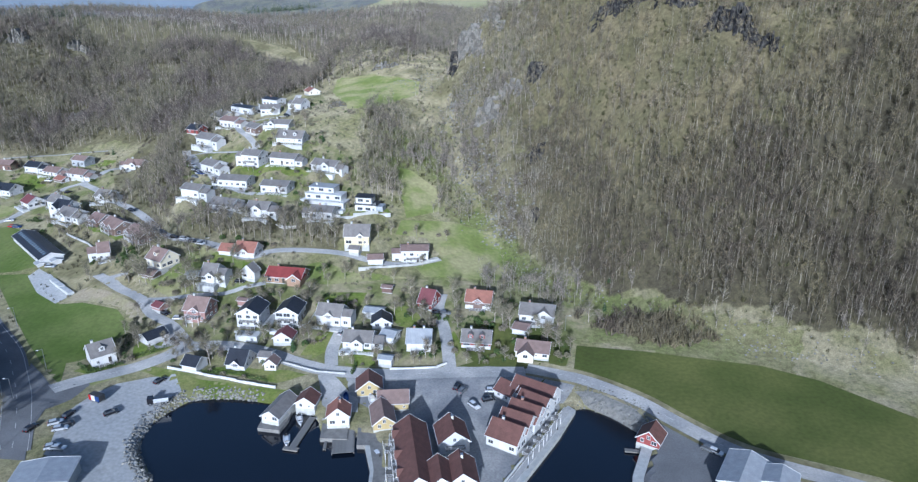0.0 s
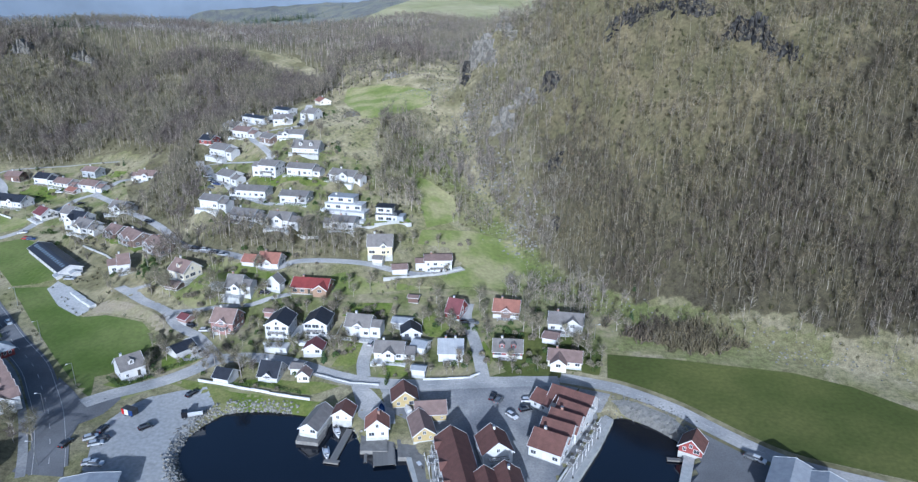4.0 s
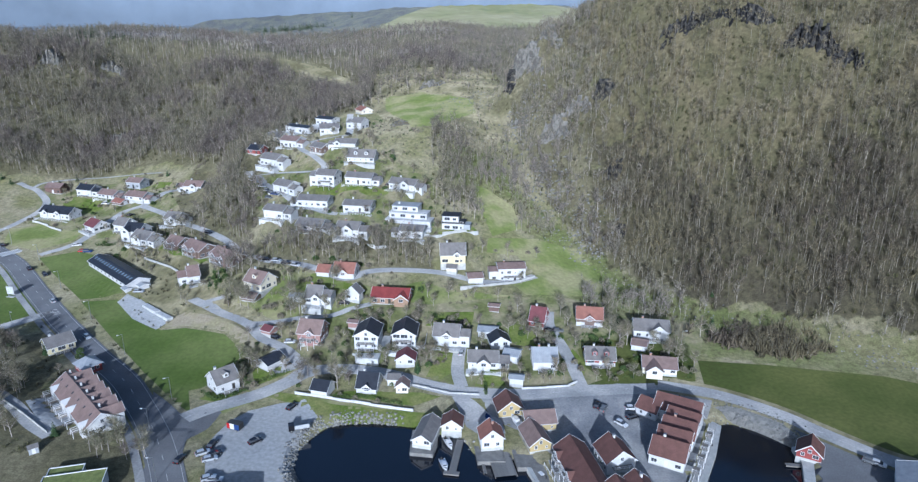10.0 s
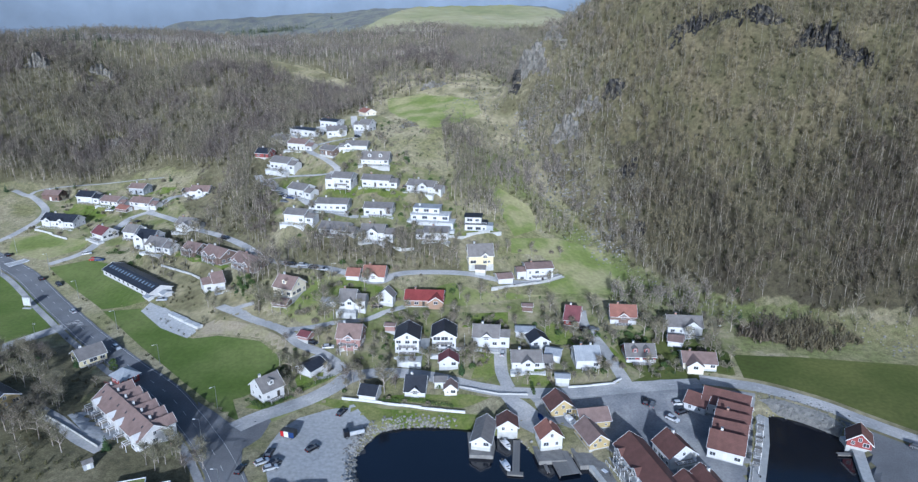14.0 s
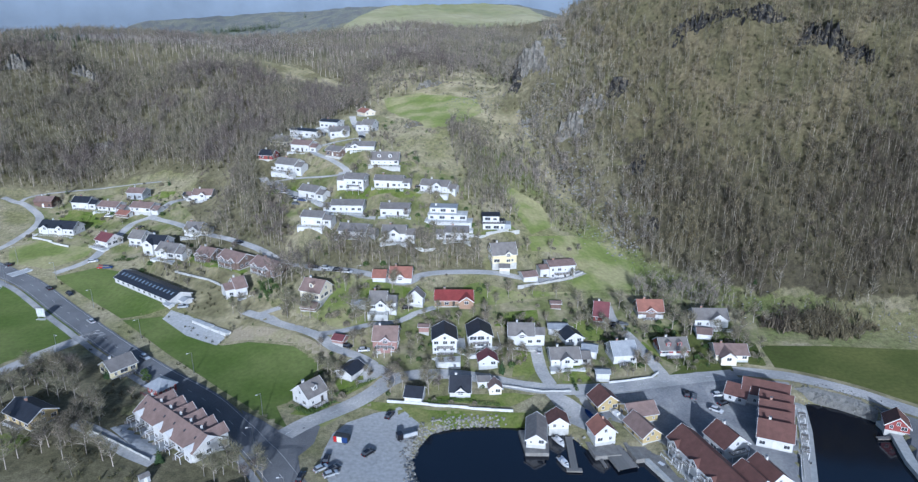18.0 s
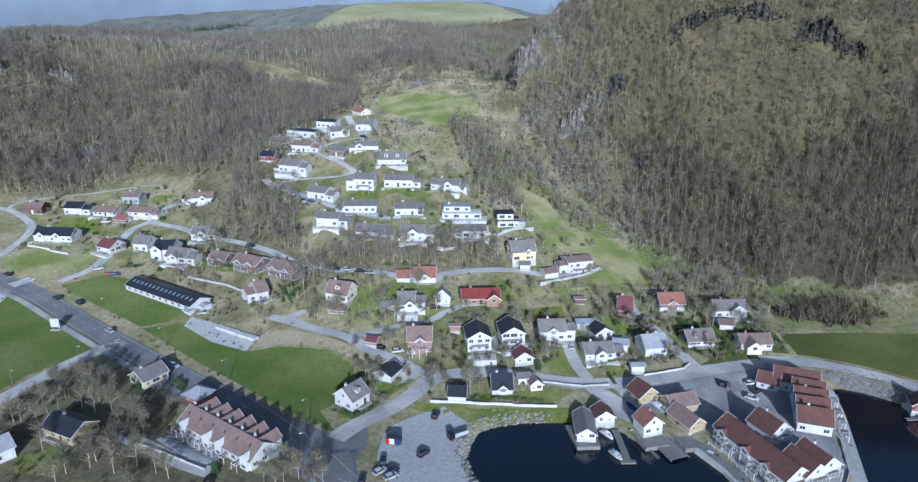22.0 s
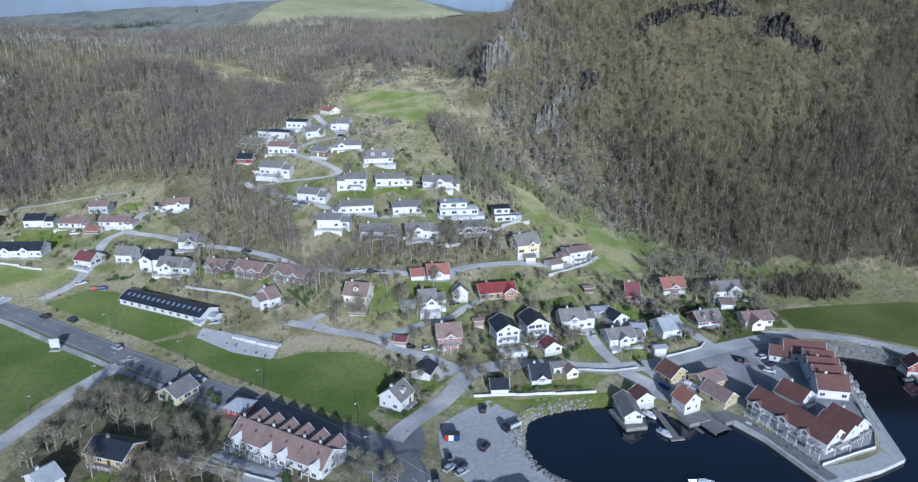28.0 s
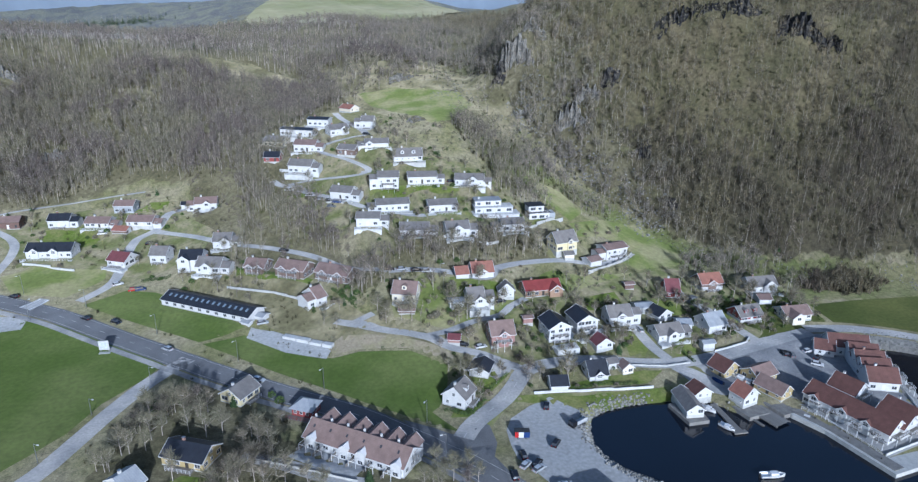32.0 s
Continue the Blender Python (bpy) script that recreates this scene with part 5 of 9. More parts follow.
house(-186.6, 387.6, 23.9, -11, 11.0, 8, 6.7, 30, "white", "brown", label="white house with brown roof above the lane", cross=[(0.1,3.5,1.0)], wing=-1, terrace=1)
house(-196.3, 392.7, 24.1, -11, 4.5, 4.5, 3.7, 25, "white", "black", label="small white garage with black roof", category="garage", chimney=0, windows=False, name="garage", garage=True)
house(-182.4, 341.1, 19.6, -18, 8.3, 9, 6.2, 30, "white", "grey", label="white house with grey roof and front gable on the slope", cross=[(0.35,4.5,0.8)], wing=1, terrace=2)
house(-254.4, 368.3, 15.1, -19, 20.2, 8.5, 6.3, 32, "white", "black", label="long white house with black roof and two front gables", cross=[(-0.6,3.4,0.5),(0.25,3.4,0.5)], terrace=1)
house(-225.0, 346.5, 14.7, -38, 9.6, 8.5, 5.8, 32, "white", "maroon", label="white house with dark red tiled roof", deck=1, terrace=1)
house(-209.0, 342.6, 15.5, -24, 7.7, 8, 6.9, 35, "white", "grey", label="white two-storey house with grey roof", deck=1)
house(-189.3, 319.3, 16.7, -28, 10.7, 9, 6.2, 32, "white", "grey", label="white house with grey roof and wide front gable", cross=[(-0.1,4.5,0.8)], wing=1, terrace=1)
house(-196.3, 327.2, 15.9, -21, 9.7, 9, 8.4, 32, "white", "black", label="white house with black roof beside a paved yard", cross=[(-0.5,5,1.5)])
house(-171.2, 311.9, 17.0, -31, 9.2, 9, 5.3, 28, "brown", "brown", label="brown timber terraced house with balconies and pale roof", deck=2, cross=[(-0.45,3.6,0.8),(0.5,3.6,0.8)], group="brown terraced houses", category="terraced house")
house(-157.9, 300.7, 17.3, -40, 13.6, 9, 6.3, 28, "brown", "brown", label="brown timber terraced house with stacked balconies", deck=2, cross=[(-0.45,3.6,0.8),(0.5,3.6,0.8)], group="brown terraced houses", category="terraced house")
house(-142.6, 291.1, 17.0, -44, 15.6, 9, 5.9, 28, "brown", "brown", label="brown timber terraced house at the end of the row", deck=2, cross=[(-0.45,3.6,0.8),(0.5,3.6,0.8)], group="brown terraced houses", category="terraced house")
house(-95.5, 452.1, 59.3, -61, 10.4, 7.5, 4.4, 28, "cream", "orange", label="cream house beside the upper field")
house(-94.3, 412.5, 55.8, -28, 7.4, 8, 6.9, 32, "white", "grey", label="white house with grey roof and terrace above the street", deck=1, wing=-1, terrace=1)
house(-117.0, 437.6, 54.3, -31, 13.1, 8, 5.1, 14, "white", "black", label="white box-shaped house with low black roof", terrace=1)
house(-131.6, 425.9, 51.4, -35, 19.9, 8, 4.6, 10, "white", "black", label="long white house with low dark roof", terrace=1)
house(-112.6, 411.8, 53.3, 10, 11.6, 8, 5.8, 28, "white", "grey", label="white house with blue-grey roof", cross=[(0.4,3.5,0.6)])
house(-144.8, 421.5, 47.1, -39, 12.1, 9, 5.8, 28, "cream", "grey", label="pale house with grey roof below the forest", deck=1, wing=-1)
house(-151.2, 393.1, 45.1, -22, 8.3, 8, 5.0, 28, "red", "black", label="dark red timber house with black roof")
house(-138.9, 378.2, 41.6, -32, 12.4, 9, 6.6, 28, "white", "grey", label="white house with grey roof and long terrace wall", deck=1, terrace=1, wing=1)
house(-132.2, 399.8, 47.7, -28, 12.1, 9, 6.1, 22, "white", "brown", label="white bungalow with brown roof in the bend", terrace=1, wing=1)
house(-113.4, 382.2, 47.9, -39, 10.3, 8, 5.4, 25, "brown", "grey", label="dark house with grey roof inside the road bend")
house(-98.7, 380.6, 51.5, -11, 12.4, 8, 4.3, 25, "white", "grey", label="white house with grey hipped-looking roof", cross=[(-0.7,3.5,0.8)], wing=-1, terrace=1)
house(-88.3, 360.4, 47.5, -11, 14.9, 8.5, 6.2, 38, "white", "grey", label="large white house with two dormers", dormers=2, terrace=2)
house(-104.0, 342.8, 39.0, -18, 10.4, 9, 8.1, 24, "white", "grey", label="white split-level house with grey roof and double balcony", deck=2, wing=-1)
house(-87.5, 340.5, 40.2, -16, 14.4, 8, 5.8, 24, "white", "grey", label="long white house with grey roof", terrace=1, wing=1)
house(-65.1, 333.2, 39.1, -26, 14.4, 8, 5.5, 28, "white", "grey", label="white house with grey roof and broad front gable", cross=[(0.25,4.5,0.8)], deck=1, terrace=1, wing=1)
house(-125.9, 344.3, 35.3, -36, 10.9, 8.5, 6.1, 26, "white", "grey", label="white house with grey roof and sheltered corner balcony", deck=1, terrace=2, wing=1)
house(-108.2, 323.7, 33.6, -11, 15.4, 9, 5.3, 20, "white", "grey", label="long white bungalow with grey roof and chimney", terrace=2, wing=-1)
house(-86.4, 316.5, 32.8, -11, 13.7, 9, 5.5, 20, "white", "grey", label="white bungalow with grey roof and glazed front", deck=1, terrace=1)
house(-123.2, 309.7, 32.3, -21, 10.5, 8.5, 5.8, 22, "white", "grey", label="white bungalow with grey roof below the car park", terrace=1, wing=1)
house(-105.7, 299.0, 29.6, -19, 12.9, 9, 5.0, 26, "white", "grey", label="white house with grey roof above the wooded bank", deck=1, terrace=2, wing=1)
house(-88.5, 293.3, 28.3, -11, 10.5, 9, 6.5, 28, "white", "grey", label="white house with grey roof and projecting gable", cross=[(0.0,5,0.8)], deck=1, terrace=1, wing=1)
house(-60.6, 295.4, 26.9, -11, 11.0, 8.5, 5.5, 22, "white", "grey", label="white bungalow with grey roof and row of windows", terrace=1, wing=-1)
house(-43.2, 279.1, 20.7, 1, 11.0, 8.5, 8.4, 42, "pale_yellow", "grey", label="yellow villa with slate roof and narrow front gable", cross=[(0.3,2.6,0.5)])
house(-43.6, 272.7, 18.7, -11, 4.7, 4, 3.0, 25, "cream", "grey", label="low pale shed below the yellow villa", chimney=0, windows=False, name="shed", category="shed")
house(-34.4, 267.7, 15.8, 7, 6.7, 6, 4.0, 22, "white", "brown", label="white garage with reddish brown roof", chimney=0, windows=False, name="garage", category="garage", garage=True)
house(-18.3, 276.1, 13.7, 3, 12.1, 8, 7.3, 18, "white", "brown", label="white house with low brown roof and carport terrace", deck=1, wing=-1)
house(-87.8, 268.1, 18.5, -11, 9.3, 8, 6.3, 38, "white", "orange", label="white house with orange tiled roof and front gable", cross=[(0.0,3.5,0.4)])
house(-96.4, 268.8, 19.3, -11, 5.7, 7, 4.4, 30, "white", "orange", label="white annexe with orange tiled roof", chimney=0, name="annexe", category="annexe")
house(-97.7, 252.0, 14.8, -11, 6.7, 8.5, 6.7, 40, "white", "grey", label="white villa with slate roof and round-headed front gable", cross=[(0.4,3.4,0.6)], wing=1, terrace=2)
house(-83.2, 254.0, 14.3, 72, 4.5, 6, 6.3, 42, "white", "grey", label="small white gabled garage", chimney=0, name="garage", category="garage", garage=True)
house(-68.2, 253.5, 13.8, -9, 15.3, 9, 5.6, 28, "tan", "red", label="long low tan timber house with bright red roof", cross=[(0.66,5.5,1.8)])
house(-121.9, 262.6, 16.3, -31, 9.6, 9, 7.4, 38, "cream", "brown", label="tall cream house with faded pink-brown roof", dormers=1)
house(-123.9, 255.7, 14.0, -21, 6.4, 5.5, 3.0, 25, "brown", "brown", label="small brown shed among bare trees", chimney=0, windows=False, name="shed", category="shed")
house(-154.2, 278.1, 13.3, 25, 5.0, 9, 7.0, 35, "white", "brown", label="white house with faded pink-brown roof on a bank", wing=-1, terrace=1)
house(-96.2, 231.9, 8.0, -11, 9.1, 9, 8.2, 38, "pink", "brown", label="pink timber house with brown roof and front gable", cross=[(0.05,3.4,0.5)], deck=1)
house(-112.8, 235.3, 9.3, -29, 4.7, 4.5, 3.0, 25, "pink", "maroon", label="small red shed by the lane", chimney=0, windows=False, name="shed", category="shed")
house(-75.5, 228.4, 7.9, 84, 10.6, 8.5, 7.9, 30, "white", "black", label="modern white house with black roof and corner balcony", chimney=0, terrace=1)
house(-62.2, 230.9, 7.3, 85, 10.4, 8.5, 7.5, 30, "white", "black", label="modern white house with black roof and tall windows", chimney=0, terrace=1)
house(-46.6, 230.3, 7.2, -11, 9.8, 8, 7.4, 38, "white", "grey", label="white house with slate roof and front gable", cross=[(0.05,3.4,0.3)], wing=1, terrace=2)
house(-61.6, 218.0, 5.6, 85, 6.1, 6.5, 4.6, 34, "white", "maroon", label="small white cottage with dark red roof", chimney=0)
house(-34.4, 215.9, 5.6, -6, 10.8, 8, 5.5, 32, "white", "grey", label="white house with grey roof and front gable by the lane", cross=[(0.05,4.2,1.5)], wing=1, terrace=1)
house(-27.8, 228.2, 6.9, -84, 7.3, 7, 4.6, 32, "white", "black", label="white outbuilding with black roof", chimney=0)
house(-23.8, 218.8, 5.7, -21, 5.7, 6, 4.0, 20, "white", "pale", label="small white annexe with pale roof", chimney=0, name="annexe", category="annexe")
house(-13.0, 215.7, 5.1, -2, 8.9, 9, 6.9, 36, "white", "pale", label="large white villa with pale grey roof and balcony", deck=1, chimney=2)
house(-10.7, 243.1, 8.1, -22, 6.2, 9, 6.9, 42, "red", "maroon", label="steep-roofed house with dark red tiles")
house(9.1, 243.1, 8.1, -11, 10.4, 8.5, 6.6, 36, "brown", "orange", label="brown timber house with orange roof and white lower storey", lower="white", cross=[(0.0,3.6,0.3)], deck=1)
house(31.1, 235.8, 6.2, -11, 13.4, 9, 6.4, 32, "white", "grey", label="white house with grey roof and broad front gable", cross=[(0.4,6,0.5)], deck=1, terrace=1)
house(7.5, 218.7, 4.5, -6, 10.8, 8.5, 5.8, 34, "red", "grey", label="red house with grey roof and wide dormer", dormers=2, lower="white", deck=1)
house(27.3, 213.0, 4.1, -12, 12.0, 8.5, 5.0, 28, "cream", "brown", label="cream house with grey-brown roofs at the field edge", cross=[(-0.35,5.4,3.0)])
house(23.7, 224.9, 5.7, -22, 5.6, 4, 3.0, 15, "white", "brown", label="low white garage with brown roof", chimney=0, windows=False, name="garage", category="garage", garage=True)
house(-122.6, 207.3, 3.1, 41, 8.2, 8, 7.4, 40, "white", "grey", label="white house with grey roof and raised porch", dormers=1, deck=1)
house(-109.3, 219.2, 4.5, 51, 8.2, 6.5, 4.2, 25, "white", "black", label="white garage with black roof on a paved yard", chimney=0, windows=False, name="garage", category="garage", garage=True)
house(-88.7, 202.7, 3.1, -18, 6.2, 6, 4.9, 35, "white", "black", label="white garage with black roof by the garden wall", chimney=0, windows=False, name="garage", category="garage")
house(-73.4, 204.1, 3.8, -11, 7.2, 8, 6.0, 42, "white", "black", label="white house with black roof and steep front gable", cross=[(0.05,3,0.3)])
house(-65.2, 206.4, 4.3, -5, 4.5, 4.5, 3.4, 20, "white", "grey", label="small grey-roofed garden shed", chimney=0, windows=False, name="shed", category="shed")
house(-62.2, 202.0, 3.7, 85, 4.5, 4, 4.4, 40, "cream", "brown", label="tiny cream cottage with brown roof", chimney=0)
house(-54.1, 179.1, 1.9, -106, 12.2, 5.6, 4.1, 34, "white", "grey", label="white boathouse with slate roof on a quay platform", chimney=0, name="boathouse", category="boathouse")
house(-46.3, 183.1, 1.9, -97, 6.2, 6, 4.5, 35, "white", "rust", label="white boathouse with brown tiled roof", chimney=0, name="boathouse", category="boathouse")
house(-35.2, 174.7, 1.9, -85, 6.5, 6.5, 6.5, 40, "white", "orange", label="tall white wharf house with orange tiled roof", name="wharf_house", category="house")
house(-28.1, 191.5, 1.9, -82, 7.7, 8, 5.9, 38, "yellow", "rust", label="yellow wooden warehouse with red-brown roof and a name on its gable", chimney=0, name="warehouse", category="warehouse")
house(-19.6, 183.7, 1.9, 5, 9.9, 7.5, 5.4, 32, "yellow", "brown", label="yellow wooden warehouse with faded brown roof", chimney=0, name="warehouse", category="warehouse")
house(-22.0, 174.9, 1.9, -78, 10.4, 6.5, 5.1, 38, "yellow", "brown", label="yellow wooden boatshed with dark brown roof by the slipway", chimney=0, name="warehouse", category="warehouse")
house(-11.2, 154.0, 1.9, -81, 27.7, 9, 7.4, 36, "white", "rust", label="long white waterfront terrace with red-brown roof", cross=[(-0.72,3,0.6),(-0.05,3.2,0.6),(0.5,2.6,0.5)], chimney=0, category="apartment building", name="apartment_building")
house(-1.0, 163.9, 1.9, -79, 9.5, 8.5, 7.4, 38, "white", "rust", label="white waterfront house with red-brown roof and glazed gable", category="apartment building", name="apartment_building")
house(-4.0, 145.1, 1.9, -82, 9.8, 8, 7.4, 38, "white", "rust", label="white gabled waterfront unit with red-brown roof", chimney=0, category="apartment building", name="apartment_building")
house(1.5, 146.9, 1.9, -83, 10.1, 8, 7.4, 38, "white", "rust", label="white gabled waterfront unit beside the quay", category="apartment building", name="apartment_building")
house(17.2, 188.9, 1.9, -43, 7.2, 7, 5.5, 36, "white", "rust", label="low white carport wing with red-brown roof", chimney=0, category="terraced house", name="terraced_house")
house(25.3, 186.3, 1.9, -33, 14.3, 8.5, 7.4, 38, "white", "rust", label="white staggered quayside house with red-brown roof", chimney=0, category="terraced house", name="terraced_house", group="staggered quayside houses")
house(24.3, 179.1, 1.9, -35, 10.0, 8.5, 7.4, 38, "white", "rust", label="white staggered quayside house with red-brown roof", chimney=0, category="terraced house", name="terraced_house", group="staggered quayside houses")
house(21.3, 174.4, 1.9, -31, 10.1, 8.5, 7.4, 38, "white", "rust", label="white staggered quayside house with red-brown roof", chimney=1, category="terraced house", name="terraced_house", group="staggered quayside houses")
house(18.2, 169.7, 1.9, -29, 9.8, 8.5, 7.4, 38, "white", "rust", label="white staggered quayside house with red-brown roof", chimney=0, category="terraced house", name="terraced_house", group="staggered quayside houses")
house(15.2, 164.9, 1.9, -31, 10.2, 8.5, 7.1, 38, "white", "rust", label="white staggered quayside house with red-brown roof", chimney=1, category="terraced house", name="terraced_house", group="staggered quayside houses")
house(-187.8, 230.5, 6.4, 43, 9.4, 8, 5.6, 32, "pale_yellow", "grey", label="pale yellow house with grey roof and timber deck", deck=1)
house(-203.1, 200.5, 8.6, -37, 12.9, 8.5, 5.4, 28, "yellow", "black", label="yellow house with black roof among bare trees", deck=1)
house(-218.6, 192.5, 8.9, 37, 6.0, 8, 6.0, 30, "white", "pale", label="house with pale grey roof at the wood edge")
house(56.9, 166.0, 1.9, 58, 6.7, 6.5, 5.2, 41, "red", "rust", label="red boathouse with white trim on the quay", chimney=0, name="boathouse", category="boathouse")
house(76.3, 147.6, 1.9, 57, 15.2, 10, 6.0, 18, "grey", "pale", label="grey storage hall with pale sheet roof", chimney=0, windows=False, name="storage_hall", category="storage hall")
house(84.6, 144.8, 1.9, 60, 7.9, 8, 6.0, 18, "grey", "pale", label="smaller grey storage hall with pale sheet roof", chimney=0, windows=False, name="storage_hall", category="storage hall")
house(-107.2, 145.7, 1.7, 100, 10.0, 14, 5.0, 6, "grey", "pale", label="flat-roofed pale warehouse at the car park", chimney=0, windows=False, name="warehouse", category="warehouse")


# ---- buildings of their own kind ----
def slope_panel(parent, name, x0, x1, d0, d1, W, eave, pitch, mat, side=-1, lift=0.26, thick=0.1):
    """A panel lying on a roof slope, from d0 to d1 metres out from the ridge."""
    k = math.tan(radians(pitch))
    ridge = eave + W / 2 * k
    bm = bmesh.new()
    v = []
    for h in (0, thick):
        for x, d in ((x0, d0), (x1, d0), (x1, d1), (x0, d1)):
            v.append(bm.verts.new((x, side * d, ridge - d * k + lift + h)))
    for f in ((3, 2, 1, 0), (4, 5, 6, 7), (0, 1, 5, 4), (1, 2, 6, 5), (2, 3, 7, 6), (3, 0, 4, 7)):
        bm.faces.new([v[q] for q in f])
    bmesh.ops.recalc_face_normals(bm, faces=bm.faces)
    return part(name, bm, mat, parent)


def roof_of(thing):
    return [o for o in thing.children if o.name.startswith("roof")][0]


def long_barn(x, y, z, heading, L, W, ridge, pitch):
    b = house(x, y, z, heading, L, W, ridge, pitch, "white", "black", "long low white barn with black roof and a row of skylights", chimney=0, windows=False, name="barn", category="barn")
    eave = ridge - 0.2 - W / 2 * math.tan(radians(pitch))
    n = 15
    for k in range(n):
        u = (k + 0.5) / n * (L - 3) - (L - 3) / 2
        slope_panel(roof_of(b), "skylight", u - 0.45, u + 0.45, 1.3, 2.7, W, eave, pitch, SOLAR)
    for k in range(10):
        add_window(b, "double", pose((k + 0.5) / 10 * (L - 2) - (L - 2) / 2, -W / 2, 0.7))


def flat_block(thing, x0, x1, y0, y1, z0, z1, wall, roof_mat, eaves=0.35, glass=(), rail=False):
    """A box storey with a flat roof, windows on its front, and perhaps a railed terrace on top."""
    bm = bmesh.new()
    box(bm, x0, x1, y0, y1, z0, z1)
    part("wall", bm, WALLS[wall], thing)
    bm = bmesh.new()
    box(bm, x0 - eaves, x1 + eaves, y0 - eaves, y1 + eaves, z1 + 0.003, z1 + 0.25)
    r = part("flat_roof", bm, roof_mat, thing)
    for kind, u, zz in glass:
        add_window(thing, kind, pose(u, y0, z0 + zz))
    if rail:
        bm = bmesh.new()
        rails(bm, x0, x1, y0 - eaves + 0.1, y0 - eaves + 0.1, z1 + 0.25)
        part("railing", bm, TRIM, r)


def terraced_flats(x, y, z, heading):
    t = new("apartment_building")
    t.matrix_basis = pose(x, y, z, 0, 0, heading)
    for k, (x0, x1, d0) in enumerate(((-10.5, 11.0, 0), (-9.5, 8.5, 3.2), (-9.0, 3.5, 6.4))):
        g = [("wide" if q % 2 else "double", u, 0.8) for q, u in enumerate(np.linspace(x0 + 1.8, x1 - 1.8, 5 - k))]
        flat_block(t, x0, x1, d0, d0 + 7, -1.5 if k == 0 else k * 2.5 - 0.3, k * 2.5 + 2.3, "white", RENDERED if k < 2 else ROOFS["pale"], 0.25, g, k < 2)
        bm = bmesh.new()
        box(bm, x0 + 2, x0 + 2.9, d0 + 3.6, d0 + 4.4, k * 2.5 + 2.553, k * 2.5 + 3.3)
        part("chimney", bm, RENDERED, t)
    bm = bmesh.new()
    box(bm, -12.5, 12.0, -3.4, -0.02, -1.5, -0.1)
    part("terrace", bm, RENDERED, t)
    tagged(t, "broad white stepped apartment block climbing the slope", "apartment building")


def modern_villa(x, y, z, heading):
    t = new("house")
    t.matrix_basis = pose(x, y, z, 0, 0, heading)
    flat_block(t, -5, 5, 0, 7, -1.2, 3.0, "white", ROOFS["black"], 0.5, [("wide", -2.6, 1.6), ("wide", 1.2, 1.6), ("single", 3.8, 1.6)], True)
    flat_block(t, -5, 2.5, 1.5, 7.5, 3.25, 6.0, "white", ROOFS["black"], 0.5, [("wide", -2.8, 0.7), ("double", 0.6, 0.7)])
    bm = bmesh.new()
    box(bm, 5.0, 8.0, 0.5, 6, -1.2, 2.4)
    part("carport", bm, WALLS["grey"], t)
    tagged(t, "modern white cube house with flat black roofs", "house")


def low_house(x, y, z, heading):
    """Two stepped flat roofs, each with a raised white rim."""
    t = new("house")
    t.matrix_basis = pose(x, y, z, 0, 0, heading)
    for x0, x1, y0, y1, top in ((-7.5, 7.5, -10, 0, 0.0), (-7.2, 1.2, 0.45, 4.0, -0.45)):
        flat_block(t, x0, x1, y0, y1, -4.5, top - 0.25, "white", ROOFS["turf"], 0.2, [("wide", -4.0, 2.4), ("double", 0.0, 2.4)])
        for u0, u1, v0, v1 in ((x0 - 0.2, x1 + 0.2, y0 - 0.2, y0), (x0 - 0.2, x1 + 0.2, y1, y1 + 0.2), (x0 - 0.2, x0, y0 + 0.003, y1 - 0.003), (x1, x1 + 0.2, y0 + 0.003, y1 - 0.003)):
            bm = bmesh.new()
            box(bm, u0, u1, v0, v1, top + 0.003, top + 0.22)
            part("roof_rim", bm, TRIM, t)
    tagged(t, "low white house with stepped mossy flat roofs and white rims", "house")


def garden_shed(x, y, heading):
    t = new("garden_shed")
    t.matrix_basis = pose(x, y, float(height(x, y)), 0, 0, heading)
    bm = bmesh.new()
    box(bm, -1.2, 1.2, -1.0, 1.0, -0.4, 1.9)
    part("wall", bm, WALLS["grey"], t)
    for side in (-1, 1):
        bm = bmesh.new()
        box(bm, -1.4, 1.4, 0.0, 1.4, 0.0, 0.08)
        bmesh.ops.transform(bm, matrix=pose(0, 0, 2.45, -28, 0, 0) if side > 0 else pose(0, 0, 2.45, 0, 0, 180) @ pose(0, 0, 0, -28, 0, 0), verts=bm.verts)
        part("roof", bm, ROOFS["grey"], t)
    bm = bmesh.new()
    for e in (-1.15, 1.05):
        ring = [bm.verts.new((e + o, v, w)) for o in (0, 0.1) for v, w in ((-1, 1.9), (1, 1.9), (0, 2.44))]
        bm.faces.new(ring[:3][::-1])
        bm.faces.new(ring[3:])
        for a, b in ((0, 1), (1, 2), (2, 0)):
            bm.faces.new((ring[a], ring[b], ring[b + 3], ring[a + 3]))
    part("gable", bm, WALLS["grey"], t)
    bm = bmesh.new()
    box(bm, -0.45, 0.45, -1.05, -1.003, 0.05, 1.8)
    part("door", bm, TRIM, t)
    tagged(t, "small grey wooden garden shed with a pitched roof", "shed")


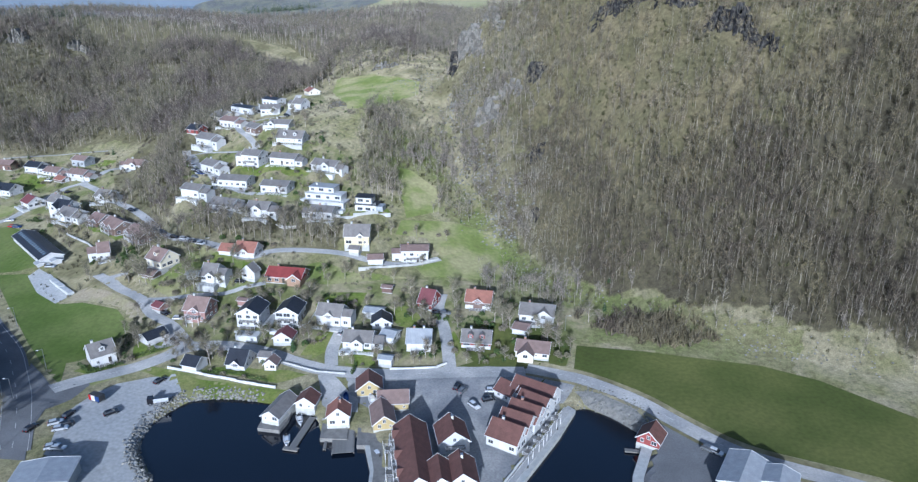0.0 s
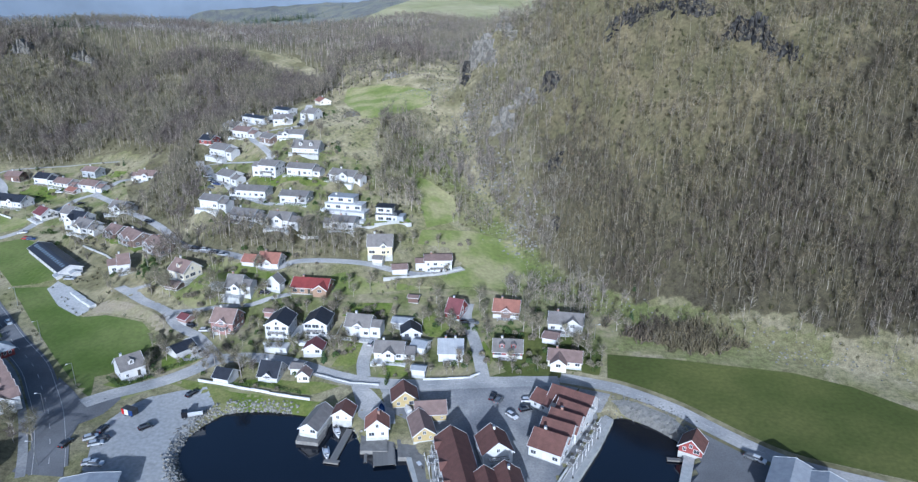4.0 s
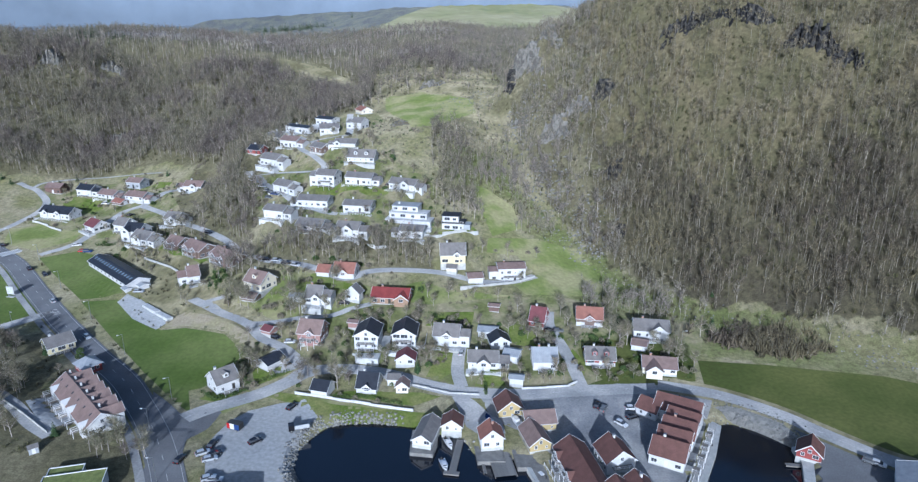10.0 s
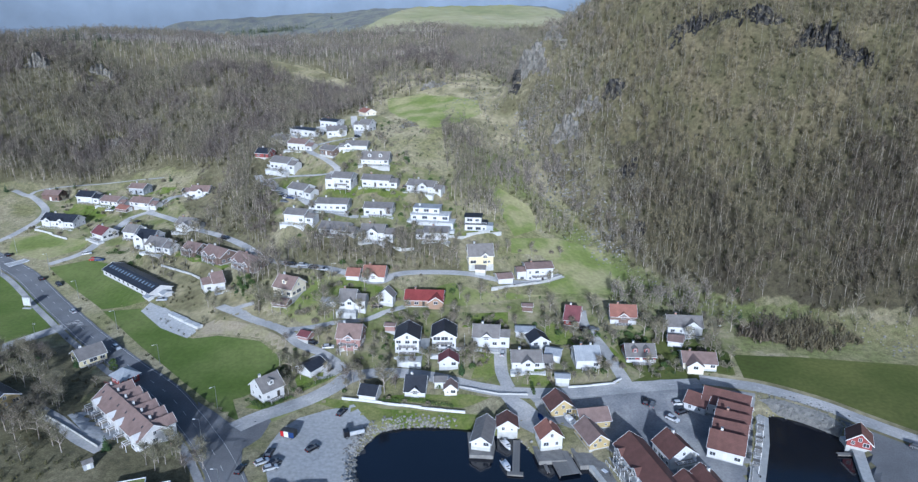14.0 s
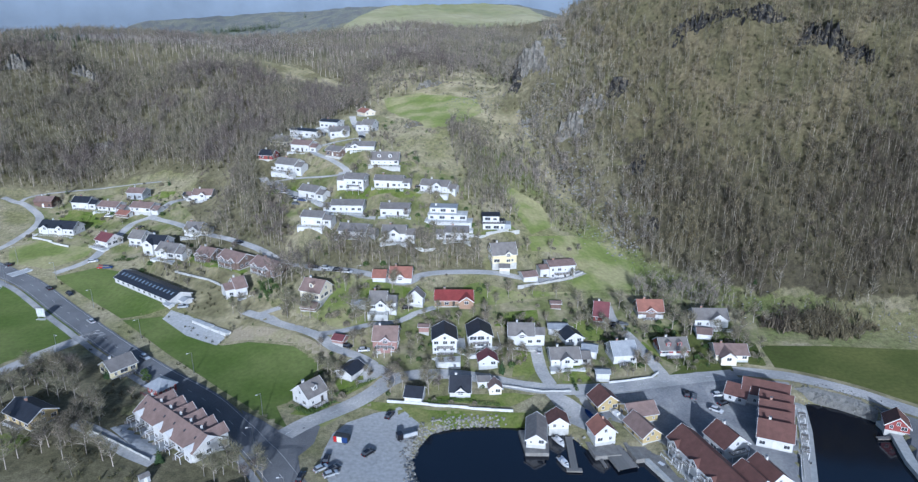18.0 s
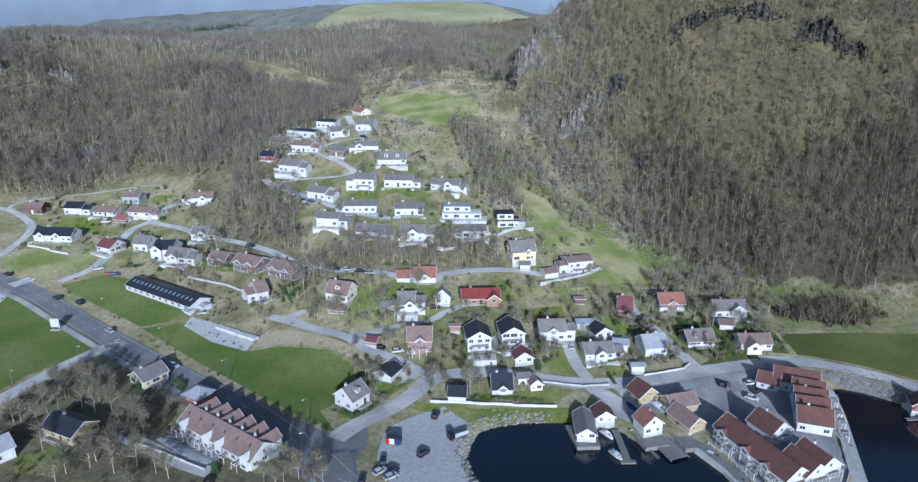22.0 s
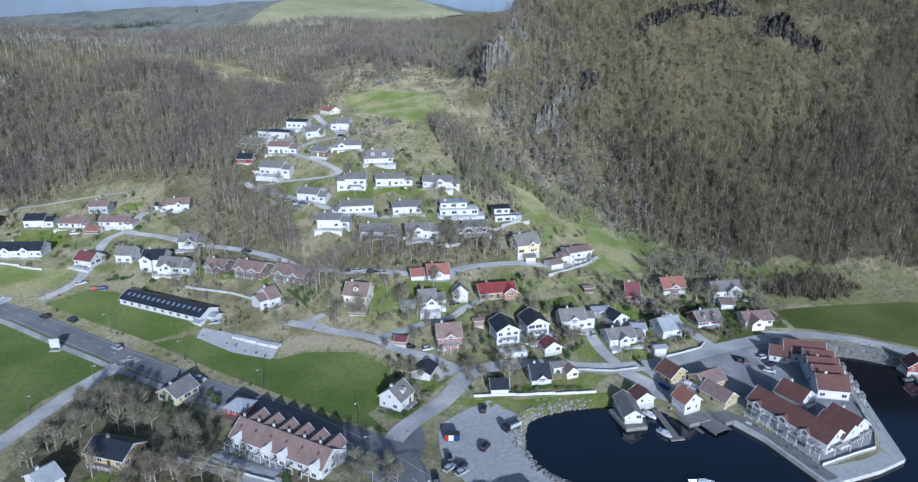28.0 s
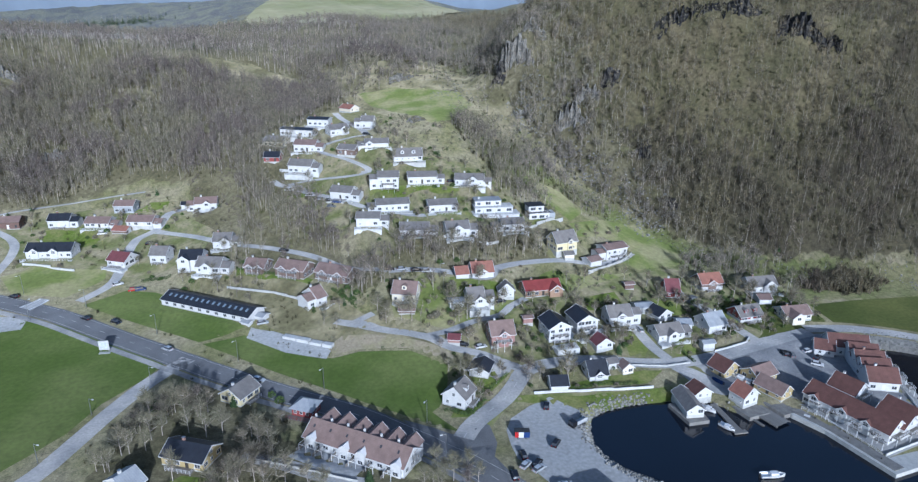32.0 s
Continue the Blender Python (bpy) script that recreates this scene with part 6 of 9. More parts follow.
def pavilion(x, y, z, heading):
    t = new("house")
    t.matrix_basis = pose(x, y, z, 0, 0, heading)
    bm = bmesh.new()
    box(bm, -3.2, 3.2, -3, 3, -1.5, 2.8)
    part("wall", bm, WALLS["red"], t)
    bm = bmesh.new()
    base = [bm.verts.new(p) for p in ((-3.9, -3.7, 2.6), (3.9, -3.7, 2.6), (3.9, 3.7, 2.6), (-3.9, 3.7, 2.6))]
    a, b = bm.verts.new((-0.8, 0, 4.9)), bm.verts.new((0.8, 0, 4.9))
    for f in ((base[0], base[1], b, a), (base[1], base[2], b), (base[2], base[3], a, b), (base[3], base[0], a), base[::-1]):
        bm.faces.new(f)
    part("roof", bm, ROOFS["pale"], t)
    bm = bmesh.new()
    box(bm, -4.2, 3.4, -5.2, -3.02, -0.2, 0.1)
    dk = part("balcony", bm, DECKING, t)
    bm = bmesh.new()
    rails(bm, -4.1, 3.3, -5.1, -5.1, 0.1)
    part("railing", bm, WALLS["red"], dk)
    for u in (-2, 0, 2):
        add_window(t, "single", pose(u, -3, 0.9))
        add_window(t, "single", pose(3.2, u * 0.8, 0.9, 0, 0, 90))
    tagged(t, "small red house with hipped pale grey roof", "house")


def road_terrace(x, y, z, heading, L, W, ridge, pitch):
    """The long terrace with six gables to the road and patios to the wood."""
    t = house(x, y, z, heading, L, W, ridge, pitch, "white", "brown", "long white terrace with pale red roof and six roadside gables", chimney=0, category="terraced house", name="terraced_house", windows=True)
    k = math.tan(radians(pitch))
    eave = ridge - 0.2 - W / 2 * k
    turn = Matrix.Rotation(radians(180), 4, "Z")
    for n in range(6):
        cx = (n + 0.5) / 6 * L - L / 2
        gw = 4.4
        gk = math.tan(radians(40))
        ge = ridge - 0.25 - gw / 2 * gk
        depth = W / 2 + 1.6
        bm = bmesh.new()
        prism(bm, [(cx - gw / 2, -0.3), (cx + gw / 2, -0.3), (cx + gw / 2, ge), (cx, ge + gw / 2 * gk), (cx - gw / 2, ge)], -depth, -0.2)
        bmesh.ops.recalc_face_normals(bm, faces=bm.faces)
        bm.transform(turn)
        part("road_gable", bm, WALLS["white"], t)
        m = turn @ Matrix.Translation((cx, -depth / 2, 0)) @ Matrix.Rotation(radians(90), 4, "Z")
        bm = bmesh.new()
        gable_roof(bm, depth, gw, ge, 40, 0.3, 0.35, 0.18)
        bm.transform(m)
        g = part("gable_roof", bm, ROOFS["brown"], t)
        bm = bmesh.new()
        barge(bm, depth, gw, ge, 40, -1, 0.3, 0.35)
        bm.transform(m)
        part("bargeboard", bm, TRIM, g)
        bm = bmesh.new()
        box(bm, -cx - 2.55, -cx - 2.05, 0.9, 1.4, ridge - 1.5, ridge + 0.35)
        part("chimney", bm, RENDERED, g)
        # patio wall, pergola beams and a small gable over each terrace door
        bm = bmesh.new()
        box(bm, cx - 2.72, cx - 2.6, -W / 2 - 3.4, -W / 2 - 0.1, -1.2, 1.3)
        part("patio_wall", bm, DECKING, t)
        bm = bmesh.new()
        box(bm, cx - 2.55, cx + 2.6, -W / 2 - 3.3, -W / 2 - 0.12, -1.0, -0.12)
        part("patio", bm, CONCRETE if n % 2 else DECKING, t)
        for q in range(3):
            bm = bmesh.new()
            box(bm, cx - 2.2 + q * 1.1, cx - 2.12 + q * 1.1, -W / 2 - 2.9, -W / 2 - 0.05, 2.353, 2.47)
            part("pergola_beam", bm, TRIM, t)
        bm = bmesh.new()
        box(bm, cx - 2.3, cx + 0.2, -W / 2 - 2.8, -W / 2 - 2.68, 2.2, 2.35)
        part("pergola_beam", bm, TRIM, t)
        for q in (-2.2, 0.1):
            bm = bmesh.new()
            box(bm, cx + q - 0.06, cx + q + 0.06, -W / 2 - 2.8, -W / 2 - 2.68, -0.8, 2.197)
            part("pergola_post", bm, TRIM, t)
        slope_panel(roof_of(t), "skylight", cx - 0.9, cx - 0.4, 1.6, 2.3, W, eave, pitch, GLASS)
    for n in (0, 2, 3, 5):
        cx = (n + 0.55) / 6 * L - L / 2
        bm = bmesh.new()
        prism(bm, [(cx - 1.5, -0.3), (cx + 1.5, -0.3), (cx + 1.5, eave + 0.4), (cx, eave + 1.5), (cx - 1.5, eave + 0.4)], -W / 2 - 0.7, -W / 4)
        bmesh.ops.recalc_face_normals(bm, faces=bm.faces)
        part("bay", bm, WALLS["white"], t)
        add_window(t, "double", pose(cx, -W / 2 - 0.7, 0.4))


def quay_balconies(t_list):
    """White stairs and balconies on the water side."""
    for hx, hy, hz, hd, L in t_list:
        b = new("balcony_stack")
        b.matrix_basis = pose(hx, hy, hz, 0, 0, hd)
        for lvl in (2.4,):
            bm = bmesh.new()
            box(bm, -L / 2, L / 2, -1.0, 1.0, lvl, lvl + 0.12)
            s = part("slab", bm, DECKING, b)
            bm = bmesh.new()
            rails(bm, -L / 2, L / 2, -0.95, -0.95, lvl + 0.12)
            rails(bm, -L / 2, -L / 2, -0.95, 0.95, lvl + 0.12)
            rails(bm, L / 2, L / 2, -0.95, 0.95, lvl + 0.12)
            part("railing", bm, TRIM, s)
        for u in (-L / 2, L / 2):
            bm = bmesh.new()
            box(bm, u - 0.08, u + 0.08, -1.0, -0.84, 0, 2.4)
            part("post", bm, TRIM, b)
        tagged(b, "white timber balconies on the water side", "balcony", "quayside balconies")


def end_balconies(x, y, z, heading, reach, wide, levels, label):
    """White balconies one above the other on a gable end, on posts with braces."""
    b = new("end_balcony")
    b.matrix_basis = pose(x, y, z, 0, 0, heading)
    for lvl in levels:
        bm = bmesh.new()
        box(bm, 0.04, reach, -wide / 2, wide / 2, lvl, lvl + 0.14)
        slab = part("slab", bm, DECKING, b)
        bm = bmesh.new()
        rails(bm, reach - 0.06, reach - 0.06, -wide / 2 + 0.06, wide / 2 - 0.06, lvl + 0.14)
        for side in (-1, 1):
            rails(bm, 0.1, reach - 0.1, side * (wide / 2 - 0.06), side * (wide / 2 - 0.06), lvl + 0.14)
        part("railing", bm, TRIM, slab)
    for side in (-1, 1):
        bm = bmesh.new()
        box(bm, reach - 0.16, reach - 0.02, side * (wide / 2 - 0.1) - 0.08, side * (wide / 2 - 0.1) + 0.08, -0.4, max(levels))
        part("post", bm, TRIM, b)
    return tagged(b, label, "balcony", "gable balconies")


def gable_end(x, y, heading, L):
    return x + math.cos(radians(heading)) * (L / 2 - 0.25), y + math.sin(radians(heading)) * (L / 2 - 0.25)


for bx, by, bz, bh, bl, bw, bv in ((-11.2, 154.0, 1.9, -81, 27.7, 6.4, (2.5,)), (-4.0, 145.1, 1.9, -82, 9.8, 5.6, (2.5,)), (1.5, 146.9, 1.9, -83, 10.1, 5.6, (2.5,)), (-1.0, 163.9, 1.9, -79, 9.5, 5.8, (2.5,)),
                                   (-75.5, 228.4, 7.9, -96, 10.6, 6.0, (0.1, 2.7)), (-62.2, 230.9, 7.3, -95, 10.4, 6.0, (0.1, 2.7))):
    ex, ey = gable_end(bx, by, bh, bl)
    end_balconies(ex, ey, bz, bh, 1.9, bw, bv, "white timber balcony on a gable end")
for side_y in (-9.0, -2.5, 4.0, 10.0):
    ax, ay = -11.2 + math.cos(radians(-81)) * side_y, 154.0 + math.sin(radians(-81)) * side_y
    end_balconies(ax + 4.5 * math.cos(radians(-171)), ay + 4.5 * math.sin(radians(-171)), 1.9, -171, 1.7, 3.2, (2.5,), "small white balcony over the boardwalk")
long_barn(-191.7, 291.5, 11.0, -45, 42.6, 9.5, 4.6, 22)
terraced_flats(-63.5, 305.0, 28.6, -14)
modern_villa(-42.5, 301.5, 27.6, -10)
low_house(-146.1, 156.4, 8.2, 12)
garden_shed(-163.0, 167.5, 35)
pavilion(-170.0, 214.9, 6.2, -40)
road_terrace(-159.3, 189.6, 6.2, -48, 32.9, 9.5, 6.6, 34)


# ---- walls, quays, piers ----
def wall_run(name, pts, tall, thick, mat, label, category="wall", base=-0.6):
    """An upright wall along a line on the ground."""
    p = np.array(pts, float)
    bm = bmesh.new()
    for a, b in zip(p, p[1:]):
        n = max(1, int(np.hypot(*(b - a)) / 5))
        for k in range(n):
            c, d = a + (b - a) * k / n, a + (b - a) * (k + 1) / n
            m = (c + d) / 2
            zz = float(height(*m))
            ang = math.atan2(*(d - c)[::-1])
            L = np.hypot(*(d - c))
            box(bm, -L / 2 - 0.02, L / 2 + 0.02, -thick / 2, thick / 2, base, tall, Matrix.Translation((m[0], m[1], zz)) @ Matrix.Rotation(ang, 4, "Z"))
    me = bpy.data.meshes.new(name)
    bm.to_mesh(me)
    bm.free()
    me.materials.append(mat)
    return tagged(new(name, me), label, category)


def fence(pts, label, tall=1.0, gap=2.0, mat=None):
    f = new("fence")
    p = smooth_line(pts, gap)
    o = p[0]
    f.matrix_basis = pose(o[0], o[1], float(height(*o)))
    post = shared("post", lambda bm: box(bm, -0.05, 0.05, -0.05, 0.05, -0.4, tall), mat or TRIM)
    z0 = float(height(*o))
    bm = bmesh.new()
    for k, (a, b) in enumerate(zip(p, p[1:])):
        q = new("post", post)
        q.parent, q.matrix_basis = f, pose(a[0] - o[0], a[1] - o[1], float(height(*a)) - z0)
        m, ang, L = (a + b) / 2, math.atan2(*(b - a)[::-1]), np.hypot(*(b - a))
        for h in (tall - 0.12, tall * 0.5):
            box(bm, -L / 2, L / 2, -0.03, 0.03, h, h + 0.1, Matrix.Translation((m[0] - o[0], m[1] - o[1], float(height(*m)) - z0)) @ Matrix.Rotation(ang, 4, "Z"))
    part("rail", bm, mat or TRIM, f)
    return tagged(f, label, "fence")


def deck_slab(name, poly, z0, z1, mat, label, category="quay"):
    """A flat-topped block with an outline of its own."""
    bm = bmesh.new()
    a = [bm.verts.new((x, y, z0)) for x, y in poly]
    b = [bm.verts.new((x, y, z1)) for x, y in poly]
    bm.faces.new(a[::-1])
    bm.faces.new(b)
    for k in range(len(a)):
        bm.faces.new([a[k - 1], a[k], b[k], b[k - 1]])
    bmesh.ops.recalc_face_normals(bm, faces=bm.faces)
    me = bpy.data.meshes.new(name)
    bm.to_mesh(me)
    bm.free()
    me.materials.append(mat)
    return tagged(new(name, me), label, category)


def pier(x, y, heading, L, W, z, label, floats=True):
    p = new("pier")
    p.matrix_basis = pose(x, y, 0, 0, 0, heading)
    plank = shared("plank", lambda bm: box(bm, -0.23, 0.23, -W / 2, W / 2, z - 0.07, z), PIER_WOOD)
    for k in range(int(L / 0.5)):
        q = new("plank", plank)
        q.parent, q.matrix_basis = p, pose(-L / 2 + 0.25 + k * 0.5, rng.uniform(-0.03, 0.03), rng.uniform(-0.012, 0.012))
    for s in (-1, 1):
        bm = bmesh.new()
        box(bm, -L / 2, L / 2, s * W / 2 - 0.12 - 0.02 * s, s * W / 2 + 0.12, z - 0.4, z - 0.075)
        part("beam", bm, DECKING, p)
    n = max(2, int(L / 4))
    for k in range(n):
        for s in (-1, 1):
            bm = bmesh.new()
            cx = -L / 2 + (k + 0.5) * L / n
            box(bm, cx - 0.12, cx + 0.12, s * (W / 2 - 0.2) - 0.12, s * (W / 2 - 0.2) + 0.12, -2.5, z + (0.0 if floats else 0.5) - 0.41)
            part("pile", bm, DARK_TRIM, p)
    return tagged(p, label, "pier")


def ring_bollard(x, y, z):
    b = new("bollard", shared("bollard", lambda bm: bmesh.ops.create_cone(bm, cap_ends=True, segments=10, radius1=0.18, radius2=0.22, depth=0.5, matrix=Matrix.Translation((0, 0, 0.25))), DARK_TRIM))
    b.matrix_basis = pose(x, y, z)
    return tagged(b, "black iron mooring bollard on the quay", "bollard")


def stones(name, lines, count, label, size=(0.45, 1.1), spread=2.0, seed=3, mat=STONE):
    """Loose blocks tipped along a shore."""
    r = np.random.default_rng(seed)
    ico = [(0, 0, 1), (0.9, 0, 0.3), (0.28, 0.85, 0.35), (-0.72, 0.53, 0.3), (-0.72, -0.53, 0.35), (0.28, -0.85, 0.3), (0.7, 0.5, -0.5), (-0.3, 0.8, -0.5), (-0.8, 0, -0.5), (-0.3, -0.8, -0.5), (0.7, -0.5, -0.5)]
    tri = [(0, 1, 2), (0, 2, 3), (0, 3, 4), (0, 4, 5), (0, 5, 1), (1, 6, 2), (2, 7, 3), (3, 8, 4), (4, 9, 5), (5, 10, 1), (2, 6, 7), (3, 7, 8), (4, 8, 9), (5, 9, 10), (1, 10, 6)]
    base = np.array(ico)
    p = np.vstack([smooth_line(l, 0.8) for l in lines])
    at = p[r.integers(0, len(p), count)] + r.normal(0, spread * 0.5, (count, 2))
    z = np.maximum(height(at[:, 0], at[:, 1]), -0.7)
    v, f = [], []
    for k in range(count):
        s = r.uniform(*size) * 0.5
        q = base * (1 + r.uniform(-0.25, 0.25, base.shape)) * s * np.array((1, r.uniform(0.7, 1.2), r.uniform(0.55, 0.9)))
        a = r.uniform(0, 6.28)
        c, d = math.cos(a), math.sin(a)
        q = np.stack([q[:, 0] * c - q[:, 1] * d, q[:, 0] * d + q[:, 1] * c, q[:, 2]], -1)
        f += [(i + len(v), j + len(v), m + len(v)) for i, j, m in tri]
        v += list(q + (at[k, 0], at[k, 1], z[k] + s * 0.2))
    return tagged(mesh_object(name, v, f, mat), label, "stones", kind="stuff")


CRAG_SPOTS = []


def crag(x, y, wide, tall, mat, seed, facing=-125, clear=0.3):
    """A fractured rock face that stands out of the slope: columns, clefts and grassy ledges."""
    r = random.Random(seed)
    a = radians(facing)
    out, along = Vector((math.cos(a), math.sin(a))), Vector((-math.sin(a), math.cos(a)))
    nu, nv = max(14, int(wide * 2.6)), 12
    z0 = float(height(x, y))
    v, f = [], []
    jump, rise, hold = [], [], 0.0
    for k in range(nu + 1):
        if k % 3 == 0 or r.random() < 0.3:
            hold = r.uniform(-1.8, 1.4)
        jump.append(hold + r.uniform(-0.4, 0.4))
        rise.append(max(0.1, 1 - abs(2 * k / nu - 1) ** 2.4) * r.uniform(0.5, 1.15))
    for k in range(nu + 1):
        u = -wide + 2 * wide * k / nu
        bx, by = x + along.x * u + out.x * jump[k], y + along.y * u + out.y * jump[k]
        gz = z0 + (0.45 if mat == PALE_CRAG else 0.8) * (float(height(bx, by)) - z0)
        ledge = r.randint(2, 4)
        for q in range(nv + 1):
            t = q / nv
            back = 0.75 * math.floor(t * ledge) + r.uniform(-0.35, 0.35) if q < nv else tall * rise[k] * 0.9 + 3.0
            hz = gz - 1.5 + (tall * rise[k] + 1.5) * min(1.0, t * 1.08) + r.uniform(-0.3, 0.3)
            v.append((bx - out.x * back - x + r.uniform(-0.3, 0.3), by - out.y * back - y + r.uniform(-0.3, 0.3), hz - z0 - (0.6 if q == nv else 0)))
            if k and q:
                b = k * (nv + 1) + q
                f.append((b - nv - 2, b - 1, b, b - nv - 1))
    CRAG_SPOTS.append((x + out.x * tall * 0.5, y + out.y * tall * 0.5, wide * clear))
    ob = mesh_object("crag", v, f, [mat, MOSS_SLOPE])
    for poly in ob.data.polygons:
        if abs(poly.normal.z) > 0.62 and r.random() < 0.8:
            poly.material_index = 1
    ob.location = (x, y, z0)
    return tagged(ob, "bare grey rock face among the trees" if mat == PALE_CRAG else "mountain crag with overhang shade put into its dark colour", "crag")


# ---- vehicles and boats ----
CAR_PAINT = {c: material(c + "_car_paint", v, 0.25, 0.2, vary=0.05, spec=0.6) for c, v in
             {"white": (0.75, 0.75, 0.75), "black": (0.02, 0.02, 0.024), "grey": (0.18, 0.19, 0.2), "blue": (0.03, 0.06, 0.18), "red": (0.45, 0.03, 0.03), "silver": (0.5, 0.52, 0.54)}.items()}
TYRE = material("tyre_rubber", (0.02, 0.02, 0.02), 0.85)
TARP = material("dark_tarpaulin", (0.05, 0.05, 0.05), 0.7, vary=0.3, bump=0.4)


def car_body(bm, L, W, shell):
    """Lower body or glazed cabin as a lofted profile."""
    if shell == "body":
        prof = [(-L / 2, 0.35), (-L / 2 + 0.05, 0.75), (-L / 2 + 0.3, 0.92), (L * 0.2, 0.95), (L / 2 - 0.25, 0.78), (L / 2, 0.6), (L / 2, 0.35)]
    else:
        prof = [(-L / 2 + 0.15, 0.9), (-L / 2 + 0.55, 1.42), (0.35, 1.46), (L * 0.26, 0.93)]
    inset = 0.0 if shell == "body" else 0.12
    cols = []
    for y, s in ((-W / 2 + inset, 1), (W / 2 - inset, 1)):
        cols.append([bm.verts.new((x, y * (0.86 if (shell != "body" and z > 1.2) else 1), z)) for x, z in prof])
    bm.faces.new(cols[0])
    bm.faces.new(cols[1][::-1])
    for k in range(len(prof)):
        bm.faces.new([cols[0][k - 1], cols[1][k - 1], cols[1][k], cols[0][k]])
    bmesh.ops.recalc_face_normals(bm, faces=bm.faces)


def wheel(parent, x, y, r=0.32, w=0.2):
    bm = bmesh.new()
    bmesh.ops.create_cone(bm, cap_ends=True, segments=14, radius1=r, radius2=r, depth=w, matrix=Matrix.Translation((x, y, r)) @ Matrix.Rotation(radians(90), 4, "X"))
    t = part("wheel", bm, TYRE, parent)
    bm = bmesh.new()
    bmesh.ops.create_cone(bm, cap_ends=True, segments=10, radius1=r * 0.6, radius2=r * 0.6, depth=w + 0.03, matrix=Matrix.Translation((x, y, r)) @ Matrix.Rotation(radians(90), 4, "X"))
    part("rim", bm, METAL, t)


CARS = {}


def car(x, y, heading, paint="white"):
    z = float(height(x, y)) + 0.14
    if paint in CARS:
        return copy_thing(CARS[paint], pose(x, y, z, 0, 0, heading))
    c = new("car")
    c.matrix_basis = pose(x, y, z, 0, 0, heading)
    L, W = 4.3, 1.78
    bm = bmesh.new()
    car_body(bm, L, W, "body")
    part("body", bm, CAR_PAINT[paint], c)
    bm = bmesh.new()
    car_body(bm, L, W, "cabin")
    part("cabin_glass", bm, GLASS, c)
    bm = bmesh.new()
    box(bm, -1.5, 0.3, -0.62, 0.62, 1.42, 1.5)
    part("roof_panel", bm, CAR_PAINT[paint], c)
    for u in (-1.35, 1.35):
        for s in (-0.82, 0.82):
            wheel(c, u, s)
    for s in (-0.6, 0.6):
        bm = bmesh.new()
        box(bm, L / 2 - 0.08, L / 2 + 0.03, s - 0.18, s + 0.18, 0.58, 0.72)
        part("headlight", bm, SOLAR, c)
        bm = bmesh.new()
        box(bm, -L / 2 - 0.03, -L / 2 + 0.08, s - 0.15, s + 0.15, 0.65, 0.8)
        part("tail_light", bm, CAR_PAINT["red"], c)
    CARS[paint] = c
    return tagged(c, paint + " passenger car parked or standing on asphalt", "car", "cars")


def hull(bm, L, W, h):
    st = []
    for k in range(7):
        u = k / 6
        w = W / 2 * (1 - max(0, (u - 0.45) / 0.55) ** 2.2) * (0.92 if k == 0 else 1)
        x, sheer = -L / 2 + L * u, h * (1 + 0.25 * u * u)
        st.append([bm.verts.new(p) for p in ((x, -w, sheer), (x, -w * 0.75, 0.0), (x + (0.02 if k < 6 else -0.2), 0, -0.3), (x, w * 0.75, 0.0), (x, w, sheer), (x, w * 0.82, sheer), (x, w * 0.6, h * 0.35), (x, -w * 0.6, h * 0.35), (x, -w * 0.82, sheer))])
    for a, b in zip(st, st[1:]):
        for q in range(9):
            bm.faces.new([a[q - 1], a[q], b[q], b[q - 1]])
    bm.faces.new(st[0][::-1])
    bmesh.ops.remove_doubles(bm, verts=bm.verts, dist=0.01)
    bmesh.ops.recalc_face_normals(bm, faces=bm.faces)


def boat(x, y, z, heading, L=5.5, W=2.0, cabin=True, paint="white", label="white motor boat moored at the pier"):
    b = new("boat")
    b.matrix_basis = pose(x, y, z, 0, 0, heading)
    bm = bmesh.new()
    hull(bm, L, W, 0.75)
    part("hull", bm, CAR_PAINT[paint], b)
    if cabin:
        bm = bmesh.new()
        prism(bm, [(-W * 0.33, 0.3), (W * 0.33, 0.3), (W * 0.28, 1.35), (-W * 0.28, 1.35)], -L * 0.12, L * 0.2)
        bm.transform(Matrix.Rotation(radians(-90), 4, "Z"))
        bmesh.ops.recalc_face_normals(bm, faces=bm.faces)
        cb = part("cabin", bm, CAR_PAINT["white"], b)
        bm = bmesh.new()
        box(bm, L * 0.19, L * 0.21, -W * 0.27, W * 0.27, 0.85, 1.3)
        part("windscreen", bm, GLASS, cb)
    bm = bmesh.new()
    box(bm, -L / 2 - 0.35, -L / 2 + 0.05, -0.2, 0.2, -0.3, 1.0)
    part("outboard_motor", bm, DARK_TRIM, b)
    return tagged(b, label, "boat")


